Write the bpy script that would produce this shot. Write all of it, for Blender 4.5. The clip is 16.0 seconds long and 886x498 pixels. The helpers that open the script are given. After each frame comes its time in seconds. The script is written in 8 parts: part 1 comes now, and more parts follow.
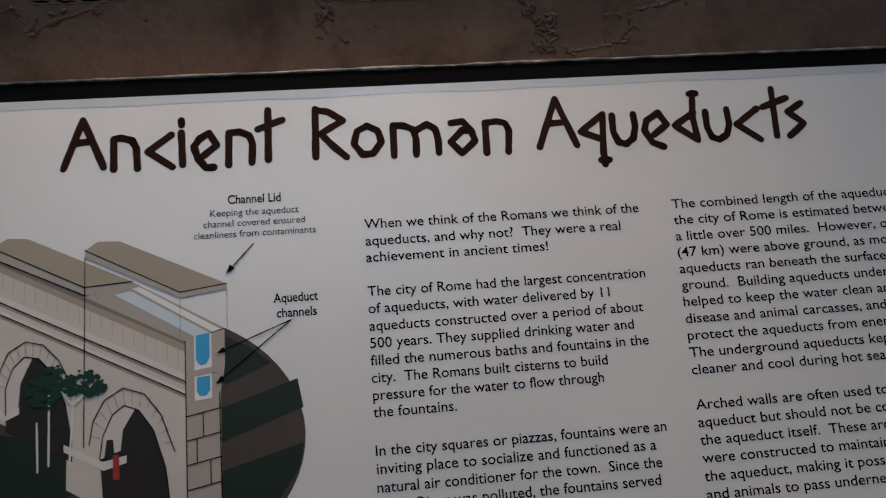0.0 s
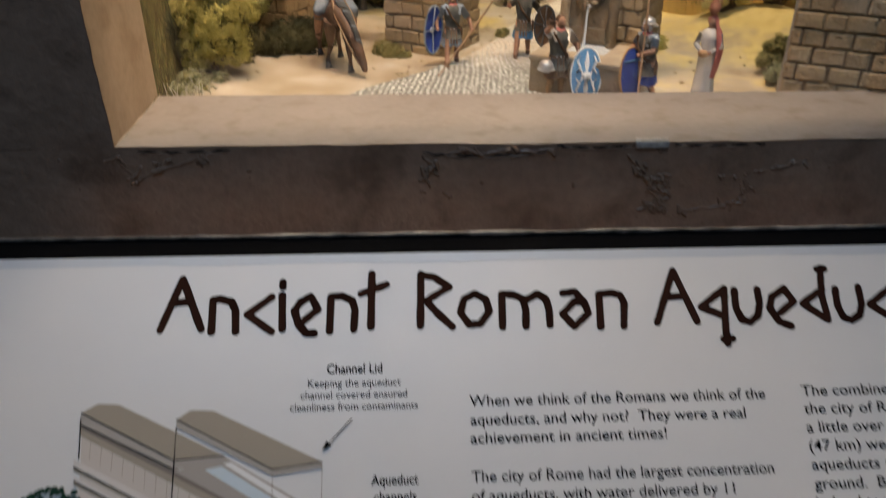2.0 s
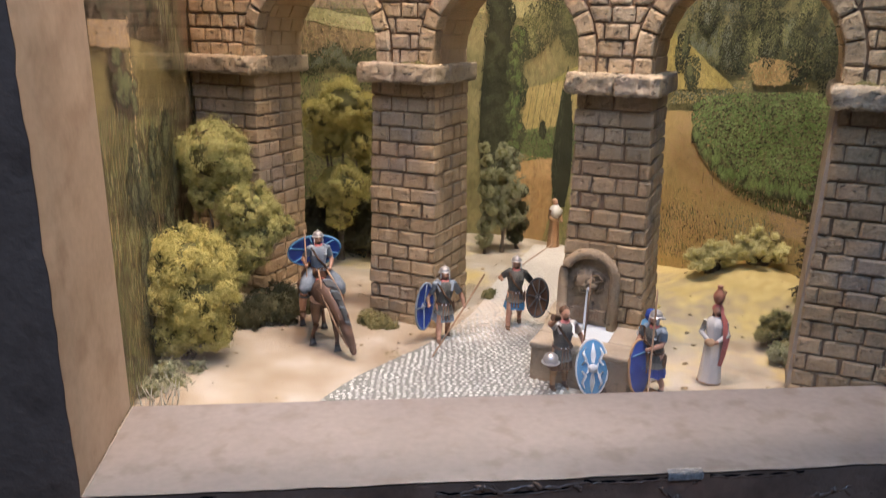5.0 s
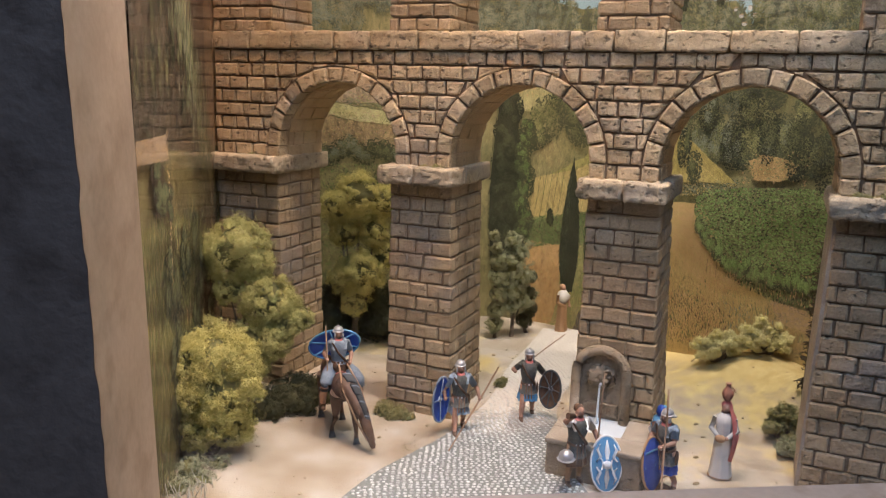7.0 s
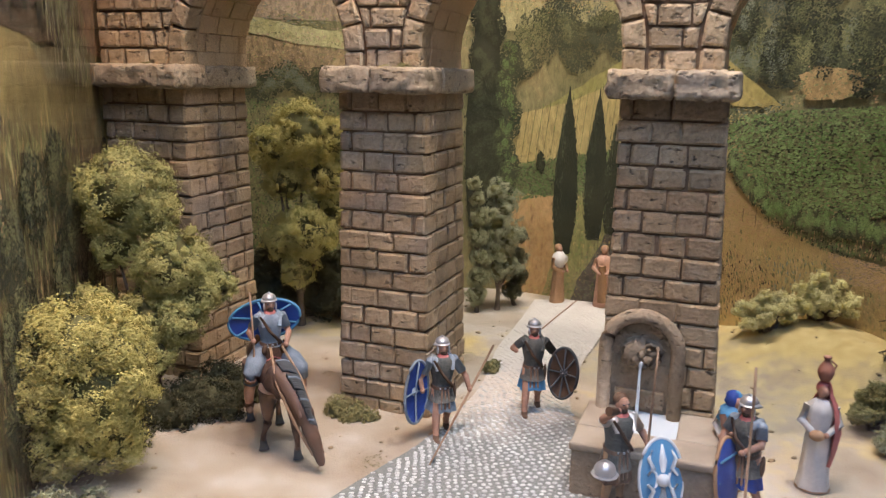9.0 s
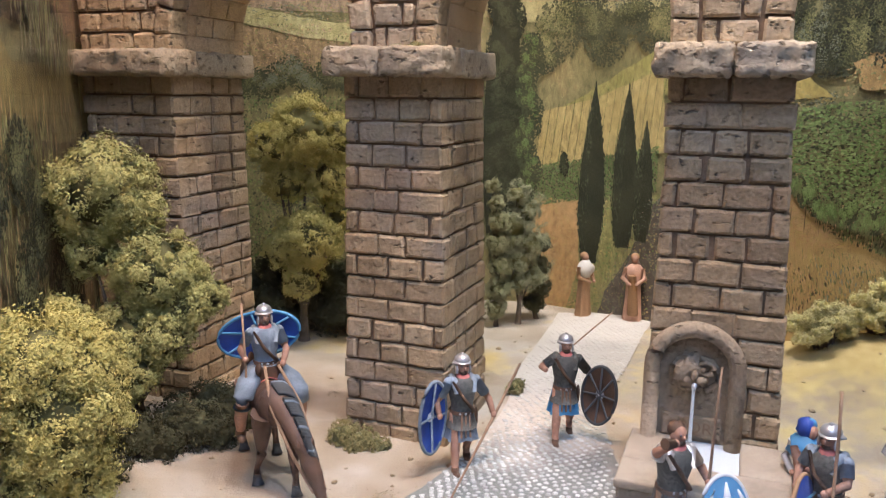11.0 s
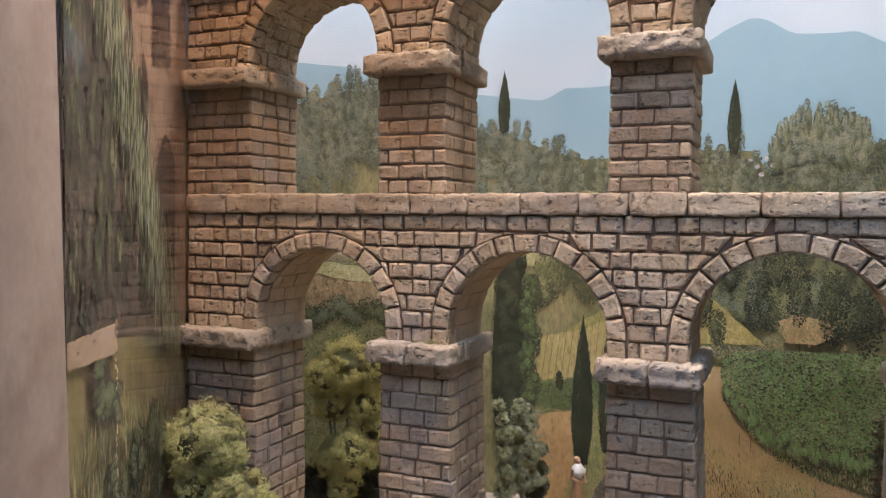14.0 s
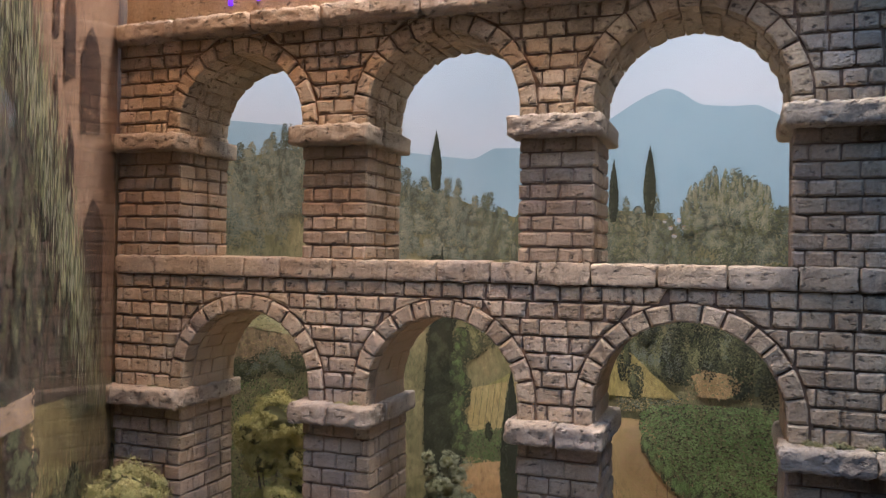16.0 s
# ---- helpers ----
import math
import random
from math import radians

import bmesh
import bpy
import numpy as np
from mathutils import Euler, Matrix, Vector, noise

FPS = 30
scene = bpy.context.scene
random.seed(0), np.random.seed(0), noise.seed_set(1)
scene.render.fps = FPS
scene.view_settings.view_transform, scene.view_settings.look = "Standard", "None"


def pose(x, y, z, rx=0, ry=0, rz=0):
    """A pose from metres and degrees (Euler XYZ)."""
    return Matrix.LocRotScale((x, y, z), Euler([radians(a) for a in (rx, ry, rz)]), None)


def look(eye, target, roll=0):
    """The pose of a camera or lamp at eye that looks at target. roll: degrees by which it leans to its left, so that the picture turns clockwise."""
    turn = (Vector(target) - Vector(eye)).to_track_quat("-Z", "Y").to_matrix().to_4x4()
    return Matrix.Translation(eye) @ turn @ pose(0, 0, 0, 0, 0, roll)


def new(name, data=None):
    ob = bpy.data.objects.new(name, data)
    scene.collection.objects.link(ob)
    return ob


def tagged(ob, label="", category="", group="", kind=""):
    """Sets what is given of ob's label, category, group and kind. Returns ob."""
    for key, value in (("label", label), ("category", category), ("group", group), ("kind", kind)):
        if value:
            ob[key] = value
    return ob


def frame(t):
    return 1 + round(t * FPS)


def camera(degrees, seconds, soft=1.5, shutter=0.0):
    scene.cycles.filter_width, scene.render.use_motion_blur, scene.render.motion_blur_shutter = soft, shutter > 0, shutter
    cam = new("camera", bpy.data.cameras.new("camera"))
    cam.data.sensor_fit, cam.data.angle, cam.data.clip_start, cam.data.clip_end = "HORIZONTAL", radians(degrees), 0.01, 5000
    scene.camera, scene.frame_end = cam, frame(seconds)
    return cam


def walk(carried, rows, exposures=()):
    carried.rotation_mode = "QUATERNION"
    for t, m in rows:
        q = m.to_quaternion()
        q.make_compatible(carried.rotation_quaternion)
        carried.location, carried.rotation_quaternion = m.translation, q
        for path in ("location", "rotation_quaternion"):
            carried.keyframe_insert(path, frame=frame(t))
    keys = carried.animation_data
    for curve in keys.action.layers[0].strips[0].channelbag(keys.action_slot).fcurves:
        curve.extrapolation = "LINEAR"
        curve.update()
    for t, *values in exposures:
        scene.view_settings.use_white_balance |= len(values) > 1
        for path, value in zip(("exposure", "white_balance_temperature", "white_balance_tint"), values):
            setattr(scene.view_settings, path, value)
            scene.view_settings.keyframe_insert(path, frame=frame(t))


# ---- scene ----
cam = camera(58.6, 16.0, 1.1, 0.5)
METRES, EYE, TILT, LEAN, TURN = 0.7, 1.25, -34.0, 0.0, -6.5
ROWS = [
    (0.0, 0.0, 0.0, 0.0, 0.0, 0.0, 0.0),
    (0.5, -0.0054, -0.0078, 0.0025, 0.99, 0.45, -0.91),
    (1.0, -0.0078, -0.0122, 0.0074, 1.12, 1.34, -1.6),
    (1.5, -0.0236, 0.0028, 0.0228, 2.39, 2.82, -2.22),
    (2.0, -0.0502, 0.0279, 0.0658, 2.72, 5.64, -2.4),
    (2.5, -0.0738, 0.0551, 0.1056, 2.68, 7.99, -1.52),
    (3.0, -0.0922, 0.0701, 0.1296, 1.62, 9.43, -1.12),
    (3.5, -0.1113, 0.0702, 0.1522, 0.42, 12.86, -1.21),
    (4.0, -0.1101, 0.0773, 0.1637, 0.08, 14.18, -1.08),
    (4.5, -0.1018, 0.0717, 0.1778, -0.33, 15.57, -1.06),
    (5.0, -0.1021, 0.0565, 0.1862, -0.88, 18.19, -1.21),
    (7.5, -0.1239, 0.0122, 0.2107, -1.19, 22.67, -1.34),
    (8.0, -0.1314, 0.096, 0.2239, -2.37, 22.21, -0.37),
    (8.5, -0.1284, 0.1893, 0.2452, -3.3, 21.79, 1.01),
    (11.0, -0.1303, 0.3251, 0.2834, -2.45, 22.9, 0.88),
    (11.5, -0.1339, 0.3032, 0.2908, -2.34, 26.43, 0.76),
    (12.0, -0.1389, 0.271, 0.2984, -1.92, 28.16, 0.6),
    (12.5, -0.1479, 0.2301, 0.3136, -1.3, 30.43, 0.39),
    (13.0, -0.146, 0.1751, 0.3102, -0.77, 32.23, 0.87),
    (13.5, -0.1223, 0.1111, 0.295, -0.89, 31.96, 0.22),
    (14.0, -0.1178, 0.0825, 0.2957, -0.49, 32.01, -0.42),
    (14.5, -0.1161, 0.0696, 0.2997, -0.93, 32.53, -0.5),
    (15.0, -0.1046, 0.0542, 0.301, -1.72, 33.24, -0.12),
    (15.5, -0.0889, 0.0472, 0.3017, -2.46, 33.84, 0.51),
    (16.0, -0.0843, 0.039, 0.3036, -3.28, 34.42, 1.14),
]
EXPOSURES = [(0.0, -0.56, 7000, 15), (1.5, -0.56, 7000, 15), (2.5, -0.35, 6650, 12), (3.0, -0.3, 6800, 12), (3.5, -0.22, 7700, 18), (4.5, -0.15, 6400, 18), (5.2, -0.18, 5500, 19), (7.5, -0.32, 5500, 17), (8.7, -0.28, 5300, 17), (11.0, -0.08, 5100, 18), (12.5, 0.0, 4650, 20), (14.0, -0.38, 4850, 20), (15.0, -0.5, 5000, 21), (16.0, -0.66, 4850, 23)]
walk(cam, [(t, pose(0, 0, EYE, TILT, LEAN, TURN) @ pose(METRES * x, METRES * y, METRES * z, 90 + pitch, roll, yaw)) for t, x, y, z, yaw, pitch, roll in ROWS], EXPOSURES)

# ---- world and lamps ----
world = bpy.data.worlds.new("world")
scene.world = world
world.use_nodes = True
world.node_tree.nodes["Background"].inputs[0].default_value = (0.02, 0.022, 0.026, 1)
world.node_tree.nodes["Background"].inputs[1].default_value = 0.15


def area_lamp(name, eye, target, size_x, size_y, watts, colour):
    data = bpy.data.lights.new(name, "AREA")
    data.shape, data.size, data.size_y, data.energy, data.color = "RECTANGLE", size_x, size_y, watts, colour
    ob = new(name, data)
    ob.matrix_world = look(eye, target)
    return ob


def spot_lamp(name, eye, target, degrees, watts, colour, radius=0.02, blend=0.6):
    data = bpy.data.lights.new(name, "SPOT")
    data.spot_size, data.spot_blend, data.energy, data.color, data.shadow_soft_size = radians(degrees), blend, watts, colour, radius
    ob = new(name, data)
    ob.matrix_world = look(eye, target)
    return ob


# unseen lamps, assumed high above the window of the showcase from the steep shadows
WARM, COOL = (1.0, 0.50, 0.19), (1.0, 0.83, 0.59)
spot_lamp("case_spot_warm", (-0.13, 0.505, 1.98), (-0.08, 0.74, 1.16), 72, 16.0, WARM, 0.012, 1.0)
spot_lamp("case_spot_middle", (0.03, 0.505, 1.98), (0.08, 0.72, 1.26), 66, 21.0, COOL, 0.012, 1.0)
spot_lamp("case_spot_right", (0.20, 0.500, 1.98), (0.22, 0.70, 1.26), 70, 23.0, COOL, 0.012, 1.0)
# wash added to brighten the backdrop, from no visible lamp
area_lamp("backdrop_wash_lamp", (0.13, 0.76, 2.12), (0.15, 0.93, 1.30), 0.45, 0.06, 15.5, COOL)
# room side: unseen overhead light and a spot added to brighten the panel
area_lamp("room_ceiling_lamp", (-0.22, -0.45, 2.55), (-0.15, 0.45, 1.2), 1.2, 0.4, 12.5, (0.51, 0.725, 1.0))
spot_lamp("panel_spot", (0.06, -0.05, 2.52), (0.05, 0.38, 1.08), 33, 10.0, (0.51, 0.725, 1.0), 0.03, 1.0)

# ---- materials ----


def shader(name):
    m = bpy.data.materials.new(name)
    m.use_nodes = True
    t = m.node_tree
    return m, t, t.nodes, t.nodes["Principled BSDF"]


def ramp_of(nodes, stops):
    r = nodes.new("ShaderNodeValToRGB")
    e = r.color_ramp.elements
    while len(e) < len(stops):
        e.new(0.5)
    for el, (p, c) in zip(e, stops):
        el.position, el.color = p, (*c, 1)
    return r


def surface(name, base, other, scale=40.0, rough=0.8, bump=0.2, fine=400.0, vary=0.0, grainy=1.0, metal=0.0, coat=0.0, stain=None, stain_scale=12.0, distance=0.001, island=False, detail=6.0):
    """A two-scale noise surface: coarse patches between two colours, fine grain in colour and relief,
    an optional stain colour, and a shift of brightness from piece to piece."""
    m, t, n, b = shader(name)
    co = n.new("ShaderNodeNewGeometry")
    pos = co.outputs["Position"]
    big = n.new("ShaderNodeTexNoise")
    big.inputs["Scale"].default_value, big.inputs["Detail"].default_value = scale, detail
    small = n.new("ShaderNodeTexNoise")
    small.inputs["Scale"].default_value, small.inputs["Detail"].default_value = fine, 4.0
    for q in (big, small):
        t.links.new(pos, q.inputs["Vector"])
    r = ramp_of(n, [(0.32, base), (0.68, other)])
    t.links.new(big.outputs["Fac"], r.inputs["Fac"])
    colour = r.outputs["Color"]
    if stain:
        st = n.new("ShaderNodeTexNoise")
        st.inputs["Scale"].default_value, st.inputs["Detail"].default_value = stain_scale, 5.0
        t.links.new(pos, st.inputs["Vector"])
        sr = ramp_of(n, [(0.52, (0, 0, 0)), (0.68, (1, 1, 1))])
        t.links.new(st.outputs["Fac"], sr.inputs["Fac"])
        mx = n.new("ShaderNodeMixRGB")
        t.links.new(sr.outputs["Color"], mx.inputs["Fac"])
        t.links.new(colour, mx.inputs["Color1"])
        mx.inputs["Color2"].default_value = (*stain, 1)
        colour = mx.outputs["Color"]
    grain = n.new("ShaderNodeMapRange")
    grain.inputs["From Min"].default_value, grain.inputs["From Max"].default_value = 0.3, 0.7
    grain.inputs["To Min"].default_value, grain.inputs["To Max"].default_value = 1 - 0.14 * grainy, 1 + 0.12 * grainy
    t.links.new(small.outputs["Fac"], grain.inputs["Value"])
    value = grain.outputs["Result"]
    if vary:
        src = co.outputs["Random Per Island"] if island else n.new("ShaderNodeObjectInfo").outputs["Random"]
        vr = n.new("ShaderNodeMapRange")
        vr.inputs["To Min"].default_value, vr.inputs["To Max"].default_value = 1 - vary, 1 + vary
        t.links.new(src, vr.inputs["Value"])
        mul = n.new("ShaderNodeMath")
        mul.operation = "MULTIPLY"
        t.links.new(value, mul.inputs[0])
        t.links.new(vr.outputs["Result"], mul.inputs[1])
        value = mul.outputs[0]
    hsv = n.new("ShaderNodeHueSaturation")
    t.links.new(colour, hsv.inputs["Color"])
    t.links.new(value, hsv.inputs["Value"])
    t.links.new(hsv.outputs["Color"], b.inputs["Base Color"])
    b.inputs["Roughness"].default_value, b.inputs["Metallic"].default_value = rough, metal
    b.inputs["Coat Weight"].default_value = coat
    if bump:
        add = n.new("ShaderNodeMath")
        add.operation = "ADD"
        t.links.new(big.outputs["Fac"], add.inputs[0])
        t.links.new(small.outputs["Fac"], add.inputs[1])
        bp = n.new("ShaderNodeBump")
        bp.inputs["Strength"].default_value, bp.inputs["Distance"].default_value = bump, distance
        t.links.new(add.outputs[0], bp.inputs["Height"])
        t.links.new(bp.outputs["Normal"], b.inputs["Normal"])
    return m


def plain(name, colour, rough=0.5, metal=0.0, gloss=0.5):
    m, t, n, b = shader(name)
    b.inputs["Specular IOR Level"].default_value = gloss
    b.inputs["Base Color"].default_value = (*colour, 1)
    b.inputs["Roughness"].default_value, b.inputs["Metallic"].default_value = rough, metal
    return m


def stone_material(name, base, other, vary=0.18, dark=(0.05, 0.04, 0.032), pitted=0.375, grey=0.3):
    """Cast plaster stone: mottled colour with washed-on grey, chips and pits with real relief in the bump."""
    m, t, n, b = shader(name)
    geo = n.new("ShaderNodeNewGeometry")
    pos = geo.outputs["Position"]

    def noise_at(scale, det=5.0):
        q = n.new("ShaderNodeTexNoise")
        q.inputs["Scale"].default_value, q.inputs["Detail"].default_value = scale, det
        t.links.new(pos, q.inputs["Vector"])
        return q.outputs["Fac"]

    def ranged(value, a, c, lo, hi):
        q = n.new("ShaderNodeMapRange")
        for key, v in (("From Min", a), ("From Max", c), ("To Min", lo), ("To Max", hi)):
            q.inputs[key].default_value = v
        t.links.new(value, q.inputs["Value"])
        return q.outputs["Result"]

    def math_of(op, x, y, z=None):
        q = n.new("ShaderNodeMath")
        q.operation = op
        for i, v in enumerate((x, y) if z is None else (x, y, z)):
            if isinstance(v, (int, float)):
                q.inputs[i].default_value = v
            else:
                t.links.new(v, q.inputs[i])
        return q.outputs[0]

    def mixed(fac, one, two):
        q = n.new("ShaderNodeMixRGB")
        t.links.new(fac, q.inputs["Fac"])
        t.links.new(one, q.inputs["Color1"])
        q.inputs["Color2"].default_value = (*two, 1)
        return q.outputs["Color"]

    patches, wash, lumps, grain = noise_at(40.0), noise_at(16.0, 3.0), noise_at(170.0, 4.0), noise_at(650.0, 6.0)
    flat = n.new("ShaderNodeVectorMath")
    flat.operation = "MULTIPLY"
    t.links.new(pos, flat.inputs[0])
    flat.inputs[1].default_value = (1.0, 1.0, 1.9)
    pos = flat.outputs["Vector"]
    chips, crumbs = noise_at(215.0, 3.0), noise_at(520.0, 3.0)
    r = ramp_of(n, [(0.3, base), (0.7, other)])
    t.links.new(patches, r.inputs["Fac"])
    colour = mixed(ranged(wash, 0.52, 0.70, 0.0, grey), r.outputs["Color"], tuple(0.78 * (sum(other) / 3) * k for k in (0.98, 1.0, 1.03)))
    info = n.new("ShaderNodeObjectInfo")
    value = math_of("MULTIPLY", ranged(info.outputs["Random"], 0, 1, 1 - vary, 1 + vary), ranged(grain, 0.3, 0.7, 0.80, 1.20))
    hsv = n.new("ShaderNodeHueSaturation")
    t.links.new(colour, hsv.inputs["Color"])
    t.links.new(value, hsv.inputs["Value"])
    hole = math_of("MAXIMUM", ranged(chips, pitted - 0.05, pitted, 0.6, 0.0), ranged(crumbs, pitted - 0.07, pitted - 0.025, 0.45, 0.0))
    t.links.new(mixed(hole, hsv.outputs["Color"], dark), b.inputs["Base Color"])
    b.inputs["Roughness"].default_value = 0.9
    high = math_of("ADD", ranged(chips, pitted - 0.045, pitted + 0.03, 0.0, 1.0), math_of("MULTIPLY", ranged(crumbs, pitted - 0.06, pitted, 0.0, 1.0), 0.5))
    high = math_of("ADD", high, math_of("ADD", math_of("MULTIPLY", lumps, 0.9), math_of("MULTIPLY", grain, 0.45)))
    bp = n.new("ShaderNodeBump")
    bp.inputs["Strength"].default_value, bp.inputs["Distance"].default_value = 1.0, 0.0018
    t.links.new(high, bp.inputs["Height"])
    t.links.new(bp.outputs["Normal"], b.inputs["Normal"])
    return m


def leaf_material(name, dark, light, rough=0.9, spread=0.09):
    m, t, n, b = shader(name)
    geo = n.new("ShaderNodeNewGeometry")
    q = n.new("ShaderNodeTexNoise")
    q.inputs["Scale"].default_value = 45.0
    t.links.new(geo.outputs["Position"], q.inputs["Vector"])
    mixv = n.new("ShaderNodeMath")
    mixv.operation = "MULTIPLY_ADD"
    t.links.new(geo.outputs["Random Per Island"], mixv.inputs[0])
    mixv.inputs[1].default_value = spread
    sub = n.new("ShaderNodeMath")
    sub.operation = "MULTIPLY_ADD"
    t.links.new(q.outputs["Fac"], sub.inputs[0])
    sub.inputs[1].default_value, sub.inputs[2].default_value = 0.75, 0.045 - spread / 2
    t.links.new(sub.outputs[0], mixv.inputs[2])
    r = ramp_of(n, [(0.22, dark), (0.68, light)])
    t.links.new(mixv.outputs[0], r.inputs["Fac"])
    t.links.new(r.outputs["Color"], b.inputs["Base Color"])
    b.inputs["Roughness"].default_value = rough
    b.inputs["Subsurface Weight"].default_value = 0.0
    return m


M = {}
M["wall"] = surface("wall_paint_dark", (0.235, 0.158, 0.115), (0.30, 0.208, 0.155), 16, 0.36, 0.55, 200, stain=(0.165, 0.106, 0.075), stain_scale=30, distance=0.0018, grainy=0.8, detail=9.0)
M["bead"] = plain("wall_bead_paint", (0.225, 0.148, 0.105), 0.2)
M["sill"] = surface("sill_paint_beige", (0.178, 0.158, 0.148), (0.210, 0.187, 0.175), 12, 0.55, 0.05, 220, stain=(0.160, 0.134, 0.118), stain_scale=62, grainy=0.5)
M["reveal"] = surface("reveal_paint_tan", (0.27, 0.197, 0.135), (0.34, 0.255, 0.18), 26, 0.6, 0.12, 220, grainy=0.5, stain=(0.245, 0.172, 0.115), stain_scale=45)
M["room"] = surface("room_wall_paint", (0.10, 0.09, 0.085), (0.13, 0.12, 0.11), 3, 0.8, 0.1, 60)
M["case"] = surface("case_lining_black", (0.03, 0.03, 0.03), (0.04, 0.04, 0.04), 8, 0.9, 0.1, 60)
M["floor"] = surface("floor_carpet", (0.05, 0.045, 0.05), (0.07, 0.065, 0.07), 6, 0.95, 0.3, 300)
M["panel"] = surface("panel_laminate_white", (0.64, 0.645, 0.665), (0.655, 0.66, 0.68), 2, 0.32, 0.0, 60, grainy=0.05)
M["black"] = plain("black_edge", (0.004, 0.004, 0.0045), 0.7, 0.0, 0.02)
M["foil"] = surface("worn_silver_edge", (0.02, 0.02, 0.02), (0.24, 0.225, 0.21), 90, 0.5, 0.9, 420, metal=0.1, stain=(0.010, 0.010, 0.011), stain_scale=26)
M["ink"] = plain("ink_black", (0.004, 0.0035, 0.004), 0.7, 0.0, 0.04)
M["ink_brown"] = plain("ink_dark_brown", (0.026, 0.010, 0.007), 0.7, 0.0, 0.04)
M["stone"] = stone_material("aqueduct_stone", (0.40, 0.290, 0.158), (0.56, 0.435, 0.262))
# pier stone has fewer pits; its colour is darkened for the piers' shadow
M["stone_pier"] = stone_material("pier_stone", (0.32, 0.225, 0.122), (0.445, 0.335, 0.20), 0.13, pitted=0.335, grey=0.4)
M["stone_vault"] = stone_material("vault_plaster", (0.45, 0.31, 0.165), (0.57, 0.425, 0.245), 0.05, pitted=0.31, grey=0.1)
M["stone_band"] = stone_material("band_stone_tan", (0.41, 0.30, 0.168), (0.57, 0.445, 0.275), 0.12)
M["stone_pale"] = stone_material("cornice_stone", (0.36, 0.28, 0.175), (0.50, 0.405, 0.27), 0.1)
M["mortar"] = surface("mortar_dark", (0.19, 0.122, 0.068), (0.27, 0.18, 0.105), 120, 0.95, 0.3, 700)
M["fountain"] = stone_material("fountain_stone", (0.26, 0.19, 0.118), (0.36, 0.28, 0.185), 0.02, pitted=0.33)
M["basin_top"] = surface("basin_stone", (0.31, 0.25, 0.18), (0.41, 0.345, 0.26), 70, 0.9, 0.3, 600)


def ground_material():
    """Pale sand with loose yellow scatter, and warm light put into its colour, on the hillock, behind the aqueduct and
    beside the road.
    """
    m, t, n, b = shader("sandy_ground")
    geo = n.new("ShaderNodeNewGeometry")

    def noise_at(scale, det):
        q = n.new("ShaderNodeTexNoise")
        q.inputs["Scale"].default_value, q.inputs["Detail"].default_value = scale, det
        t.links.new(geo.outputs["Position"], q.inputs["Vector"])
        return q.outputs["Fac"]

    def math_of(op, x, y):
        q = n.new("ShaderNodeMath")
        q.operation = op
        for i, v in enumerate((x, y)):
            if isinstance(v, (int, float)):
                q.inputs[i].default_value = v
            else:
                t.links.new(v, q.inputs[i])
        return q.outputs[0]

    patch, fine, grain = noise_at(24.0, 6.0), noise_at(120.0, 5.0), noise_at(900.0, 3.0)
    reach = None
    for centre, size in (((0.325, 0.745, 1.13), 0.200), ((-0.02, 0.915, 1.11), 0.085), ((0.10, 0.535, 1.11), 0.016), ((0.03, 0.80, 1.11), 0.04)):
        q = n.new("ShaderNodeVectorMath")
        q.operation = "DISTANCE"
        t.links.new(geo.outputs["Position"], q.inputs[0])
        q.inputs[1].default_value = centre
        near = math_of("SUBTRACT", 1.0, math_of("DIVIDE", q.outputs["Value"], size))
        reach = near if reach is None else math_of("MAXIMUM", reach, near)
    wild = math_of("ADD", math_of("MULTIPLY", math_of("SUBTRACT", patch, 0.5), 2.2), math_of("MULTIPLY", math_of("SUBTRACT", fine, 0.5), 0.9))
    fac = ramp_of(n, [(0.0, (0, 0, 0)), (0.55, (1, 1, 1))])
    t.links.new(math_of("ADD", reach, wild), fac.inputs["Fac"])
    pale = ramp_of(n, [(0.3, (0.33, 0.262, 0.172)), (0.50, (0.45, 0.385, 0.29)), (0.70, (0.58, 0.53, 0.45))])
    t.links.new(patch, pale.inputs["Fac"])
    gold = ramp_of(n, [(0.3, (0.50, 0.375, 0.13)), (0.7, (0.66, 0.52, 0.22))])
    t.links.new(fine, gold.inputs["Fac"])
    mx = n.new("ShaderNodeMixRGB")
    t.links.new(fac.outputs["Color"], mx.inputs["Fac"])
    t.links.new(pale.outputs["Color"], mx.inputs["Color1"])
    t.links.new(gold.outputs["Color"], mx.inputs["Color2"])
    hsv = n.new("ShaderNodeHueSaturation")
    t.links.new(mx.outputs["Color"], hsv.inputs["Color"])
    t.links.new(math_of("ADD", math_of("MULTIPLY", grain, 0.7), 0.65), hsv.inputs["Value"])
    t.links.new(hsv.outputs["Color"], b.inputs["Base Color"])
    b.inputs["Roughness"].default_value = 0.95
    bp = n.new("ShaderNodeBump")
    bp.inputs["Strength"].default_value, bp.inputs["Distance"].default_value = 0.7, 0.0016
    t.links.new(math_of("ADD", fine, math_of("MULTIPLY", grain, 0.5)), bp.inputs["Height"])
    t.links.new(bp.outputs["Normal"], b.inputs["Normal"])
    return m


M["sand"] = ground_material()
# far cobbles, coloured paler for sand dust and the bright light on them
M["cobble_dust_lit"] = surface("cobble_tops_dusty", (0.56, 0.52, 0.46), (0.68, 0.64, 0.57), 60, 0.9, 0.2, 900, vary=0.15, island=True)
M["cobble"] = surface("cobble_tops", (0.46, 0.475, 0.45), (0.60, 0.615, 0.58), 60, 0.8, 0.2, 900, vary=0.25, island=True)


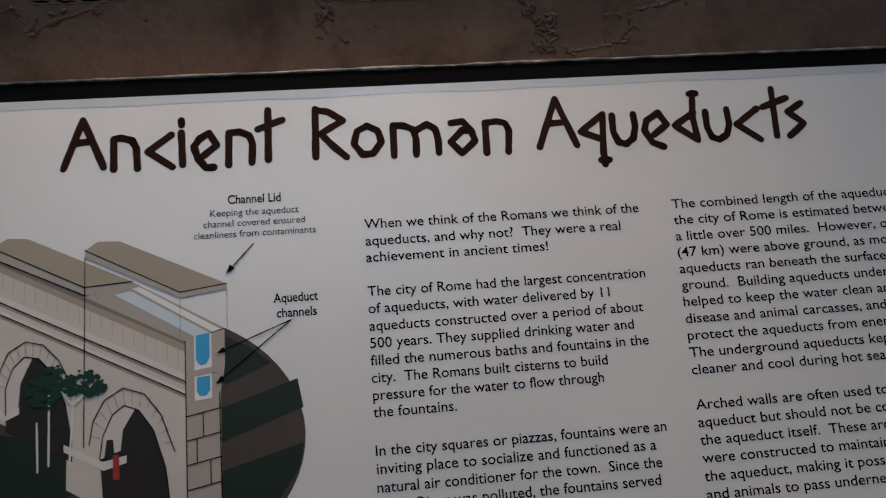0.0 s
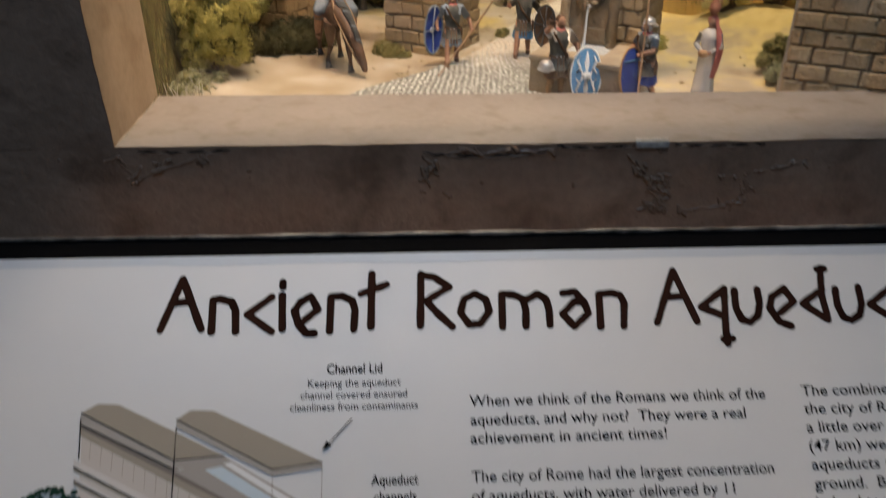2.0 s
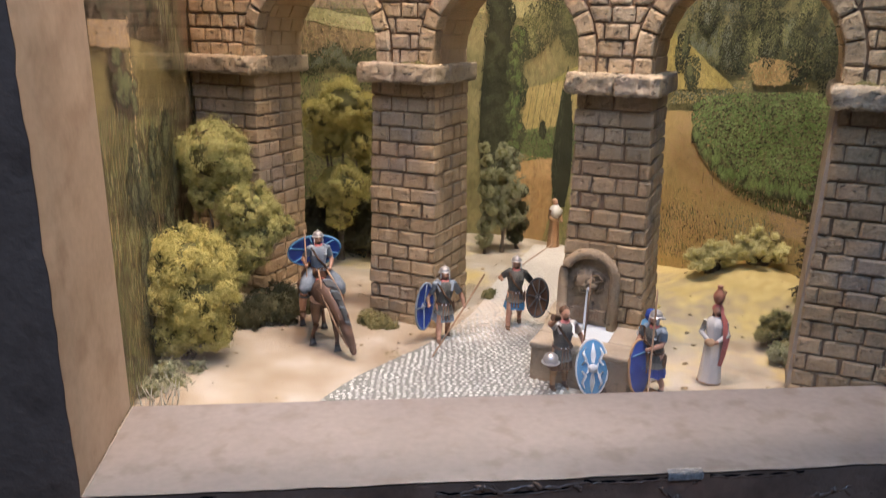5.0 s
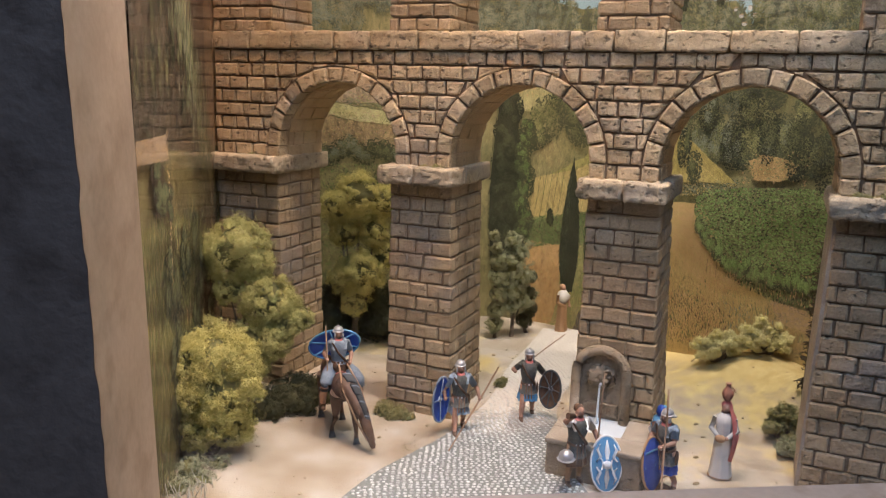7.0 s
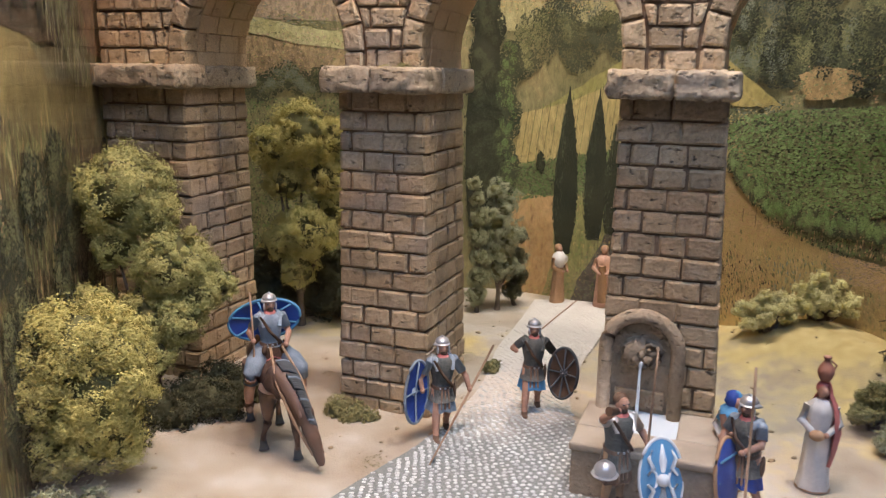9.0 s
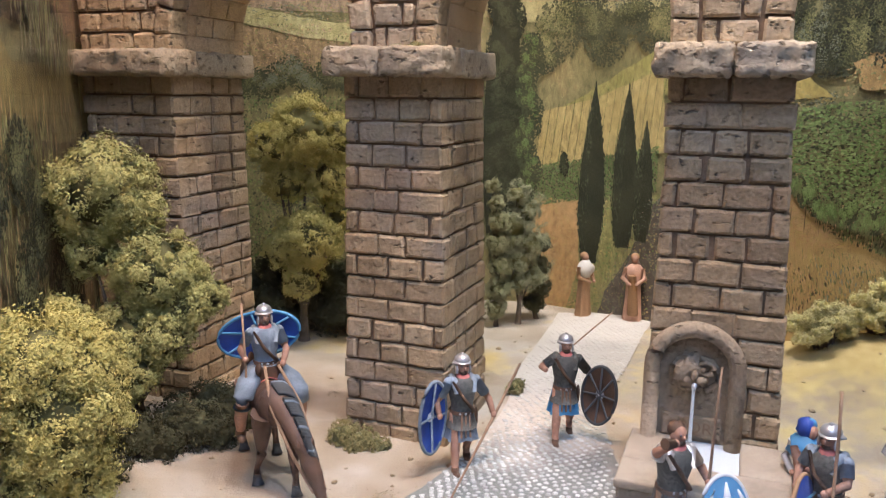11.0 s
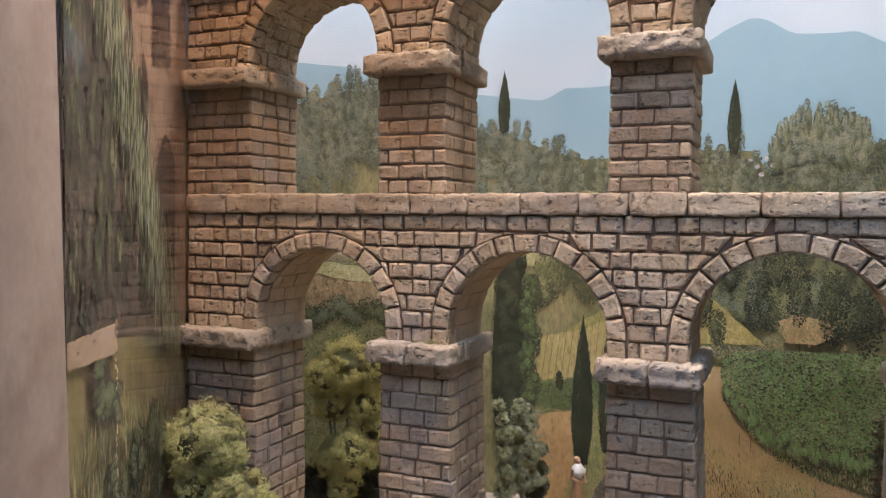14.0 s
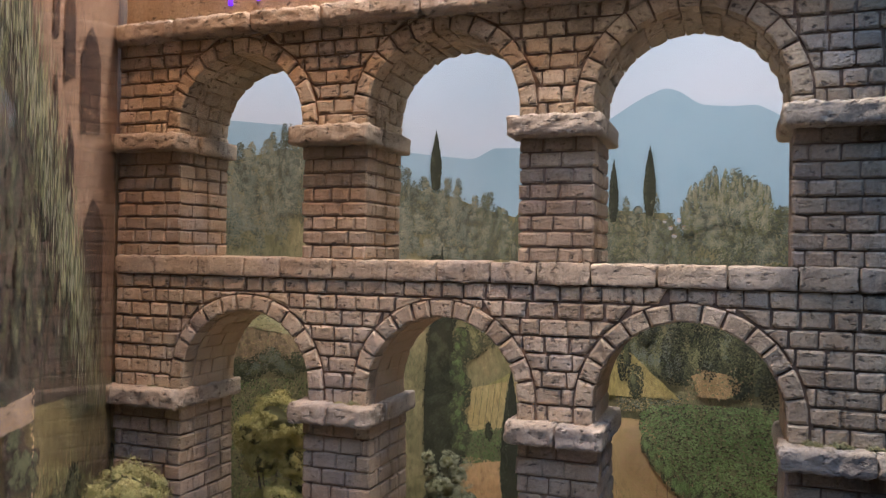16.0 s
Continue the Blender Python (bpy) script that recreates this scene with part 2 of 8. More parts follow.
def dust_lit(name):
    """The road's mortar, its far stretch paled by drifts of sand and by bright light put into the colour."""
    m, t, n, b = shader(name + "_dusted")
    geo = n.new("ShaderNodeNewGeometry")
    sep = n.new("ShaderNodeSeparateXYZ")
    t.links.new(geo.outputs["Position"], sep.inputs["Vector"])
    far = n.new("ShaderNodeMapRange")
    for key, v in (("From Min", 0.62), ("From Max", 0.74), ("To Min", -0.35), ("To Max", 1.0)):
        far.inputs[key].default_value = v
    t.links.new(sep.outputs["Y"], far.inputs["Value"])
    drift, grain = n.new("ShaderNodeTexNoise"), n.new("ShaderNodeTexNoise")
    for q, scale in ((drift, 60.0), (grain, 800.0)):
        q.inputs["Scale"].default_value, q.inputs["Detail"].default_value = scale, 6.0
        t.links.new(geo.outputs["Position"], q.inputs["Vector"])
    add = n.new("ShaderNodeMath")
    add.operation = "ADD"
    t.links.new(far.outputs["Result"], add.inputs[0])
    t.links.new(drift.outputs["Fac"], add.inputs[1])
    cover = ramp_of(n, [(0.35, (0, 0, 0)), (0.95, (1, 1, 1))])
    t.links.new(add.outputs[0], cover.inputs["Fac"])
    mortar = ramp_of(n, [(0.3, (0.17, 0.18, 0.165)), (0.7, (0.26, 0.265, 0.245))])
    sand = ramp_of(n, [(0.3, (0.50, 0.455, 0.385)), (0.7, (0.66, 0.61, 0.53))])
    for q in (mortar, sand):
        t.links.new(grain.outputs["Fac"], q.inputs["Fac"])
    mx = n.new("ShaderNodeMixRGB")
    t.links.new(cover.outputs["Color"], mx.inputs["Fac"])
    t.links.new(mortar.outputs["Color"], mx.inputs["Color1"])
    t.links.new(sand.outputs["Color"], mx.inputs["Color2"])
    t.links.new(mx.outputs["Color"], b.inputs["Base Color"])
    b.inputs["Roughness"].default_value = 0.95
    return m


M["water"] = plain("water_white", (0.62, 0.68, 0.72), 0.1)
M["bark"] = surface("bark_brown", (0.10, 0.075, 0.05), (0.19, 0.15, 0.11), 150, 0.95, 0.5, 700)
M["leaf_yellow"] = leaf_material("foliage_yellow_green", (0.46, 0.405, 0.11), (0.62, 0.555, 0.18), spread=0.2)
# inner foliage, its dark colour standing in for shade between the tufts
M["leaf_gap_shade"] = leaf_material("foliage_inner", (0.12, 0.118, 0.040), (0.20, 0.19, 0.068))
M["leaf_green"] = leaf_material("foliage_mid_green", (0.38, 0.365, 0.115), (0.55, 0.52, 0.19), spread=0.2)
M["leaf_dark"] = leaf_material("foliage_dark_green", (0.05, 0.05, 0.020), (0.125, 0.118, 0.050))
M["leaf_sage"] = leaf_material("foliage_sage", (0.30, 0.31, 0.16), (0.44, 0.44, 0.25))
M["leaf_olive"] = leaf_material("foliage_olive", (0.25, 0.24, 0.095), (0.40, 0.37, 0.16))
M["leaf_grey"] = leaf_material("foliage_grey_olive", (0.24, 0.255, 0.14), (0.41, 0.42, 0.26))
M["leaf_pale"] = leaf_material("foliage_pale", (0.60, 0.54, 0.20), (0.78, 0.72, 0.38))
M["moss"] = leaf_material("moss_clump", (0.17, 0.15, 0.05), (0.42, 0.37, 0.15))
M["skin"] = surface("figure_skin", (0.36, 0.19, 0.12), (0.50, 0.29, 0.20), 300, 0.7, 0.1, 900)
M["steel"] = plain("figure_silver", (0.55, 0.55, 0.56), 0.35, 0.6)
M["mail"] = surface("figure_mail", (0.055, 0.060, 0.052), (0.15, 0.15, 0.135), 900, 0.6, 0.4, 1500)
M["blue"] = surface("figure_blue", (0.022, 0.055, 0.30), (0.05, 0.11, 0.43), 120, 0.6, 0.1, 700)
M["tunic"] = surface("figure_grey_blue", (0.17, 0.21, 0.26), (0.30, 0.35, 0.41), 150, 0.8, 0.1, 700)
M["leather"] = surface("figure_leather", (0.10, 0.055, 0.03), (0.16, 0.09, 0.05), 200, 0.7, 0.2, 900)
M["horse"] = surface("horse_brown", (0.085, 0.050, 0.034), (0.17, 0.098, 0.064), 90, 0.6, 0.1, 700)
M["mane"] = plain("horse_mane", (0.075, 0.08, 0.085), 0.7)
M["red"] = surface("figure_dull_red", (0.46, 0.13, 0.115), (0.58, 0.20, 0.17), 120, 0.8, 0.1, 700)
M["pink"] = surface("figure_pink_cloth", (0.56, 0.32, 0.22), (0.70, 0.44, 0.32), 120, 0.8, 0.1, 700)
M["white"] = surface("figure_white_cloth", (0.60, 0.57, 0.52), (0.74, 0.71, 0.66), 120, 0.8, 0.2, 700)
M["ochre"] = surface("figure_ochre", (0.36, 0.21, 0.10), (0.46, 0.28, 0.15), 120, 0.8, 0.1, 700)
M["wood"] = surface("figure_wood", (0.28, 0.17, 0.10), (0.38, 0.25, 0.15), 200, 0.7, 0.1, 900)
M["shield_white"] = plain("shield_white", (0.62, 0.66, 0.70), 0.6)
M["shield_blue"] = plain("shield_pale_blue", (0.10, 0.28, 0.50), 0.6)
M["clay"] = surface("figure_clay", (0.26, 0.10, 0.06), (0.36, 0.16, 0.10), 150, 0.8, 0.1, 700)

# ---- mesh tools ----


def mesh_of(name, bm, mats, smooth=False):
    me = bpy.data.meshes.new(name)
    bm.to_mesh(me)
    bm.free()
    for m in mats if isinstance(mats, (list, tuple)) else [mats]:
        me.materials.append(m)
    if smooth:
        me.polygons.foreach_set("use_smooth", [True] * len(me.polygons))
    return me


def thing(name, bm, mats, label, category, group="", kind="", smooth=False):
    """A top-level mesh object."""
    return tagged(new(name, mesh_of(name, bm, mats, smooth)), label, category, group, kind)


def holder(name, place, label, category, group="", kind=""):
    """A top-level Empty that parents the parts of a thing."""
    ob = new(name)
    ob.location = place
    ob.empty_display_size = 0.01
    return tagged(ob, label, category, group, kind)


def world_of(ob):
    m = ob.matrix_basis.copy()
    if ob.parent is not None:
        m = world_of(ob.parent) @ ob.matrix_parent_inverse @ m
    return m


def adopt(ob, parent):
    ob.parent = parent
    ob.matrix_parent_inverse = world_of(parent).inverted()
    return ob


def part(name, bm, mats, parent, label="", smooth=False, kind=""):
    """A bmesh in world coordinates, as one mesh object under a thing or a part."""
    ob = adopt(new(name, mesh_of(name, bm, mats, smooth)), parent)
    return tagged(ob, label, kind=kind)


def add_box(bm, lo, hi, mat=0):
    x0, y0, z0 = lo
    x1, y1, z1 = hi
    v = [bm.verts.new(p) for p in ((x0, y0, z0), (x1, y0, z0), (x1, y1, z0), (x0, y1, z0), (x0, y0, z1), (x1, y0, z1), (x1, y1, z1), (x0, y1, z1))]
    for q in ((0, 3, 2, 1), (4, 5, 6, 7), (0, 1, 5, 4), (1, 2, 6, 5), (2, 3, 7, 6), (3, 0, 4, 7)):
        f = bm.faces.new([v[i] for i in q])
        f.material_index = mat
    return v


def box(lo, hi):
    bm = bmesh.new()
    add_box(bm, lo, hi)
    return bm


def add_sheet(bm, rows, mat=0, closed=False):
    """Faces between rows of points."""
    vs = [[bm.verts.new(p) for p in r] for r in rows]
    for a, b in zip(vs, vs[1:]):
        n = len(a)
        for i in range(n if closed else n - 1):
            j = (i + 1) % n
            f = bm.faces.new((a[i], a[j], b[j], b[i]))
            f.material_index = mat
            f.smooth = True
    return vs


def add_tube(bm, pts, radii, sides=8, mat=0, cap=True):
    """A round bar along points."""
    pts = [Vector(p) for p in pts]
    rows = []
    for i, p in enumerate(pts):
        d = (pts[min(i + 1, len(pts) - 1)] - pts[max(i - 1, 0)]).normalized()
        a = d.cross(Vector((0, 0, 1)) if abs(d.z) < 0.9 else Vector((1, 0, 0))).normalized()
        b = d.cross(a)
        r = radii[i] if isinstance(radii, (list, tuple)) else radii
        rows.append([p + r * (math.cos(k) * a + math.sin(k) * b) for k in [2 * math.pi * j / sides for j in range(sides)]])
    vs = add_sheet(bm, rows, mat, closed=True)
    if cap:
        for r in (vs[0], vs[-1]):
            f = bm.faces.new(r)
            f.material_index = mat
    return vs


def add_ball(bm, c, r, mat=0, m=None, u=10, v=7, rough=0.0, seed=0.0):
    """An ellipsoid; r is a number or three; m turns it."""
    r = (r, r, r) if isinstance(r, (int, float)) else r
    m = m or Matrix.Identity(3)
    c = Vector(c)
    rows = []
    for j in range(v + 1):
        th = math.pi * (0.03 + 0.94 * j / v)
        row = []
        for i in range(u):
            ph = 2 * math.pi * i / u
            p = Vector((math.sin(th) * math.cos(ph), math.sin(th) * math.sin(ph), math.cos(th)))
            k = 1 + rough * noise.noise(p * 2.3 + Vector((seed, seed * 1.7, 0))) if rough else 1
            row.append(c + m @ Vector((p.x * r[0] * k, p.y * r[1] * k, p.z * r[2] * k)))
        rows.append(row)
    vs = add_sheet(bm, rows, mat, closed=True)
    for q in (vs[0], vs[-1]):
        f = bm.faces.new(q)
        f.material_index, f.smooth = mat, True


def rough_slab(lo, hi, bevel, step, amp, seed, frame_m=None):
    """A hewn block: a box with rounded, uneven faces. frame_m carries it from its own axes into the world."""
    bm = bmesh.new()
    size = [b - a for a, b in zip(lo, hi)]
    n = [max(2, min(40, int(round(s / step)))) for s in size]

    def ticks(k):
        inner = [bevel / size[k] + (1 - 2 * bevel / size[k]) * i / n[k] for i in range(n[k] + 1)]
        return [0.0] + inner + [1.0]

    tx = [ticks(k) for k in range(3)]
    cache = {}

    def vert(i, j, k):
        key = (i, j, k)
        if key not in cache:
            f = (tx[0][i], tx[1][j], tx[2][k])
            p = Vector([lo[a] + f[a] * size[a] for a in range(3)])
            c = Vector([min(max(p[a], lo[a] + bevel), hi[a] - bevel) for a in range(3)])
            d = p - c
            if d.length > 1e-9:
                p = c + d.normalized() * bevel
            q = p * (0.55 / step) + Vector((seed * 3.1, seed * 1.3, seed))
            p = p + amp * Vector((noise.noise(q), noise.noise(q + Vector((9, 0, 0))), noise.noise(q + Vector((0, 9, 0)))))
            cache[key] = bm.verts.new(frame_m @ p if frame_m else p)
        return cache[key]

    nx, ny, nz = (len(t) - 1 for t in tx)
    for a in range(nx):
        for b in range(ny):
            for c, flip in ((0, True), (nz, False)):
                q = [vert(a, b, c), vert(a + 1, b, c), vert(a + 1, b + 1, c), vert(a, b + 1, c)]
                bm.faces.new(q[::-1] if flip else q)
    for a in range(nx):
        for c in range(nz):
            for b, flip in ((0, False), (ny, True)):
                q = [vert(a, b, c), vert(a + 1, b, c), vert(a + 1, b, c + 1), vert(a, b, c + 1)]
                bm.faces.new(q[::-1] if flip else q)
    for b in range(ny):
        for c in range(nz):
            for a, flip in ((0, True), (nx, False)):
                q = [vert(a, b, c), vert(a, b + 1, c), vert(a, b + 1, c + 1), vert(a, b, c + 1)]
                bm.faces.new(q[::-1] if flip else q)
    return bm


# ---- the room, the front wall and its window ----
WALL_Y, GLASS_Y, SILL_Z, GROUND_Z = 0.438, 0.527, 1.128, 1.111
tagged(thing("floor", box((-3, -3, -0.1), (3, 1.6, 0)), M["floor"], "dark carpeted floor of the exhibition room", "floor"), kind="structure")
tagged(thing("ceiling", box((-3, -3, 2.6), (3, 1.6, 2.7)), M["room"], "dark painted ceiling of the exhibition room", "ceiling"), kind="structure")
for nm, lo, hi in (("wall_west", (-3.1, -3, 0), (-3, 1.6, 2.6)), ("wall_east", (3, -3, 0), (3.1, 1.6, 2.6)), ("wall_south", (-3.1, -3.1, 0), (3.1, -3, 2.6)), ("wall_north", (-3.1, 1.6, 0), (3.1, 1.7, 2.6))):
    thing(nm, box(lo, hi), M["room"], "plain dark wall of the exhibition room", "wall", kind="structure")

# front wall with a window cut through it; its edges are slightly wavy, and the jamb leans a little
OPEN_L, OPEN_R, OPEN_TOP = -0.1795, 0.62, 1.66


def jamb_x(z):
    return OPEN_L - 0.030 * (z - SILL_Z) + 0.0012 * noise.noise(Vector((0, 0, z * 60))) + 0.0010 * noise.noise(Vector((3, 0, z * 190)))


def sill_z(x):
    return SILL_Z + 0.0012 * noise.noise(Vector((x * 12, 0, 7))) + 0.0008 * noise.noise(Vector((x * 60, 0, 2)))


bm = bmesh.new()
zs = [SILL_Z + (OPEN_TOP - SILL_Z) * i / 60 for i in range(61)]
xs = [OPEN_L + (OPEN_R - OPEN_L) * i / 90 for i in range(91)]
add_sheet(bm, [[(x, WALL_Y + 0.0016 * noise.noise(Vector((x * 9, 0, z * 9))) * (x > -0.5), z) for x in (-3, -0.6, -0.4, -0.3, -0.25, -0.21)] + [(jamb_x(z), WALL_Y, z)] for z in zs])
add_sheet(bm, [[(x, WALL_Y + 0.0012 * noise.noise(Vector((x * 11, 2, f * 5))) * (f < 1), 0.9 + (sill_z(x) - 0.9) * f) for x in [-3, -0.6, -0.3] + xs + [3]] for f in (0, 0.5, 0.75, 0.85, 0.93, 1)])
add_box(bm, (OPEN_R, WALL_Y, SILL_Z), (3, WALL_Y + 0.05, OPEN_TOP))
add_box(bm, (-3, WALL_Y, OPEN_TOP), (3, WALL_Y + 0.05, 2.6))
add_box(bm, (-3, WALL_Y + 0.002, 0), (3, WALL_Y + 0.05, 0.899))
add_box(bm, (-3, WALL_Y + 0.012, 0.899), (-0.196, WALL_Y + 0.05, OPEN_TOP))
add_box(bm, (-0.196, WALL_Y + 0.012, 0.899), (3, WALL_Y + 0.05, SILL_Z - 0.012))
front_wall = thing("wall_front", bm, M["wall"], "dark brown painted plaster wall with raised scars round the window", "wall", kind="structure")

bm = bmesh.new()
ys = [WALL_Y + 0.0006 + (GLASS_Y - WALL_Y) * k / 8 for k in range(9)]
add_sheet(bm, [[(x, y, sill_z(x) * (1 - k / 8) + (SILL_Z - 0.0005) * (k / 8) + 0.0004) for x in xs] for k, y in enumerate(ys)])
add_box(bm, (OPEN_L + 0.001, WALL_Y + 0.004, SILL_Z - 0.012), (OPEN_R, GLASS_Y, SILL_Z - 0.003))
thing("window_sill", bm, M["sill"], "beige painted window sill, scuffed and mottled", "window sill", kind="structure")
bm = bmesh.new()
add_sheet(bm, [[(jamb_x(z) * (1 - k / 8) + (OPEN_L - 0.0012 - 0.022 * (z - SILL_Z)) * (k / 8), y, z) for z in zs] for k, y in enumerate(ys)])
add_box(bm, (-0.196, WALL_Y + 0.006, SILL_Z - 0.01), (-0.1925, GLASS_Y, OPEN_TOP))
thing("window_reveal_left", bm, M["reveal"], "tan painted side of the window recess", "window reveal", kind="structure")
thing("window_reveal_right", box((OPEN_R, WALL_Y + 0.05, SILL_Z), (OPEN_R + 0.01, GLASS_Y, OPEN_TOP)), M["reveal"], "tan painted side of the window recess", "window reveal", kind="structure")

bm = bmesh.new()
run = [(OPEN_L + 0.0004 + 0.0008 * noise.noise(Vector((k * 0.7, 4, 0))), WALL_Y + 0.001 + (GLASS_Y - WALL_Y - 0.001) * k / 30, SILL_Z + 0.0006) for k in range(31)]
add_tube(bm, run, [0.0002 + 0.0006 * abs(noise.noise(Vector((k * 0.9, 8, 0)))) for k in range(31)], 7)
thing("trim", bm, plain("caulk_pale", (0.33, 0.285, 0.24), 0.7), "pale uneven line between sill and recess side", "caulk", kind="structure", smooth=True)

# showcase box
thing("case_roof", box((-0.30, WALL_Y + 0.05, 2.22), (0.70, 1.10, 2.24)), M["case"], "black lining above the model", "case roof", kind="structure")
thing("case_back", box((-0.32, 1.05, 1.0), (0.72, 1.07, 2.24)), M["case"], "black lining behind the painted backdrop", "case wall", kind="structure")
thing("case_side_west", box((-0.32, WALL_Y + 0.05, 1.0), (-0.30, 1.05, 2.24)), M["case"], "black lining beside the model", "case wall", kind="structure")
thing("case_side_east", box((0.70, WALL_Y + 0.05, 1.0), (0.72, 1.05, 2.24)), M["case"], "black lining beside the model", "case wall", kind="structure")
thing("case_base", box((-0.30, WALL_Y + 0.05, 1.0), (0.70, 1.05, 1.09)), M["case"], "wooden base board under the model landscape", "base board", kind="structure")

# raised paint scars on the wall under the window: beads along short wandering lines
SCARS_SILL = [
    [(0.150, 1.108), (0.157, 1.109), (0.168, 1.1115), (0.180, 1.114), (0.192, 1.117)],
    [(0.146, 1.109), (0.155, 1.1065), (0.160, 1.1045), (0.160, 1.099), (0.156, 1.095), (0.159, 1.092), (0.150, 1.090), (0.136, 1.0885), (0.123, 1.087)],
    [(0.098, 1.113), (0.101, 1.108), (0.105, 1.104), (0.108, 1.101), (0.112, 1.1015)],
    [(0.104, 1.108), (0.109, 1.105), (0.113, 1.107), (0.108, 1.109)],
    [(0.103, 1.100), (0.109, 1.097), (0.114, 1.0995), (0.118, 1.096), (0.112, 1.093)],
    [(0.102, 1.093), (0.107, 1.090), (0.112, 1.092), (0.116, 1.089), (0.109, 1.086)],
]
SCARS_REST = [
    [(-0.178, 1.118), (-0.170, 1.110), (-0.160, 1.115), (-0.146, 1.119), (-0.132, 1.124)],
    [(-0.020, 1.121), (-0.013, 1.116), (-0.017, 1.111), (-0.022, 1.107)],
    [(-0.010, 1.122), (0.002, 1.1245), (0.012, 1.1225), (0.026, 1.125), (0.040, 1.1235), (0.052, 1.126)],
    [(0.092, 1.119), (0.096, 1.115), (0.100, 1.114)],
    [(-0.021, 1.1015), (-0.018, 1.100)], [(-0.009, 1.100), (-0.004, 1.098), (-0.006, 1.0965)], [(0.062, 1.1045), (0.063, 1.103)],
    [(-0.186, 1.1215), (-0.178, 1.1225), (-0.175, 1.118)],
]
rng = random.Random(4)
twigs = []
for line in SCARS_SILL + SCARS_REST[:4]:
    for (xa, za), (xb, zb) in zip(line, line[1:]):
        for _ in range(rng.choice((1, 2, 3))):
            side = rng.choice((-1, 1))
            f = rng.random()
            xm, zm = xa + (xb - xa) * f, za + (zb - za) * f
            twigs.append([(xm, zm), (xm + side * rng.uniform(0.001, 0.003), zm + rng.uniform(-0.003, 0.003)), (xm + side * rng.uniform(0.002, 0.006), zm + rng.uniform(-0.005, 0.005))])
for line in SCARS_SILL + SCARS_REST + twigs:
    bm = bmesh.new()
    pts = [Vector((x, WALL_Y + 0.0002, z)) for x, z in line]
    fine = []
    for a, b in zip(pts, pts[1:]):
        for k in range(6):
            p = a.lerp(b, k / 6)
            fine.append(p + Vector((0, 0, 0.0014 * noise.noise(p * 260))))
    fine.append(pts[-1])
    add_tube(bm, fine, [0.0006 + 0.0013 * rng.random() ** 2 * math.sin(math.pi * (i + 0.4) / (len(fine) + 0.2)) for i in range(len(fine))], 6)
    part("paint_scar", bm, M["bead"], front_wall, smooth=True)
bm = bmesh.new()
rng = random.Random(9)
for i in range(150):
    if i < 95:
        x, z = rng.uniform(-0.34, 0.42), rng.uniform(1.075, SILL_Z - 0.004)
    else:
        x, z = rng.uniform(-0.36, -0.20), rng.uniform(1.14, 1.5)
    r = 0.0003 + 0.0007 * rng.random() ** 3
    add_ball(bm, (x, WALL_Y + 0.0002, z), (r * rng.uniform(0.8, 1.8), r * 0.7, r), u=6, v=4)
part("paint_pimples", bm, M["bead"], front_wall, kind="stuff")
# hairline crack with its two lips
bm = bmesh.new()
add_tube(bm, [(-0.056 + 0.0006 * noise.noise(Vector((z * 300, 0, 0))), WALL_Y + 0.0004, z) for z in [1.060 + 0.066 * i / 20 for i in range(21)]], 0.00018, 5)
part("crack", bm, M["bead"], front_wall)
# open cracks where the paint has split below the sill's edge, each under a raised flake
for k, (x0, x1, z0, dip) in enumerate(((-0.020, 0.046, 1.1235, 0.0020), (0.052, 0.094, 1.1265, 0.0008), (0.116, 0.165, 1.1270, 0.0010), (-0.170, -0.120, 1.1262, 0.0008))):
    line = [(x0 + (x1 - x0) * i / 40, WALL_Y + 0.0002, z0 - dip * math.sin(math.pi * i / 40) + 0.0010 * noise.noise(Vector((i * 0.35, k, 0)))) for i in range(41)]
    bm = bmesh.new()
    add_tube(bm, line, [0.0001 + 0.0006 * abs(math.sin(0.31 * i + k)) for i in range(41)], 5)
    part("crack", bm, M["black"], front_wall)
    bm = bmesh.new()
    add_tube(bm, [(x, y, z - 0.0011) for x, y, z in line], [0.0002 + 0.0005 * abs(math.sin(0.47 * i + k)) for i in range(41)], 6)
    part("paint_scar", bm, M["bead"], front_wall, smooth=True)
# strip of clear tape folded over the sill edge
bm = bmesh.new()
tape = [(0.094 + 0.018 * i / 8, WALL_Y - 0.0006, SILL_Z + 0.0006 * noise.noise(Vector((i, 0, 0)))) for i in range(9)]
add_sheet(bm, [[(x, WALL_Y - 0.0012, z - 0.0026) for x, y, z in tape], [(x, WALL_Y - 0.0012, z + 0.0008) for x, y, z in tape], [(x, WALL_Y + 0.002, z + 0.0022) for x, y, z in tape]])
thing("tape_strip", bm, surface("tape_dull", (0.22, 0.20, 0.18), (0.40, 0.37, 0.33), 300, 0.35, 0.6, 900), "crumpled strip of tape on the edge of the sill", "tape")

# front glass of the showcase
m_glass, t_g, n_g, b_g = shader("case_glass")
b_g.inputs["Transmission Weight"].default_value, b_g.inputs["Roughness"].default_value, b_g.inputs["IOR"].default_value = 1.0, 0.0, 1.45
bm = box((OPEN_L - 0.012, GLASS_Y, SILL_Z - 0.012), (OPEN_R + 0.012, GLASS_Y + 0.0015, OPEN_TOP + 0.05))
pane = thing("window_1", bm, m_glass, "clear glass pane in front of the model", "window", kind="structure")
pane.visible_shadow = False
# clear sheet added over the mural's left end to carry its glossy reflections
m_gloss_sheet, t_a, n_a, b_a = shader("thin_acrylic")
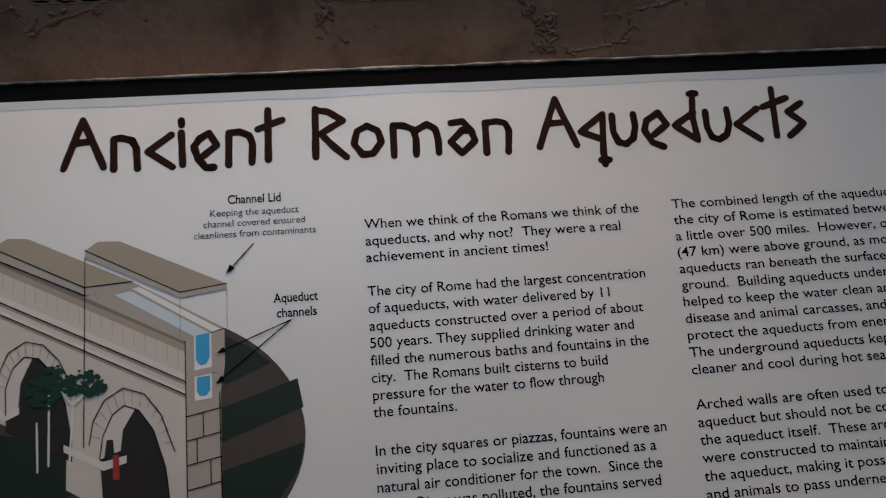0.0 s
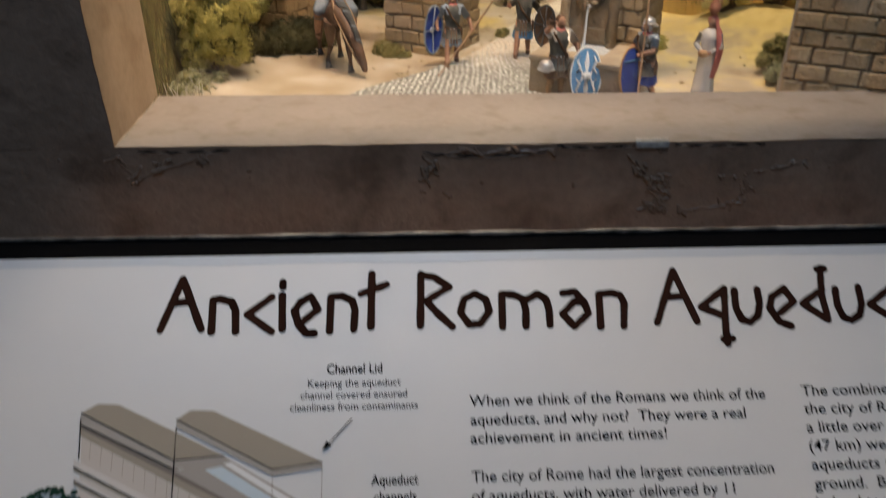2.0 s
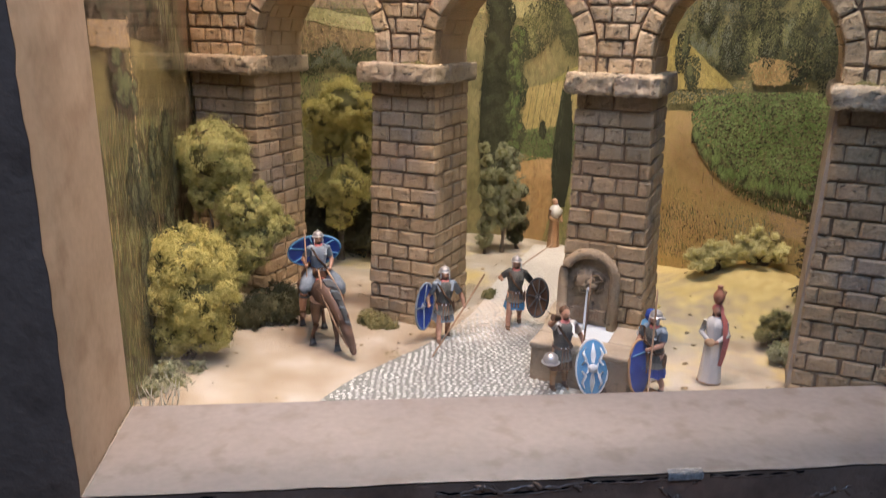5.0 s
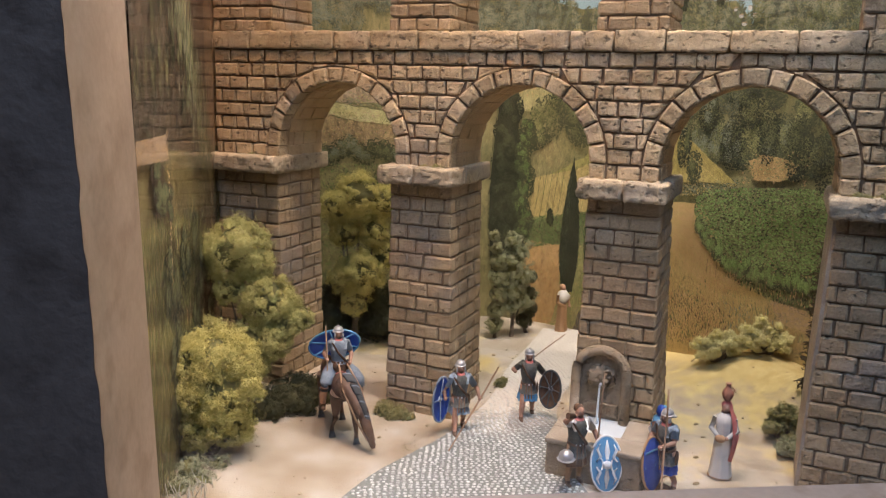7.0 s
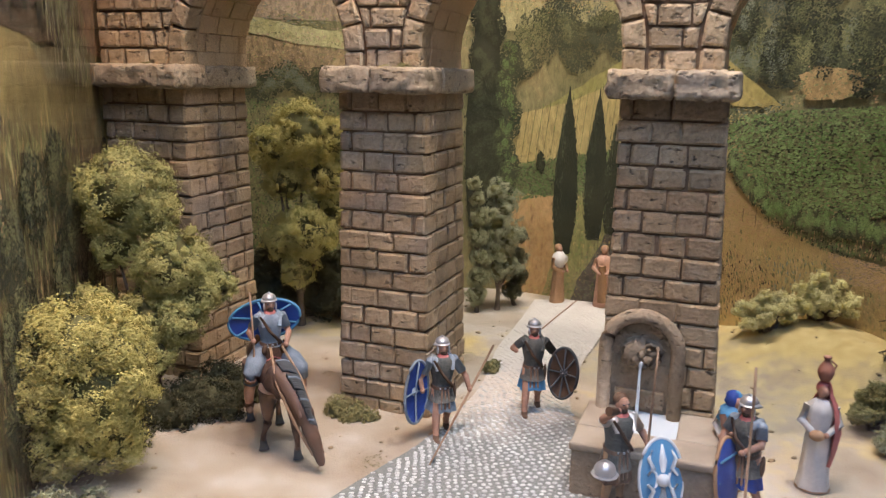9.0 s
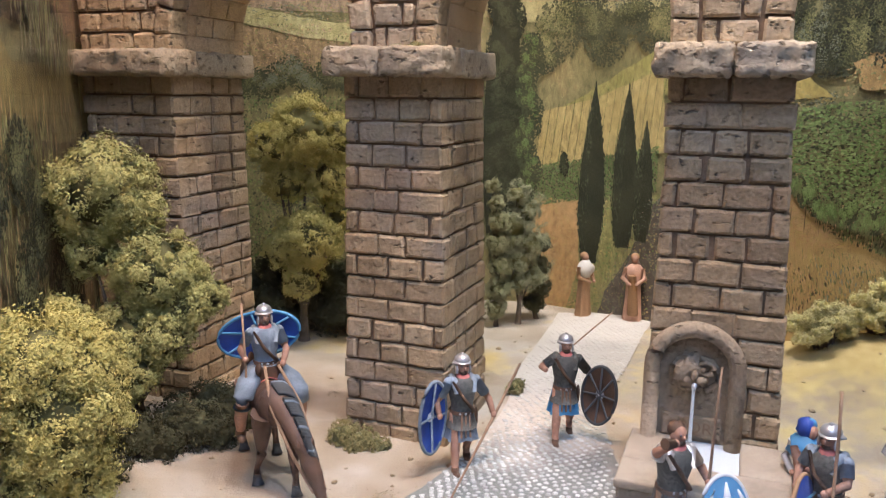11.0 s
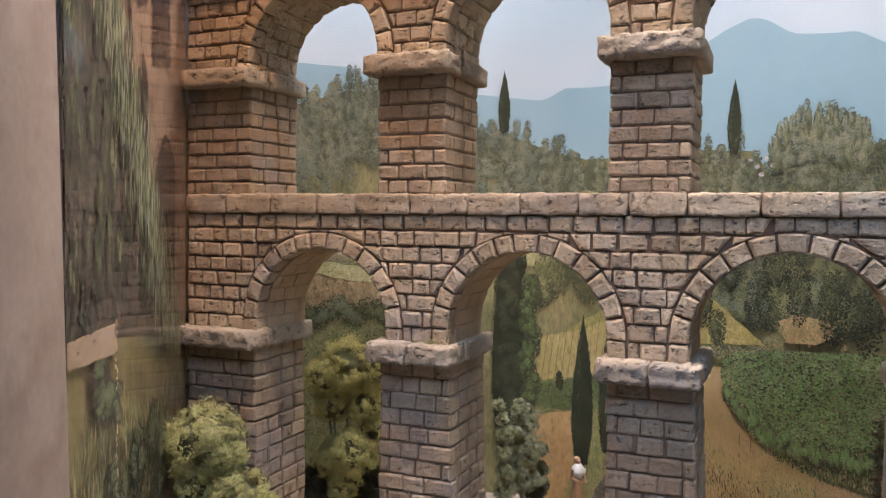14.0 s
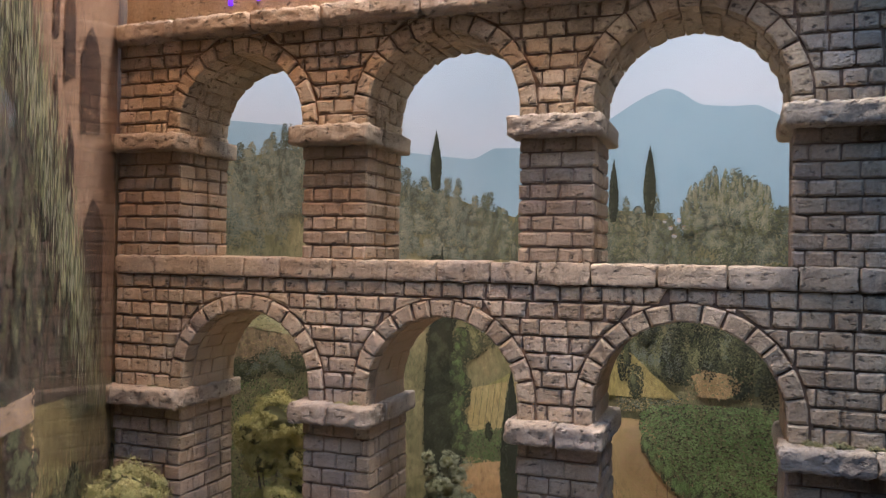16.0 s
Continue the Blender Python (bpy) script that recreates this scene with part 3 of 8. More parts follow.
b_a.inputs["Transmission Weight"].default_value, b_a.inputs["Roughness"].default_value, b_a.inputs["IOR"].default_value = 1.0, 0.0, 1.15
side_sheet = thing("window_2", box((-0.1868, 0.530, 1.10), (-0.1858, 0.780, 1.74)), m_gloss_sheet, "clear sheet added to give the end of the backdrop its gloss", "clear sheet", kind="structure")
side_sheet.visible_shadow = False

# ---- model landscape ----
AX = Vector((math.cos(radians(-30)), math.sin(radians(-30)), 0))     # along the aqueduct
FR = Vector((-0.5, -math.sqrt(3) / 2, 0))                            # out of its front
FACE = -0.5855                                                        # FR . p on the caps' front


def aq(s, d, z):
    """A point of the aqueduct: s along it, d behind the front of the caps, z up."""
    p = AX * s + FR * (FACE - d)
    return Vector((p.x, p.y, z))


AQ = Matrix((( AX.x, -FR.x, 0, FR.x * FACE), (AX.y, -FR.y, 0, FR.y * FACE), (0, 0, 1, 0), (0, 0, 0, 1)))

BACK = [(-0.190, 0.530), (-0.190, 0.66), (-0.190, 0.80), (-0.184, 0.87), (-0.160, 0.925), (-0.105, 0.953), (0.0, 0.965), (0.095, 0.962), (0.16, 0.928), (0.21, 0.880), (0.262, 0.82), (0.33, 0.735), (0.40, 0.645), (0.47, 0.53)]


def spline(points, per=10):
    out = []
    n = len(points)
    for i in range(n - 1):
        p0, p1, p2, p3 = (Vector(points[max(0, min(n - 1, i + k))]) for k in (-1, 0, 1, 2))
        for k in range(per):
            f = k / per
            out.append(0.5 * ((2 * p1) + (p2 - p0) * f + (2 * p0 - 5 * p1 + 4 * p2 - p3) * f * f + (3 * p1 - p0 - 3 * p2 + p3) * f ** 3))
    out.append(Vector(points[-1]))
    return out


CURVE = spline(BACK)
ARC = [0.0]
for a, b in zip(CURVE, CURVE[1:]):
    ARC.append(ARC[-1] + (b - a).length)


def mural(u, z, lift=0.0):
    """A point of the curved backdrop: u metres along it from its left end, z up, lift in front of it."""
    u = min(max(u, 0.0), ARC[-1])
    i = 0
    while i < len(ARC) - 2 and ARC[i + 1] < u:
        i += 1
    f = (u - ARC[i]) / (ARC[i + 1] - ARC[i])
    p, d = CURVE[i].lerp(CURVE[i + 1], f), (CURVE[i + 1] - CURVE[i]).normalized()
    return Vector((p.x + d.y * lift, p.y - d.x * lift, z))


ROAD_L = spline([(-0.10, 0.525), (-0.065, 0.58), (-0.03, 0.62), (0.0045, 0.656), (0.045, 0.72), (0.072, 0.787), (0.10, 0.84), (0.138, 0.915)], 6)
ROAD_R = spline([(0.085, 0.525), (0.078, 0.58), (0.082, 0.63), (0.095, 0.69), (0.118, 0.74), (0.155, 0.80), (0.185, 0.85), (0.215, 0.895)], 6)


def ground_z(x, y):
    p = Vector((x, y, 0))
    z = GROUND_Z + 0.0016 * noise.noise(p * 14) + 0.0006 * noise.noise(p * 70)
    z += 0.030 * math.exp(-((x - 0.285) / 0.075) ** 2 - ((y - 0.735) / 0.055) ** 2)      # hillock beyond the aqueduct
    z += 0.024 * math.exp(-((x - 0.292) / 0.030) ** 2 - ((y - 0.672) / 0.030) ** 2)
    z += 0.010 * math.exp(-((x + 0.05) / 0.06) ** 2 - ((y - 0.93) / 0.04) ** 2)
    z += 0.006 * math.exp(-((x + 0.17) / 0.03) ** 2 - ((y - 0.60) / 0.08) ** 2)
    return z


bm = bmesh.new()
rows = []
for j in range(101):
    y = 0.5285 + (1.045 - 0.5285) * j / 100
    rows.append([(x, y, ground_z(x, y)) for x in [-0.2 + 0.69 * i / 130 for i in range(131)]])
add_sheet(bm, rows)
add_sheet(bm, [[(-0.2, 0.5285, 1.09), (0.49, 0.5285, 1.09)], [(-0.2, 0.5285, ground_z(-0.2, 0.5285)), (0.49, 0.5285, ground_z(0.49, 0.5285))]])
thing("ground", bm, M["sand"], "pale sandy ground of the model landscape with yellow scatter and painted warm light", "ground", kind="structure", smooth=True)

road_rows = [[a.lerp(b, k / 14) for k in range(15)] for a, b in zip(ROAD_L, ROAD_R)]
bm = bmesh.new()
add_sheet(bm, [[(p.x, p.y, ground_z(p.x, p.y) + 0.0012 + 0.0006 * math.sin(math.pi * k / 14)) for k, p in enumerate(r)] for r in road_rows])
road_bed = dust_lit("road_mortar")
road = thing("road", bm, road_bed, "narrow cobbled road of grey stones running under the aqueduct", "road", kind="structure")
bm = bmesh.new()
rng = random.Random(12)
length = len(ROAD_L) - 1
step = 0.0036
dist = 0.0
seg_len = [(0.5 * (ROAD_L[i] + ROAD_R[i]) - 0.5 * (ROAD_L[i + 1] + ROAD_R[i + 1])).length for i in range(length)]
total, row = sum(seg_len), 0
while dist < total - 0.002:
    acc, i = 0.0, 0
    while i < length - 1 and acc + seg_len[i] < dist:
        acc += seg_len[i]
        i += 1
    f = (dist - acc) / seg_len[i]
    a, b = ROAD_L[i].lerp(ROAD_L[i + 1], f), ROAD_R[i].lerp(ROAD_R[i + 1], f)
    w = (b - a).length
    n = int(w / 0.0041)
    for k in range(n):
        g = (k + 0.5 + 0.5 * (row % 2) + rng.uniform(-0.14, 0.14)) / n
        if g > 1 or (g < 0.06 and rng.random() < 0.5) or (g > 0.95 and rng.random() < 0.4):
            continue
        p = a.lerp(b, g) + Vector((rng.uniform(-0.0004, 0.0004), rng.uniform(-0.0004, 0.0004)))
        z = ground_z(p.x, p.y) + 0.0012 + 0.0006 * math.sin(math.pi * g)
        rx, ry, turn = rng.uniform(0.0013, 0.0018), rng.uniform(0.0011, 0.0015), rng.uniform(-0.5, 0.5)
        ring = []
        for q in range(6):
            an = turn + math.pi * q / 3
            ring.append((p.x + rx * math.cos(an), p.y + ry * math.sin(an)))
        lowv = [bm.verts.new((x, y, z - 0.0003)) for x, y in ring]
        topv = [bm.verts.new((p.x + (x - p.x) * 0.72, p.y + (y - p.y) * 0.72, z + 0.0005 - 0.0003 * min(1.0, 1.6 * dist / total))) for x, y in ring]
        for q in range(6):
            bm.faces.new((lowv[q], lowv[(q + 1) % 6], topv[(q + 1) % 6], topv[q]))
        dusty_lit = rng.random() < (dist / total - 0.32) * 3.0
        for f in [bm.faces.new(topv)] + [e for v in topv for e in v.link_faces]:
            f.material_index = 1 if dusty_lit else 0
    dist += step
    row += 1
part("cobbles", bm, [M["cobble"], M["cobble_dust_lit"]], road, kind="stuff")

# ---- aqueduct ----
FACE_D, BACK_LOW, BACK_UP = 0.0045, 0.0700, 0.0640
CAP_Z0, CAP_Z1, SPRING, BAND_Z0, BAND_Z1 = 1.2955, 1.3090, 1.3105, 1.3940, 1.4075
UCAP_Z0, UCAP_Z1, USPRING, CORN_Z0, CORN_Z1 = 1.4855, 1.4985, 1.4995, 1.5690, 1.5825
COURSE, JOINT = 0.0113, 0.0010
END = 0.030
PIERS = [(-0.5560, -0.4935), (-0.3905, -0.3395), (-0.2370, -0.1870), (-0.0805, END)]
UPIERS = [(-0.5560, -0.4970), (-0.3935, -0.3440), (-0.2385, -0.1905), (-0.0800, END)]
LOW_ARCH = [(-0.4390, 0.0530, 1.3170), (-0.2890, 0.0520, 1.3190), (-0.1355, 0.0545, 1.3195)]
UP_ARCH = [(-0.4465, 0.0520, 1.5030), (-0.2912, 0.0530, 1.5055), (-0.1360, 0.0555, 1.5040)]
RING = 0.0108
aqueduct = holder("aqueduct", aq(-0.28, 0.03, GROUND_Z), "model of a two-storey Roman aqueduct in rough tan stone blocks", "aqueduct")

piece_cache = {}
piece_rng = random.Random(21)


def quad_mesh(corners, depth, seed, bev=0.0012, amp=0.0007, rim_in=0.0009, ragged=0.0006, wedge=None):
    """A hewn stone: its face is the quad (x, z) in the plane y = 0, uneven, chipped and rounded at the edges; it goes back by
    depth. wedge (cx, cz, r0, r1, t0, t1) bends the face into a stone of an arch ring."""
    bm = bmesh.new()
    a, b, c, d = (Vector(q) for q in corners)        # bottom left, bottom right, top right, top left
    w, h = max((b - a).length, 1e-4), max((d - a).length, 1e-4)
    us = [0, min(0.3, bev / w), 0.5, 1 - min(0.3, bev / w), 1]
    vs = [0, min(0.3, bev / h), 1 - min(0.3, bev / h), 1]
    r = random.Random(int(seed * 17))
    chip = {k: r.uniform(0.4, 1.0) * 0.0016 if r.random() < 0.35 else 0.0 for k in ((0, 0), (4, 0), (0, 3), (4, 3))}
    grid = []
    for j, v in enumerate(vs):
        row = []
        for i, u in enumerate(us):
            if wedge:
                cx, cz, r0, r1, t0, t1 = wedge
                ra, an = r0 + (r1 - r0) * v, t0 + (t1 - t0) * u
                p = Vector((cx + ra * math.cos(an), cz + ra * math.sin(an)))
            else:
                p = a.lerp(b, u).lerp(d.lerp(c, u), v)
            rim = i in (0, 4) or j in (0, 3)
            q = Vector((p.x * 210 + seed * 7.3, seed * 3.1, p.y * 210))
            y = (rim_in if rim else 0.0) + amp * noise.noise(q)
            cut = 0.0 if wedge else chip.get((i, j), 0.0) * min(1.0, ragged / 0.0006)
            x = p.x + ragged * noise.noise(q + Vector((31, 0, 0))) + (cut if i == 0 else -cut)
            z = p.y + ragged * noise.noise(q + Vector((0, 17, 0))) + (0.6 * cut if j == 0 else -0.6 * cut)
            row.append(bm.verts.new((x, y + 0.4 * cut, z)))
        grid.append(row)
    for j in range(3):
        for i in range(4):
            bm.faces.new((grid[j][i], grid[j][i + 1], grid[j + 1][i + 1], grid[j + 1][i]))
    rim = grid[0] + [r[4] for r in grid[1:]] + grid[3][3::-1] + [grid[2][0], grid[1][0]]
    back = [bm.verts.new((v.co.x, depth, v.co.z)) for v in rim]
    n = len(rim)
    for i in range(n):
        bm.faces.new((rim[i], back[i], back[(i + 1) % n], rim[(i + 1) % n]))
    return bm


def stone_piece(name, parent, m, corners, depth, mat, share=True, wedge=None, **shape):
    """One stone as an object of its own; m carries (x, y back, z) into the world. Stones of a like size share their mesh."""
    cx = sum(q[0] for q in corners) / 4
    cz = sum(q[1] for q in corners) / 4
    local = [(x - cx, z - cz) for x, z in corners]
    key = (name, mat.name, round(depth, 3), tuple(round(v, 3 if share else 4) for q in local for v in q), piece_rng.randrange(5))
    if key not in piece_cache:
        bent = (wedge[0] - cx, wedge[1] - cz, *wedge[2:]) if wedge else None
        piece_cache[key] = mesh_of(name, quad_mesh(local, depth, len(piece_cache) + 1.0, wedge=bent, **shape), mat)
    ob = adopt(new(name, piece_cache[key]), parent)
    ob.matrix_basis = m @ Matrix.Translation((cx, 0, cz))
    return ob


def face_front(d=FACE_D):
    return AQ @ Matrix.Translation((0, d, 0))


def face_right(s, d0):
    """The right-hand side of a pier: x runs back from d0."""
    return AQ @ Matrix.Translation((s, d0, 0)) @ Matrix(((0, -1, 0, 0), (1, 0, 0, 0), (0, 0, 1, 0), (0, 0, 0, 1)))


def split_run(a, b, size, shift, rng):
    """Cuts the run a..b into stones of about that size, staggered by shift (0..1)."""
    cuts = [a]
    x = a + size * (0.45 + 0.55 * shift) * rng.uniform(0.9, 1.1)
    while x < b - 0.35 * size:
        cuts.append(x)
        x += size * rng.uniform(0.78, 1.24)
    cuts.append(b)
    return list(zip(cuts, cuts[1:]))


def pier(name, s_bottom, s_top, z0, z1, d_back, label, front=True, right=True, size=0.0168, course=COURSE):
    """A pier with a core of mortar and a coat of stones; s_bottom and s_top are its left and right ends at foot and head."""
    rng = random.Random(int(abs(s_top[0]) * 1000) + int(z0 * 100))
    inset = 0.0021
    bm = bmesh.new()
    for s, z in ((s_bottom, z0), (s_top, z1)):
        for q in ((s[0] + inset, FACE_D + inset), (s[1] - inset, FACE_D + inset), (s[1] - inset, d_back), (s[0] + inset, d_back)):
            bm.verts.new(aq(*q, z))
    bm.verts.ensure_lookup_table()
    v = bm.verts
    for q in ((0, 1, 5, 4), (1, 2, 6, 5), (2, 3, 7, 6), (3, 0, 4, 7), (4, 5, 6, 7)):
        bm.faces.new([v[i] for i in q])
    core = part(name, bm, M["mortar"], aqueduct, label)
    n = max(1, round((z1 - z0) / course))
    h = (z1 - z0) / n
    for i in range(n):
        za, zb = z0 + i * h + JOINT / 2, z0 + (i + 1) * h - JOINT / 2
        f = (i + 0.5) / n
        sl, sr = (s_bottom[k] + (s_top[k] - s_bottom[k]) * f for k in (0, 1))
        corner = 0.0085 if i % 2 else 0.0170
        proud = rng.uniform(-0.0003, 0.0003)
        if front:
            runs = split_run(sl, sr, size, i % 2, rng)
            for k, (a, b) in enumerate(runs):
                last = k == len(runs) - 1
                stone_piece("stone_block", core, face_front(FACE_D + proud + rng.uniform(-0.0003, 0.0003)), [(a + JOINT / 2, za), (b - (0 if last else JOINT / 2), za), (b - (0 if last else JOINT / 2), zb), (a + JOINT / 2, zb)], corner if last else 0.006, M["stone_pier"])
        if right:
            for a, b in split_run(FACE_D + corner, d_back, 0.0165, (i + 1) % 2, rng):
                stone_piece("stone_block", core, face_right(sr + rng.uniform(-0.0003, 0.0003), 0), [(a + JOINT / 2, za), (b - JOINT / 2, za), (b - JOINT / 2, zb), (a + JOINT / 2, zb)], 0.006, M["stone_pier"])
    return core


def cap(name, s0, s1, z0, z1, d1, joints, seed, over=0.0058, out=0.0012):
    """A projecting impost of rounded stones: the front in pieces cut at joints, and one stone along the side."""
    cuts = [s0 - over] + joints + [s1 + over]
    first = None
    for k, (a, b) in enumerate(zip(cuts, cuts[1:])):
        m = rough_slab((a + 0.0004, -out, z0), (b - 0.0004, 0.020, z1), 0.0021, 0.0024, 0.0015, seed + k, AQ)
        ob = part(name, m, M["stone_pale"], aqueduct, "pale projecting impost stone, worn and chipped", smooth=True)
        first = first or ob
    m = rough_slab((s1 - 0.020, 0.0205, z0), (s1 + over, d1 + 0.004, z1), 0.0018, 0.0036, 0.0012, seed + 7, AQ)
    part(name, m, M["stone_pale"], aqueduct, "pale projecting impost stone, worn and chipped", smooth=True)
    m = rough_slab((s0 - over, 0.0205, z0), (s0 + 0.010, d1 + 0.004, z1), 0.0042, 0.0060, 0.0011, seed + 8, AQ)
    part(name, m, M["stone_pale"], aqueduct, "pale projecting impost stone, worn and chipped", smooth=True)


def arcade(name, arches, piers, z0, z1, d_back, label):
    """The wall over the imposts with its arches: core, ring stones, coursed stones between, and stones in the vaults."""
    rng = random.Random(int(z0 * 1000))
    inset, gap = 0.0023, 0.0014
    left, right = piers[0][0], piers[-1][1]
    # outline of the underside from left to right
    under = [(left, z0)]
    for c, r, zc in arches:
        under += [(c - r - 0.0012, z0)]
        under += [(c - (r + 0.0012) * math.cos(math.pi * k / 48), zc + (r + 0.0012) * math.sin(math.pi * k / 48)) for k in range(49)]
        under += [(c + r + 0.0012, z0)]
    under += [(right, z0)]
    bm = bmesh.new()
    lowf = [bm.verts.new(aq(s, FACE_D + inset, z)) for s, z in under]
    topf = [bm.verts.new(aq(s, FACE_D + inset, z1)) for s, z in under]
    lowb = [bm.verts.new(aq(s, d_back, z)) for s, z in under]
    topb = [bm.verts.new(aq(s, d_back, z1)) for s, z in under]
    for i in range(len(under) - 1):
        if (Vector(under[i]) - Vector(under[i + 1])).length < 1e-6:
            continue
        if abs(under[i + 1][0] - under[i][0]) > 1e-6:
            bm.faces.new((lowf[i], lowf[i + 1], topf[i + 1], topf[i]))
            bm.faces.new((lowb[i + 1], lowb[i], topb[i], topb[i + 1]))
            bm.faces.new((topf[i], topf[i + 1], topb[i + 1], topb[i]))
        bm.faces.new((lowf[i + 1], lowf[i], lowb[i], lowb[i + 1]))
    smooth_face = dict(amp=0.0005, rim_in=0.00035, ragged=0.00015, bev=0.0007) if z0 < 1.4 else dict(amp=0.0016, rim_in=0.0005, ragged=0.0005, bev=0.0014)
    lining = M["stone_vault"] if z0 < 1.4 else M["stone_band"]
    core = part(name, bm, M["mortar"], aqueduct, label)
    for c, r, zc in arches:
        ring = part("arch", rough_slab((c - 0.004, 0.03, zc + r + 0.0015), (c + 0.004, 0.04, zc + r + 0.0035), 0.0005, 0.004, 0.0, 1, AQ), M["mortar"], aqueduct, "round arch of wedge-shaped stones")
        n = 13
        stilt = zc - z0
        for sgn in (-1, 1):
            x0, x1 = sorted((c + sgn * r, c + sgn * (r + RING)))
            stone_piece("arch_stone", ring, face_front(FACE_D - 0.0012), [(x0, z0 + 0.0004), (x1, z0 + 0.0004), (x1, zc - 0.0003), (x0, zc - 0.0003)], 0.014, M["stone"], False)
        cuts = [math.pi * (k + (rng.uniform(-0.10, 0.10) if 0 < k < n else 0)) / n for k in range(n + 1)]
        for a, b in zip(cuts, cuts[1:]):
            g = gap / 2 / r
            pts = [(r, b - g), (r, a + g), (r + RING, a + g), (r + RING, b - g)]
            q = [(c + ra * math.cos(t), zc + ra * math.sin(t)) for ra, t in pts]
            stone_piece("arch_stone", ring, face_front(FACE_D - 0.0012 + rng.uniform(-0.0004, 0.0004)), q, 0.014, M["stone"], False, wedge=(c, zc, r, r + RING, b - g, a + g))
        # stones lining the upright feet of the vault, and the vault
        m = 15
        for sgn in (-1, 1):
            centre = aq(c + sgn * (r - 0.0009), 0, (z0 + zc) / 2)
            xa, ya, za = Vector((0, 0, sgn)), AX * sgn, -FR
            mat = Matrix(((xa.x, ya.x, za.x, centre.x), (xa.y, ya.y, za.y, centre.y), (xa.z, ya.z, za.z, centre.z), (0, 0, 0, 1)))
            half = (zc - z0) / 2
            for a, b in split_run(FACE_D + 0.0120, d_back, 0.017, 1, rng):
                stone_piece("vault_stone", ring, mat, [(-half, a + 0.0001), (half, a + 0.0001), (half, b - 0.0001), (-half, b - 0.0001)], 0.003, lining, False, **smooth_face)
        for k in range(m):
            t0, t1 = math.pi * k / m, math.pi * (k + 1) / m
            tm = (t0 + t1) / 2
            width = 2 * r * math.sin((t1 - t0) / 2)
            centre = aq(c + (r - 0.0009) * math.cos(tm), 0, zc + (r - 0.0009) * math.sin(tm))
            xa = -AX * math.sin(tm) + Vector((0, 0, math.cos(tm)))
            ya = AX * math.cos(tm) + Vector((0, 0, math.sin(tm)))
            za = -FR
            mat = Matrix(((xa.x, ya.x, za.x, centre.x), (xa.y, ya.y, za.y, centre.y), (xa.z, ya.z, za.z, centre.z), (0, 0, 0, 1)))
            for a, b in split_run(FACE_D + 0.0120, d_back, 0.017, k % 2, rng):
                stone_piece("vault_stone", ring, mat, [(-width / 2 + 0.0002, a + 0.0002), (width / 2 - 0.0002, a + 0.0002), (width / 2 - 0.0002, b - 0.0002), (-width / 2 + 0.0002, b - 0.0002)], 0.003, lining, **smooth_face)
    n = max(1, round((z1 - z0) / 0.0108))
    h = (z1 - z0) / n

    def free(z):
        """Stretches of the wall at height z that lie outside the rings."""
        runs, at = [], left
        for c, r, zc in arches:
            R = r + RING + 0.0011
            if z <= zc:
                half = R
            elif z < zc + R:
                half = math.sqrt(R * R - (z - zc) ** 2)
            else:
                half = 0.0
            runs.append((at, c - half))
            at = c + half
        runs.append((at, right))
        return runs

    def over_ring(s, z):
        """The height at s from which the wall shows, at least z."""
        for c, r, zc in arches:
            R = r + RING + 0.0011
            if abs(s - c) < R:
                z = max(z, zc + math.sqrt(R * R - (s - c) ** 2))
        return z

    for i in range(n):
        za, zb = z0 + i * h + gap / 2, z0 + (i + 1) * h - gap / 2
        lo, hi = free(za), free(zb)
        if all(abs(lo[k][1] - lo[k + 1][0]) < 1e-6 for k in range(len(lo) - 1)):
            lo = hi = [(left, right)]
        for (a0, b0), (a1, b1) in zip(lo, hi):
            if b1 - a1 < 0.004:
                continue
            for a, b in split_run(a1, b1, 0.0150, i % 2, rng):
                la, lb = max(a, a0), min(b, b0)
                if lb - la > 0.004:
                    quad = [(la + gap / 2, za), (lb - gap / 2, za), (b - gap / 2, zb), (a + gap / 2, zb)]
                else:
                    quad = [(a + gap / 2, over_ring(a, za)), (b - gap / 2, over_ring(b, za)), (b - gap / 2, zb), (a + gap / 2, zb)]
                    quad[:2] = [(q[0], min(q[1], zb - 0.0003)) for q in quad[:2]]
                    if zb - min(quad[0][1], quad[1][1]) < 0.0008:
                        continue
                stone_piece("stone_block", core, face_front(FACE_D + rng.uniform(-0.0004, 0.0004)), quad, 0.006, M["stone"], abs(la - a) + abs(lb - b) < 1e-6)
    return core


LOW_FOOT = [(-0.5560, -0.4905), (-0.3915, -0.3340), (-0.2380, -0.1790), (-0.0840, END)]
for k in range(4):
    pier("pier", LOW_FOOT[k], PIERS[k], GROUND_Z - 0.004, CAP_Z0 + 0.001, BACK_LOW, "tall square pier of coursed stone blocks", right=k < 3)
bm = bmesh.new()
for s_at, z in ((LOW_FOOT[3][0], GROUND_Z - 0.004), (PIERS[3][0], CAP_Z0 + 0.001)):
    for s, d in ((s_at - 0.0012, FACE_D + 0.0022), (s_at + 0.0014, FACE_D + 0.0022), (s_at + 0.0014, BACK_LOW), (s_at - 0.0012, BACK_LOW)):
        bm.verts.new(aq(s, d, z))
bm.verts.ensure_lookup_table()
for q in ((0, 1, 5, 4), (2, 3, 7, 6), (3, 0, 4, 7), (4, 5, 6, 7)):
    bm.faces.new([bm.verts[i] for i in q])
part("pier_side", bm, M["basin_top"], aqueduct, "plain plastered side of the last pier")
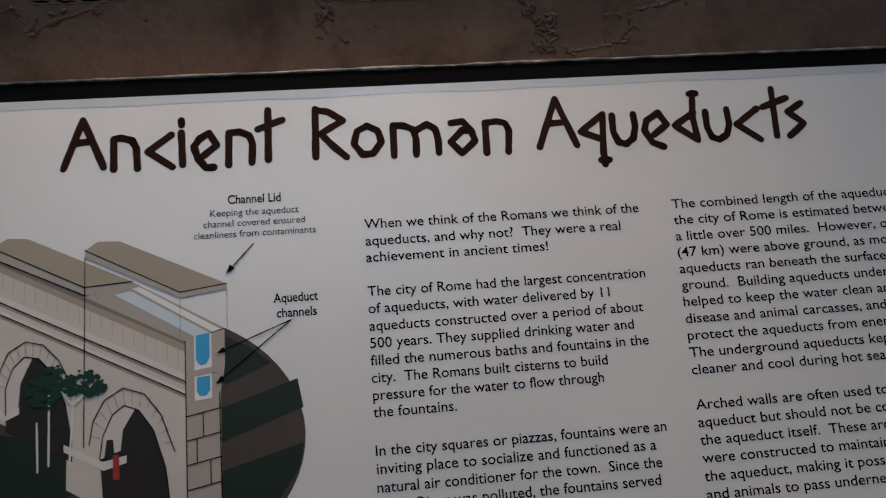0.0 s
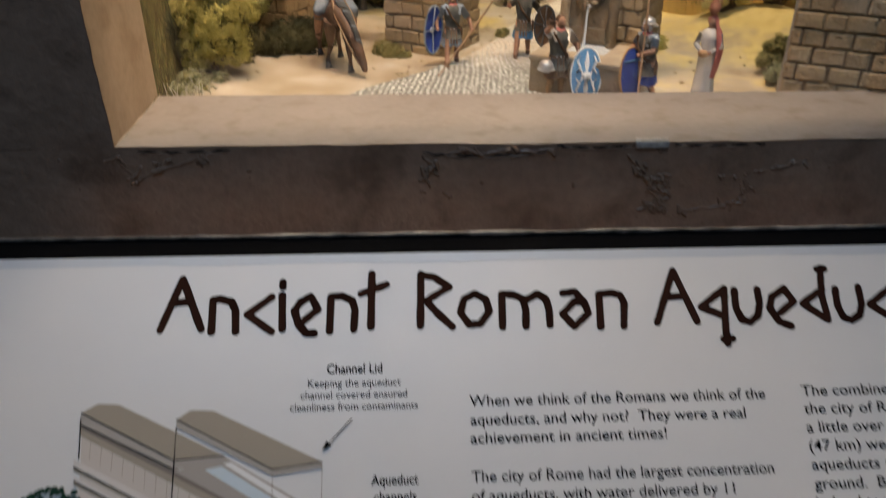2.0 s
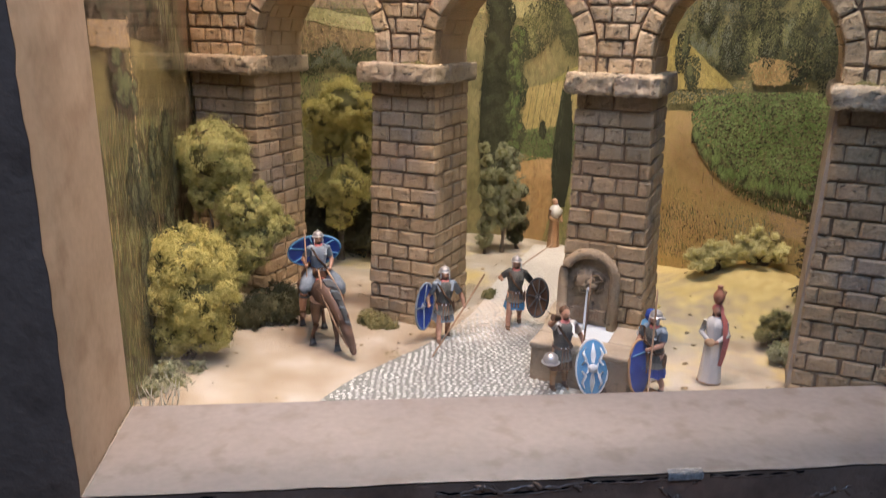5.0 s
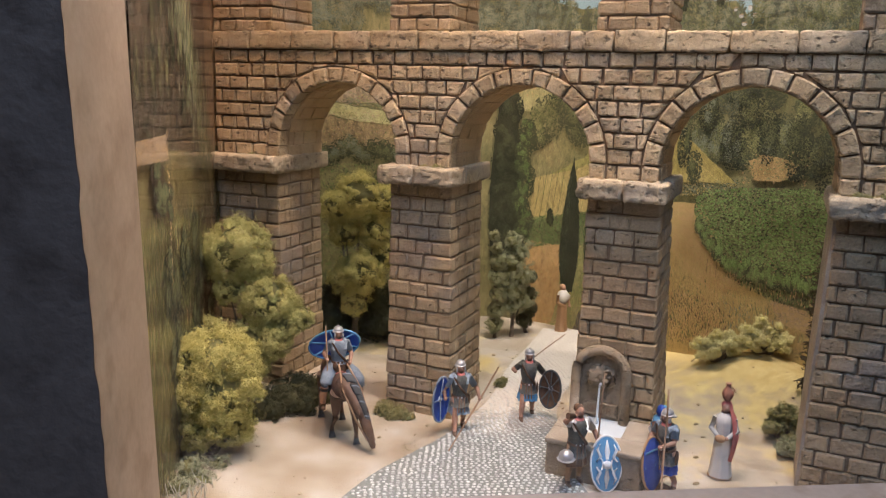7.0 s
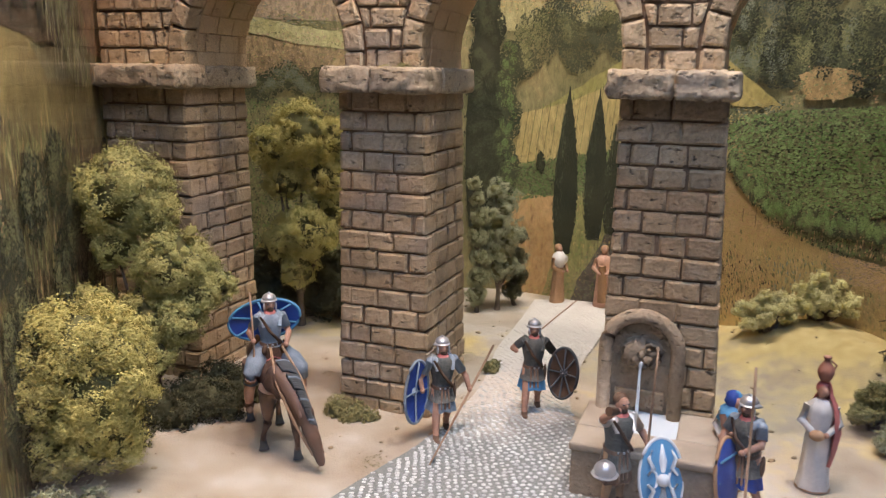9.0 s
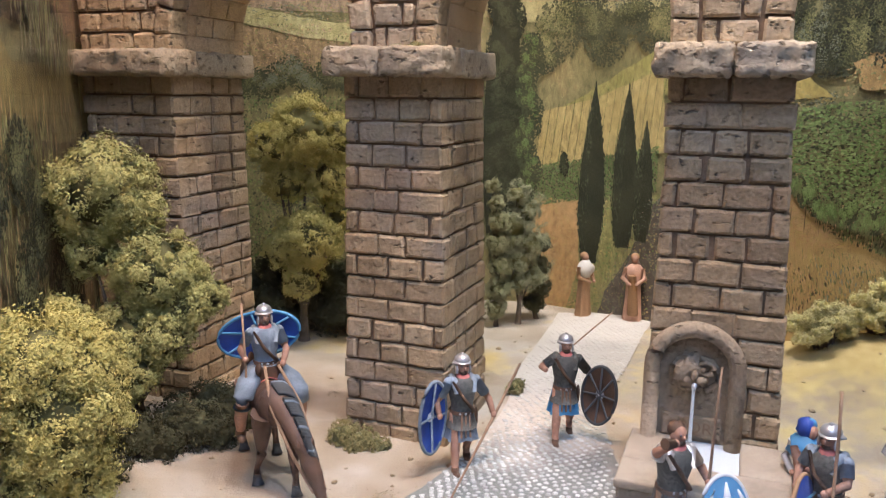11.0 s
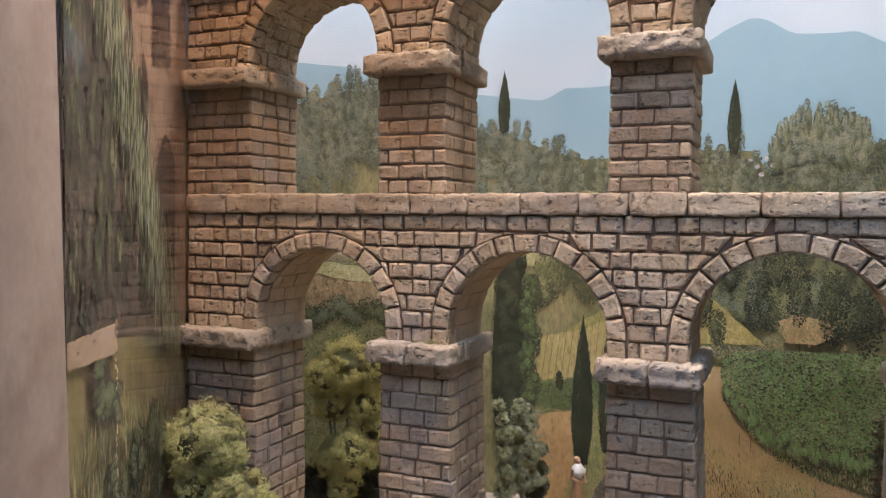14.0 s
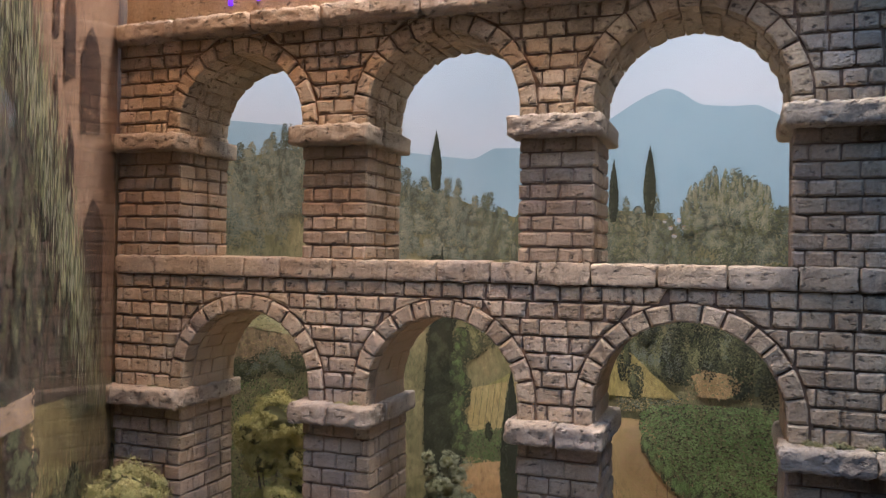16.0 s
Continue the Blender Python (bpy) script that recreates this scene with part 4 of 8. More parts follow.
for k in range(4):
    pier("upper_pier", UPIERS[k], UPIERS[k], BAND_Z1 - 0.0005, UCAP_Z0 + 0.001, BACK_UP, "short square pier of coursed stone blocks", right=k < 3, course=0.0104)
CAP_JOINTS = [[], [-0.366], [-0.211], [-0.037]]
for k in range(4):
    cap("impost", PIERS[k][0], PIERS[k][1], CAP_Z0, CAP_Z1, BACK_LOW, CAP_JOINTS[k], 10 * k + 1, out=0.0085)
    cap("impost", UPIERS[k][0], UPIERS[k][1], UCAP_Z0, UCAP_Z1, BACK_UP, [-0.03] if k == 3 else [], 10 * k + 5, out=0.0080)
arcade("lower_arcade", LOW_ARCH, PIERS, CAP_Z1 - 0.001, BAND_Z0, BACK_LOW - 0.002, "arcade wall of coursed stone over the lower piers")
arcade("upper_arcade", UP_ARCH, UPIERS, UCAP_Z1 - 0.001, CORN_Z0, BACK_UP, "arcade wall of coursed stone over the upper piers")

rng = random.Random(5)
s = -0.556
k = 0
while s < END:
    w = rng.uniform(0.030, 0.042)
    e = min(END, s + w)
    part("band_stone", rough_slab((s + 0.0005, 0.0022, BAND_Z0), (e - 0.0005, BACK_LOW, BAND_Z1 + rng.uniform(-0.0004, 0.0006)), 0.0012, 0.0030, 0.0010, 40 + k, AQ), M["stone_band"], aqueduct, "long pale stone of the string course", smooth=True)
    s, k = e, k + 1
s = -0.562
while s < END:
    e = min(END, s + rng.uniform(0.05, 0.075))
    part("cornice_stone", rough_slab((s + 0.0003, -0.0085, CORN_Z0 - 0.0015), (e - 0.0003, BACK_UP + 0.004, CORN_Z1 - 0.0015), 0.0030, 0.0027, 0.0017, 70 + k, AQ), M["stone_pale"], aqueduct, "rough projecting cornice stone", smooth=True)
    s, k = e, k + 1
bm = bmesh.new()
add_box(bm, (-0.556, 0.012, CORN_Z1 - 0.001), (END, 0.055, 1.625))
bm.transform(AQ)
part("channel_wall", bm, M["stone"], aqueduct, "plain wall of the water channel on top")

# violet light-emitting diodes on the channel wall
violet, vt, vn, vb = shader("violet_led")
vb.inputs["Base Color"].default_value = (0.10, 0.03, 0.5, 1)
vb.inputs["Emission Color"].default_value, vb.inputs["Emission Strength"].default_value = (0.16, 0.03, 1.0, 1), 3.0
strip = holder("led_strip", aq(-0.45, 0.010, 1.594), "row of small violet diodes on the channel wall", "lamp")
for s0, hgt in ((-0.4610, 0.0062), (-0.4370, 0.0046), (-0.4200, 0.0040), (-0.400, 0.005)):
    part("diode", rough_slab((s0, 0.0085, 1.5985 - hgt), (s0 + 0.0026, 0.0118, 1.6050), 0.0008, 0.002, 0.0002, 3, AQ), violet, strip, smooth=True)

# ---- painted backdrop ----
ARC_N = np.array(ARC)
CX_N, CY_N = np.array([p.x for p in CURVE]), np.array([p.y for p in CURVE])


def mural_fast(u, z, lift):
    u = min(max(u, 0.001), ARC[-1] - 0.001)
    x, y = float(np.interp(u, ARC_N, CX_N)), float(np.interp(u, ARC_N, CY_N))
    dx, dy = float(np.interp(u + 0.004, ARC_N, CX_N)) - float(np.interp(u - 0.004, ARC_N, CX_N)), float(np.interp(u + 0.004, ARC_N, CY_N)) - float(np.interp(u - 0.004, ARC_N, CY_N))
    n = math.hypot(dx, dy)
    return (x + dy / n * lift, y - dx / n * lift, z)


def paint(name, low, high, scale=45.0, rough=0.55, stain=None, flecks=0.38, upright=0.5):
    """Printed vegetation: soft patches, upright blades of light and dark, and small dark flecks."""
    m, t, n, b = shader(name)
    geo = n.new("ShaderNodeNewGeometry")
    tall = n.new("ShaderNodeVectorMath")
    tall.operation = "MULTIPLY"
    t.links.new(geo.outputs["Position"], tall.inputs[0])
    tall.inputs[1].default_value = (1.0, 1.0, upright)

    def noise_at(scale, det, source):
        q = n.new("ShaderNodeTexNoise")
        q.inputs["Scale"].default_value, q.inputs["Detail"].default_value, q.inputs["Roughness"].default_value = scale, det, 0.62
        t.links.new(source, q.inputs["Vector"])
        return q.outputs["Fac"]

    def ranged(value, a, c, lo, hi):
        q = n.new("ShaderNodeMapRange")
        for key, v in (("From Min", a), ("From Max", c), ("To Min", lo), ("To Max", hi)):
            q.inputs[key].default_value = v
        t.links.new(value, q.inputs["Value"])
        return q.outputs["Result"]

    soft, blades, fleck = noise_at(scale, 8.0, geo.outputs["Position"]), noise_at(320.0, 6.0, tall.outputs["Vector"]), noise_at(240.0, 5.0, tall.outputs["Vector"])
    r = ramp_of(n, [(0.35, low), (0.65, high)] + ([(0.74, stain)] if stain else []))
    t.links.new(soft, r.inputs["Fac"])
    hsv = n.new("ShaderNodeHueSaturation")
    t.links.new(r.outputs["Color"], hsv.inputs["Color"])
    t.links.new(ranged(blades, 0.3, 0.7, 1 - 0.9 * flecks, 1 + 0.7 * flecks), hsv.inputs["Value"])
    mx = n.new("ShaderNodeMixRGB")
    t.links.new(ranged(fleck, 0.34, 0.44, flecks, 0.0), mx.inputs["Fac"])
    t.links.new(hsv.outputs["Color"], mx.inputs["Color1"])
    mx.inputs["Color2"].default_value = (*[0.38 * q for q in low], 1)
    t.links.new(mx.outputs["Color"], b.inputs["Base Color"])
    b.inputs["Roughness"].default_value = rough
    return m


PAINT = [
    leaf_material("paint_leaf_dark", (0.055, 0.062, 0.030), (0.125, 0.130, 0.062), spread=0.26),
    leaf_material("paint_leaf_mid", (0.150, 0.160, 0.062), (0.270, 0.270, 0.120), spread=0.26),
    leaf_material("paint_leaf_light", (0.290, 0.285, 0.110), (0.470, 0.440, 0.200), spread=0.26),
    leaf_material("paint_leaf_far", (0.225, 0.245, 0.170), (0.33, 0.345, 0.245), spread=0.16),
    leaf_material("paint_grass_gold", (0.460, 0.350, 0.120), (0.680, 0.540, 0.220), spread=0.26),
    leaf_material("paint_earth", (0.500, 0.320, 0.140), (0.700, 0.500, 0.260), spread=0.26),
    leaf_material("paint_field_green", (0.130, 0.200, 0.055), (0.290, 0.370, 0.130), spread=0.26),
    leaf_material("paint_bark", (0.060, 0.042, 0.026), (0.170, 0.120, 0.074), spread=0.26),
    leaf_material("paint_pale_stone", (0.420, 0.300, 0.190), (0.540, 0.400, 0.270), spread=0.26),
    leaf_material("paint_village", (0.50, 0.48, 0.46), (0.74, 0.70, 0.66), spread=0.26),
    leaf_material("paint_haze", (0.33, 0.315, 0.195), (0.46, 0.43, 0.265), spread=0.2),
    leaf_material("paint_far_shade", (0.085, 0.098, 0.062), (0.165, 0.18, 0.118), spread=0.2),
    leaf_material("paint_crop_light", (0.20, 0.30, 0.085), (0.36, 0.46, 0.17), spread=0.3),
    leaf_material("paint_cypress", (0.026, 0.030, 0.015), (0.060, 0.062, 0.030), spread=0.26),
]
DARK, MID, LIGHT, FAR, GOLD, EARTH, GREEN, BARK, PALE, VILLAGE, HAZE, SHADE, CROP, CYP = range(14)


def m_sky():
    m, t, n, b = shader("painted_sky")
    geo = n.new("ShaderNodeNewGeometry")
    sep = n.new("ShaderNodeSeparateXYZ")
    t.links.new(geo.outputs["Position"], sep.inputs["Vector"])
    q = n.new("ShaderNodeTexNoise")
    q.inputs["Scale"].default_value, q.inputs["Detail"].default_value = 9.0, 5.0
    t.links.new(geo.outputs["Position"], q.inputs["Vector"])
    mr = n.new("ShaderNodeMapRange")
    mr.inputs["From Min"].default_value, mr.inputs["From Max"].default_value = 1.47, 1.64
    t.links.new(sep.outputs["Z"], mr.inputs["Value"])
    ma = n.new("ShaderNodeMath")
    ma.operation = "MULTIPLY_ADD"
    t.links.new(q.outputs["Fac"], ma.inputs[0])
    ma.inputs[1].default_value = 0.55
    ad = n.new("ShaderNodeMath")
    ad.operation = "SUBTRACT"
    t.links.new(mr.outputs["Result"], ad.inputs[0])
    ad.inputs[1].default_value = 0.27
    t.links.new(ad.outputs[0], ma.inputs[2])
    r = ramp_of(n, [(0.0, (0.47, 0.645, 0.73)), (0.45, (0.63, 0.69, 0.745)), (1.0, (0.54, 0.675, 0.775))])
    t.links.new(ma.outputs[0], r.inputs["Fac"])
    t.links.new(r.outputs["Color"], b.inputs["Base Color"])
    b.inputs["Roughness"].default_value = 0.6
    return m


M["sky"] = m_sky()
bm = bmesh.new()
add_sheet(bm, [[mural(ARC[-1] * i / 160, z) for i in range(161)] for z in (1.09, 1.3, 1.5, 1.75)])
backdrop = thing("backdrop", bm, M["sky"], "curved backdrop painted with an Italian landscape, hills and blue sky", "painting", kind="structure", smooth=True)


def painted_band(name, outline, foot, lift, mat, label="", ragged=0.0, steps=140):
    """A flat painted shape under a skyline: outline is (u, z) from left to right."""
    us = np.array([p[0] for p in outline])
    zz = np.array([p[1] for p in outline])
    bm = bmesh.new()
    top, low = [], []
    for i in range(steps + 1):
        u = us[0] + (us[-1] - us[0]) * i / steps
        z = float(np.interp(u, us, zz)) + ragged * noise.noise(Vector((u * 170, 3.3, lift * 900))) + 0.5 * ragged * noise.noise(Vector((u * 600, 1.1, 0)))
        top.append(mural_fast(u, z, lift))
        low.append(mural_fast(u, foot, lift))
    add_sheet(bm, [low, top])
    return part(name, bm, mat, backdrop, label)


def painted_patch(name, corners, lift, mat, label=""):
    """A flat painted patch with a wandering outline, corners (u, z) in turn."""
    bm = bmesh.new()
    pts = []
    for (u0, z0), (u1, z1) in zip(corners, corners[1:] + corners[:1]):
        n = max(2, int(math.hypot(u1 - u0, z1 - z0) / 0.006))
        for k in range(n):
            u, z = u0 + (u1 - u0) * k / n, z0 + (z1 - z0) * k / n
            w = Vector((u * 120, z * 120, lift * 5000))
            pts.append((u + 0.0015 * noise.noise(w), z + 0.0015 * noise.noise(w + Vector((5, 5, 5)))))
    vs = [bm.verts.new((u, z, 0)) for u, z in pts]
    bmesh.ops.triangle_fill(bm, use_beauty=True, edges=[bm.edges.new((a, b)) for a, b in zip(vs, vs[1:] + vs[:1])])
    for _ in range(6):
        long = [e for e in bm.edges if abs(e.verts[0].co.x - e.verts[1].co.x) > 0.012]
        if not long:
            break
        bmesh.ops.subdivide_edges(bm, edges=long, cuts=1)
        bmesh.ops.triangulate(bm, faces=[f for f in bm.faces if len(f.verts) > 3])
    for v in bm.verts:
        v.co = mural_fast(v.co.x, v.co.y, lift)
    return part(name, bm, mat, backdrop, label)


class Dabs:
    """Brush dabs of paint, gathered into one mesh."""

    def __init__(self, seed):
        self.verts, self.faces, self.mats = [], [], []
        self.rng = random.Random(seed)

    def dab(self, u, z, su, sz, lift, mat, tilt=0.0):
        r = self.rng
        su, sz = su * 0.58, sz * 0.58
        n, at = 5, len(self.verts)
        turn = r.uniform(0, 6.28)
        for k in range(n):
            a = turn + 2 * math.pi * k / n
            du, dz = su * math.cos(a) * r.uniform(0.6, 1.2), sz * math.sin(a) * r.uniform(0.6, 1.2)
            self.verts.append(mural_fast(u + du * math.cos(tilt) - dz * math.sin(tilt), z + du * math.sin(tilt) + dz * math.cos(tilt), lift + r.uniform(0, 0.0002)))
        self.faces.append(tuple(range(at, at + n)))
        self.mats.append(mat)

    def fill(self, corners, n, su, sz, lift, mats, tilt=0.0):
        us, zs = [c[0] for c in corners], [c[1] for c in corners]
        n = int(n * 3.8)
        su, sz = su * 0.85, sz * 0.85
        r, made, tries = self.rng, 0, 0
        while made < n and tries < n * 12:
            tries += 1
            u, z = r.uniform(min(us), max(us)), r.uniform(min(zs), max(zs))
            inside = False
            for (u0, z0), (u1, z1) in zip(corners, corners[1:] + corners[:1]):
                if (z0 > z) != (z1 > z) and u < (u1 - u0) * (z - z0) / (z1 - z0) + u0:
                    inside = not inside
            if inside:
                self.dab(u, z, su * r.uniform(0.6, 1.4), sz * r.uniform(0.6, 1.4), lift, r.choice(mats), tilt)
                made += 1

    def tree(self, u, z, w, h, lift, palette=(DARK, MID, LIGHT), n=90, size=0.0016):
        """A painted crown: dark dabs, then lighter ones towards the upper left, in a few clumps."""
        r = self.rng
        n = int(n * 3.6)
        size *= 0.72
        for _ in range(n):
            a, q = r.uniform(0, 6.28), math.sqrt(r.random())
            self.dab(u + w * q * math.cos(a), z + h * q * math.sin(a), size * 1.6, size * 1.6, lift, palette[0])
        for c in range(5):
            a, q = r.uniform(0, 6.28), 0.7 * math.sqrt(r.random())
            cu, cz, cw = u + w * q * math.cos(a), z + h * q * math.sin(a) + 0.1 * h, 0.42
            for _ in range(n // 5):
                a, q = r.uniform(0, 6.28), math.sqrt(r.random())
                self.dab(cu + w * cw * q * math.cos(a), cz + h * cw * q * math.sin(a), size, size, lift + 0.0003, palette[1])
            for _ in range(n // 7):
                a, q = r.uniform(0, 6.28), math.sqrt(r.random())
                self.dab(cu - 0.12 * w + w * cw * 0.7 * q * math.cos(a), cz + 0.16 * h + h * cw * 0.7 * q * math.sin(a), size * 0.8, size * 0.8, lift + 0.0006, palette[2])

    def spire(self, u, z0, z1, w, lift, mats=(CYP, CYP, DARK), n=260):
        r = self.rng
        at, edge = len(self.verts), []
        for sgn, fs in ((-1, range(0, 25)), (1, range(24, -1, -1))):
            for k in fs:
                f = k / 24
                half = 0.9 * w * (math.sin(math.pi * min(1, (f * 0.9 + 0.12))) ** 0.8) * (1 - 0.35 * f)
                edge.append(mural_fast(u + sgn * half, z0 + (z1 - z0) * f, lift - 0.0003))
        self.verts += edge
        self.faces.append(tuple(range(at, at + len(edge))))
        self.mats.append(CYP)
        for _ in range(n * 2):
            f = r.random()
            half = w * (math.sin(math.pi * min(1, (f * 0.9 + 0.12))) ** 0.8) * (1 - 0.35 * f)
            x = r.uniform(-1, 1)
            self.dab(u + half * x, z0 + (z1 - z0) * f, 0.0011, 0.0030, lift, mats[0] if x > -0.2 else r.choice(mats))

    def build(self, name, label=""):
        me = bpy.data.meshes.new(name)
        me.from_pydata(self.verts, [], self.faces)
        for m in PAINT:
            me.materials.append(m)
        me.polygons.foreach_set("material_index", self.mats)
        return tagged(adopt(new(name, me), backdrop), label, kind="stuff")


# mountains, in two blues
painted_band("painted_mountain", [(0.30, 1.54), (0.454, 1.541), (0.50, 1.540), (0.56, 1.528), (0.633, 1.518), (0.700, 1.511), (0.722, 1.522), (0.748, 1.521), (0.80, 1.522), (0.848, 1.541), (0.877, 1.556), (0.902, 1.564), (0.915, 1.560), (0.936, 1.545), (0.964, 1.541), (0.986, 1.539), (1.011, 1.524), (1.10, 1.50), (1.24, 1.48)], 1.40, 0.0004, paint("paint_mountain", (0.315, 0.455, 0.525), (0.36, 0.495, 0.56), 14, flecks=0.05), "hazy blue painted mountain", 0.0006)
# the land below the skyline
LAND = paint("paint_land", (0.190, 0.180, 0.075), (0.330, 0.290, 0.130), 26, stain=(0.36, 0.27, 0.12))
painted_band("painted_land", [(0.0, 1.33), (0.06, 1.345), (0.12, 1.50), (0.30, 1.52), (0.449, 1.500), (0.50, 1.515), (0.56, 1.515), (0.627, 1.482), (0.671, 1.474), (0.717, 1.458), (0.742, 1.452), (0.80, 1.452), (0.867, 1.455), (0.905, 1.452), (0.922, 1.430), (0.954, 1.470), (1.008, 1.450), (1.24, 1.44)], 1.092, 0.0008, LAND, "painted hills and meadows", 0.002)
far = Dabs(3)
SKYLINE = [(0.30, 1.515), (0.449, 1.512), (0.479, 1.522), (0.501, 1.535), (0.53, 1.538), (0.56, 1.53), (0.60, 1.512), (0.627, 1.497), (0.671, 1.490), (0.695, 1.476), (0.717, 1.470), (0.742, 1.455), (0.80, 1.45), (0.849, 1.458), (0.875, 1.463), (0.903, 1.461), (0.918, 1.430), (0.923, 1.462), (0.934, 1.472), (0.954, 1.486), (0.973, 1.484), (0.985, 1.468), (1.008, 1.455), (1.06, 1.45)]
for depth in (0.070, 0.046, 0.026, 0.010):
    for i in range(78):
        u = 0.30 + 0.76 * (i + far.rng.uniform(-0.4, 0.4)) / 78
        top = float(np.interp(u, [p[0] for p in SKYLINE], [p[1] for p in SKYLINE]))
        pal = far.rng.choice(((SHADE, FAR, HAZE), (SHADE, SHADE, FAR), (FAR, FAR, HAZE), (SHADE, FAR, FAR))) if u < 0.70 else far.rng.choice(((SHADE, FAR, HAZE), (SHADE, MID, FAR), (SHADE, SHADE, MID), (SHADE, MID, HAZE)))
        tall = far.rng.uniform(0.4, 1.7)
        for step in range(3):
            far.tree(u + far.rng.uniform(-0.003, 0.003), top - depth - 0.012 * tall * step + 0.004 * tall, (0.0045 + 0.0028 * step) * far.rng.uniform(0.8, 1.2), 0.0085 * tall, 0.0012, pal, 22, 0.0012)
for u, z0, z1, w in ((0.660, 1.480, 1.540, 0.0072), (0.854, 1.445, 1.502, 0.0058), (0.890, 1.450, 1.512, 0.0072)):
    far.spire(u, z0, z1, w, 0.0022, (CYP, CYP, DARK), 150)
for u, z, w, h in ((0.905, 1.444, 0.0040, 0.0030), (0.911, 1.438, 0.0046, 0.0034), (0.918, 1.445, 0.0034, 0.0042), (0.923, 1.438, 0.0040, 0.0030), (0.914, 1.431, 0.0050, 0.0026)):
    far.dab(u, z, w, h, 0.0022, VILLAGE)
    far.dab(u, z + 0.0018, w, 0.0010, 0.0025, PALE)
for k in range(13):
    tall = far.rng.uniform(0.7, 1.3)
    for step in range(4):
        far.tree(0.928 + 0.0056 * k + far.rng.uniform(-0.002, 0.002), 1.466 + 0.010 * tall * math.sin(0.28 * k) - 0.009 * step, 0.0026 + 0.0014 * step, 0.0085, 0.0025, far.rng.choice(((SHADE, FAR, HAZE), (SHADE, MID, HAZE), (MID, FAR, HAZE))), 24, 0.0012)
far.build("painted_treeline", "row of painted grey-green trees along the skyline")

land = Dabs(5)
painted_patch("painted_scrub", [(0.45, 1.385), (0.57, 1.380), (0.60, 1.350), (0.45, 1.350)], 0.0010, paint("paint_scrub", (0.36, 0.265, 0.155), (0.50, 0.38, 0.25), 60, flecks=0.6), "painted pale dry scrub")
painted_patch("painted_terrace", [(0.445, 1.354), (0.50, 1.346), (0.58, 1.336), (0.58, 1.323), (0.50, 1.331), (0.445, 1.341)], 0.0015, paint("paint_terrace", (0.52, 0.48, 0.20), (0.60, 0.55, 0.27), 60), "painted light green terrace")
painted_patch("painted_bank", [(0.445, 1.340), (0.50, 1.331), (0.60, 1.322), (0.60, 1.300), (0.445, 1.300)], 0.0011, paint("paint_bank", (0.30, 0.215, 0.105), (0.46, 0.34, 0.17), 60, flecks=0.65), "painted brown bank")
painted_patch("painted_pasture", [(0.635, 1.372), (0.68, 1.380), (0.77, 1.378), (0.85, 1.372), (0.85, 1.345), (0.76, 1.352), (0.69, 1.346), (0.64, 1.350)], 0.0012, paint("paint_pasture", (0.40, 0.37, 0.16), (0.52, 0.47, 0.23), 50), "painted pale pasture on the hill")
# hillside seen through the left arches: scrub, a pale meadow, dark bushes
land.fill([(0.44, 1.40), (0.66, 1.40), (0.66, 1.33), (0.44, 1.34)], 420, 0.0020, 0.0013, 0.0013, [EARTH, PALE, PALE, LIGHT, FAR, MID])
land.fill([(0.46, 1.353), (0.60, 1.360), (0.60, 1.348), (0.46, 1.340)], 60, 0.0026, 0.0009, 0.0018, [LIGHT, FAR, LIGHT])
land.fill([(0.45, 1.338), (0.60, 1.345), (0.60, 1.30), (0.45, 1.300)], 300, 0.0018, 0.0013, 0.0016, [LIGHT, PALE, EARTH, MID, PALE])
for k in range(16):
    land.tree(0.455 + 0.0095 * k, 1.296 + land.rng.uniform(-0.006, 0.010), 0.011, 0.011, 0.0020, land.rng.choice(((DARK, MID, FAR), (DARK, DARK, MID))), 60, 0.0013)
land.fill([(0.44, 1.285), (0.62, 1.285), (0.62, 1.12), (0.44, 1.12)], 2600, 0.0018, 0.0020, 0.0016, [MID, LIGHT, DARK, GREEN])
# tan hill top and dark oaks behind the cypresses
land.fill([(0.655, 1.40), (0.87, 1.40), (0.87, 1.36), (0.655, 1.36)], 260, 0.0022, 0.0012, 0.0014, [GOLD, LIGHT, MID, EARTH])
for u, z, w, h in ((0.712, 1.338, 0.020, 0.026), (0.732, 1.352, 0.020, 0.022), (0.752, 1.330, 0.018, 0.020), (0.775, 1.345, 0.018, 0.016), (0.795, 1.336, 0.018, 0.018), (0.700, 1.318, 0.014, 0.014), (0.815, 1.35, 0.02, 0.02), (0.842, 1.352, 0.02, 0.02)):
    land.tree(u, z, w, h, 0.0020, land.rng.choice(((DARK, DARK, MID), (DARK, MID, LIGHT))), 150, 0.0014)
land.build("painted_hillside", "painted scrub, meadow and oak trees on the hillside")

painted_patch("painted_meadow", [(0.690, 1.262), (0.733, 1.287), (0.800, 1.326), (0.86, 1.335), (0.86, 1.28), (0.80, 1.290), (0.74, 1.274), (0.690, 1.250)], 0.0022, paint("paint_meadow", (0.33, 0.31, 0.09), (0.44, 0.39, 0.14), 40), "painted sweep of bright green meadow")
VINE_GROUND = paint("paint_vineyard", (0.48, 0.375, 0.135), (0.58, 0.46, 0.19), 60)
painted_patch("painted_vineyard", [(0.690, 1.272), (0.740, 1.284), (0.800, 1.308), (0.806, 1.246), (0.740, 1.236), (0.690, 1.226)], 0.0026, VINE_GROUND, "painted vineyard in straight rows")
vine = Dabs(8)
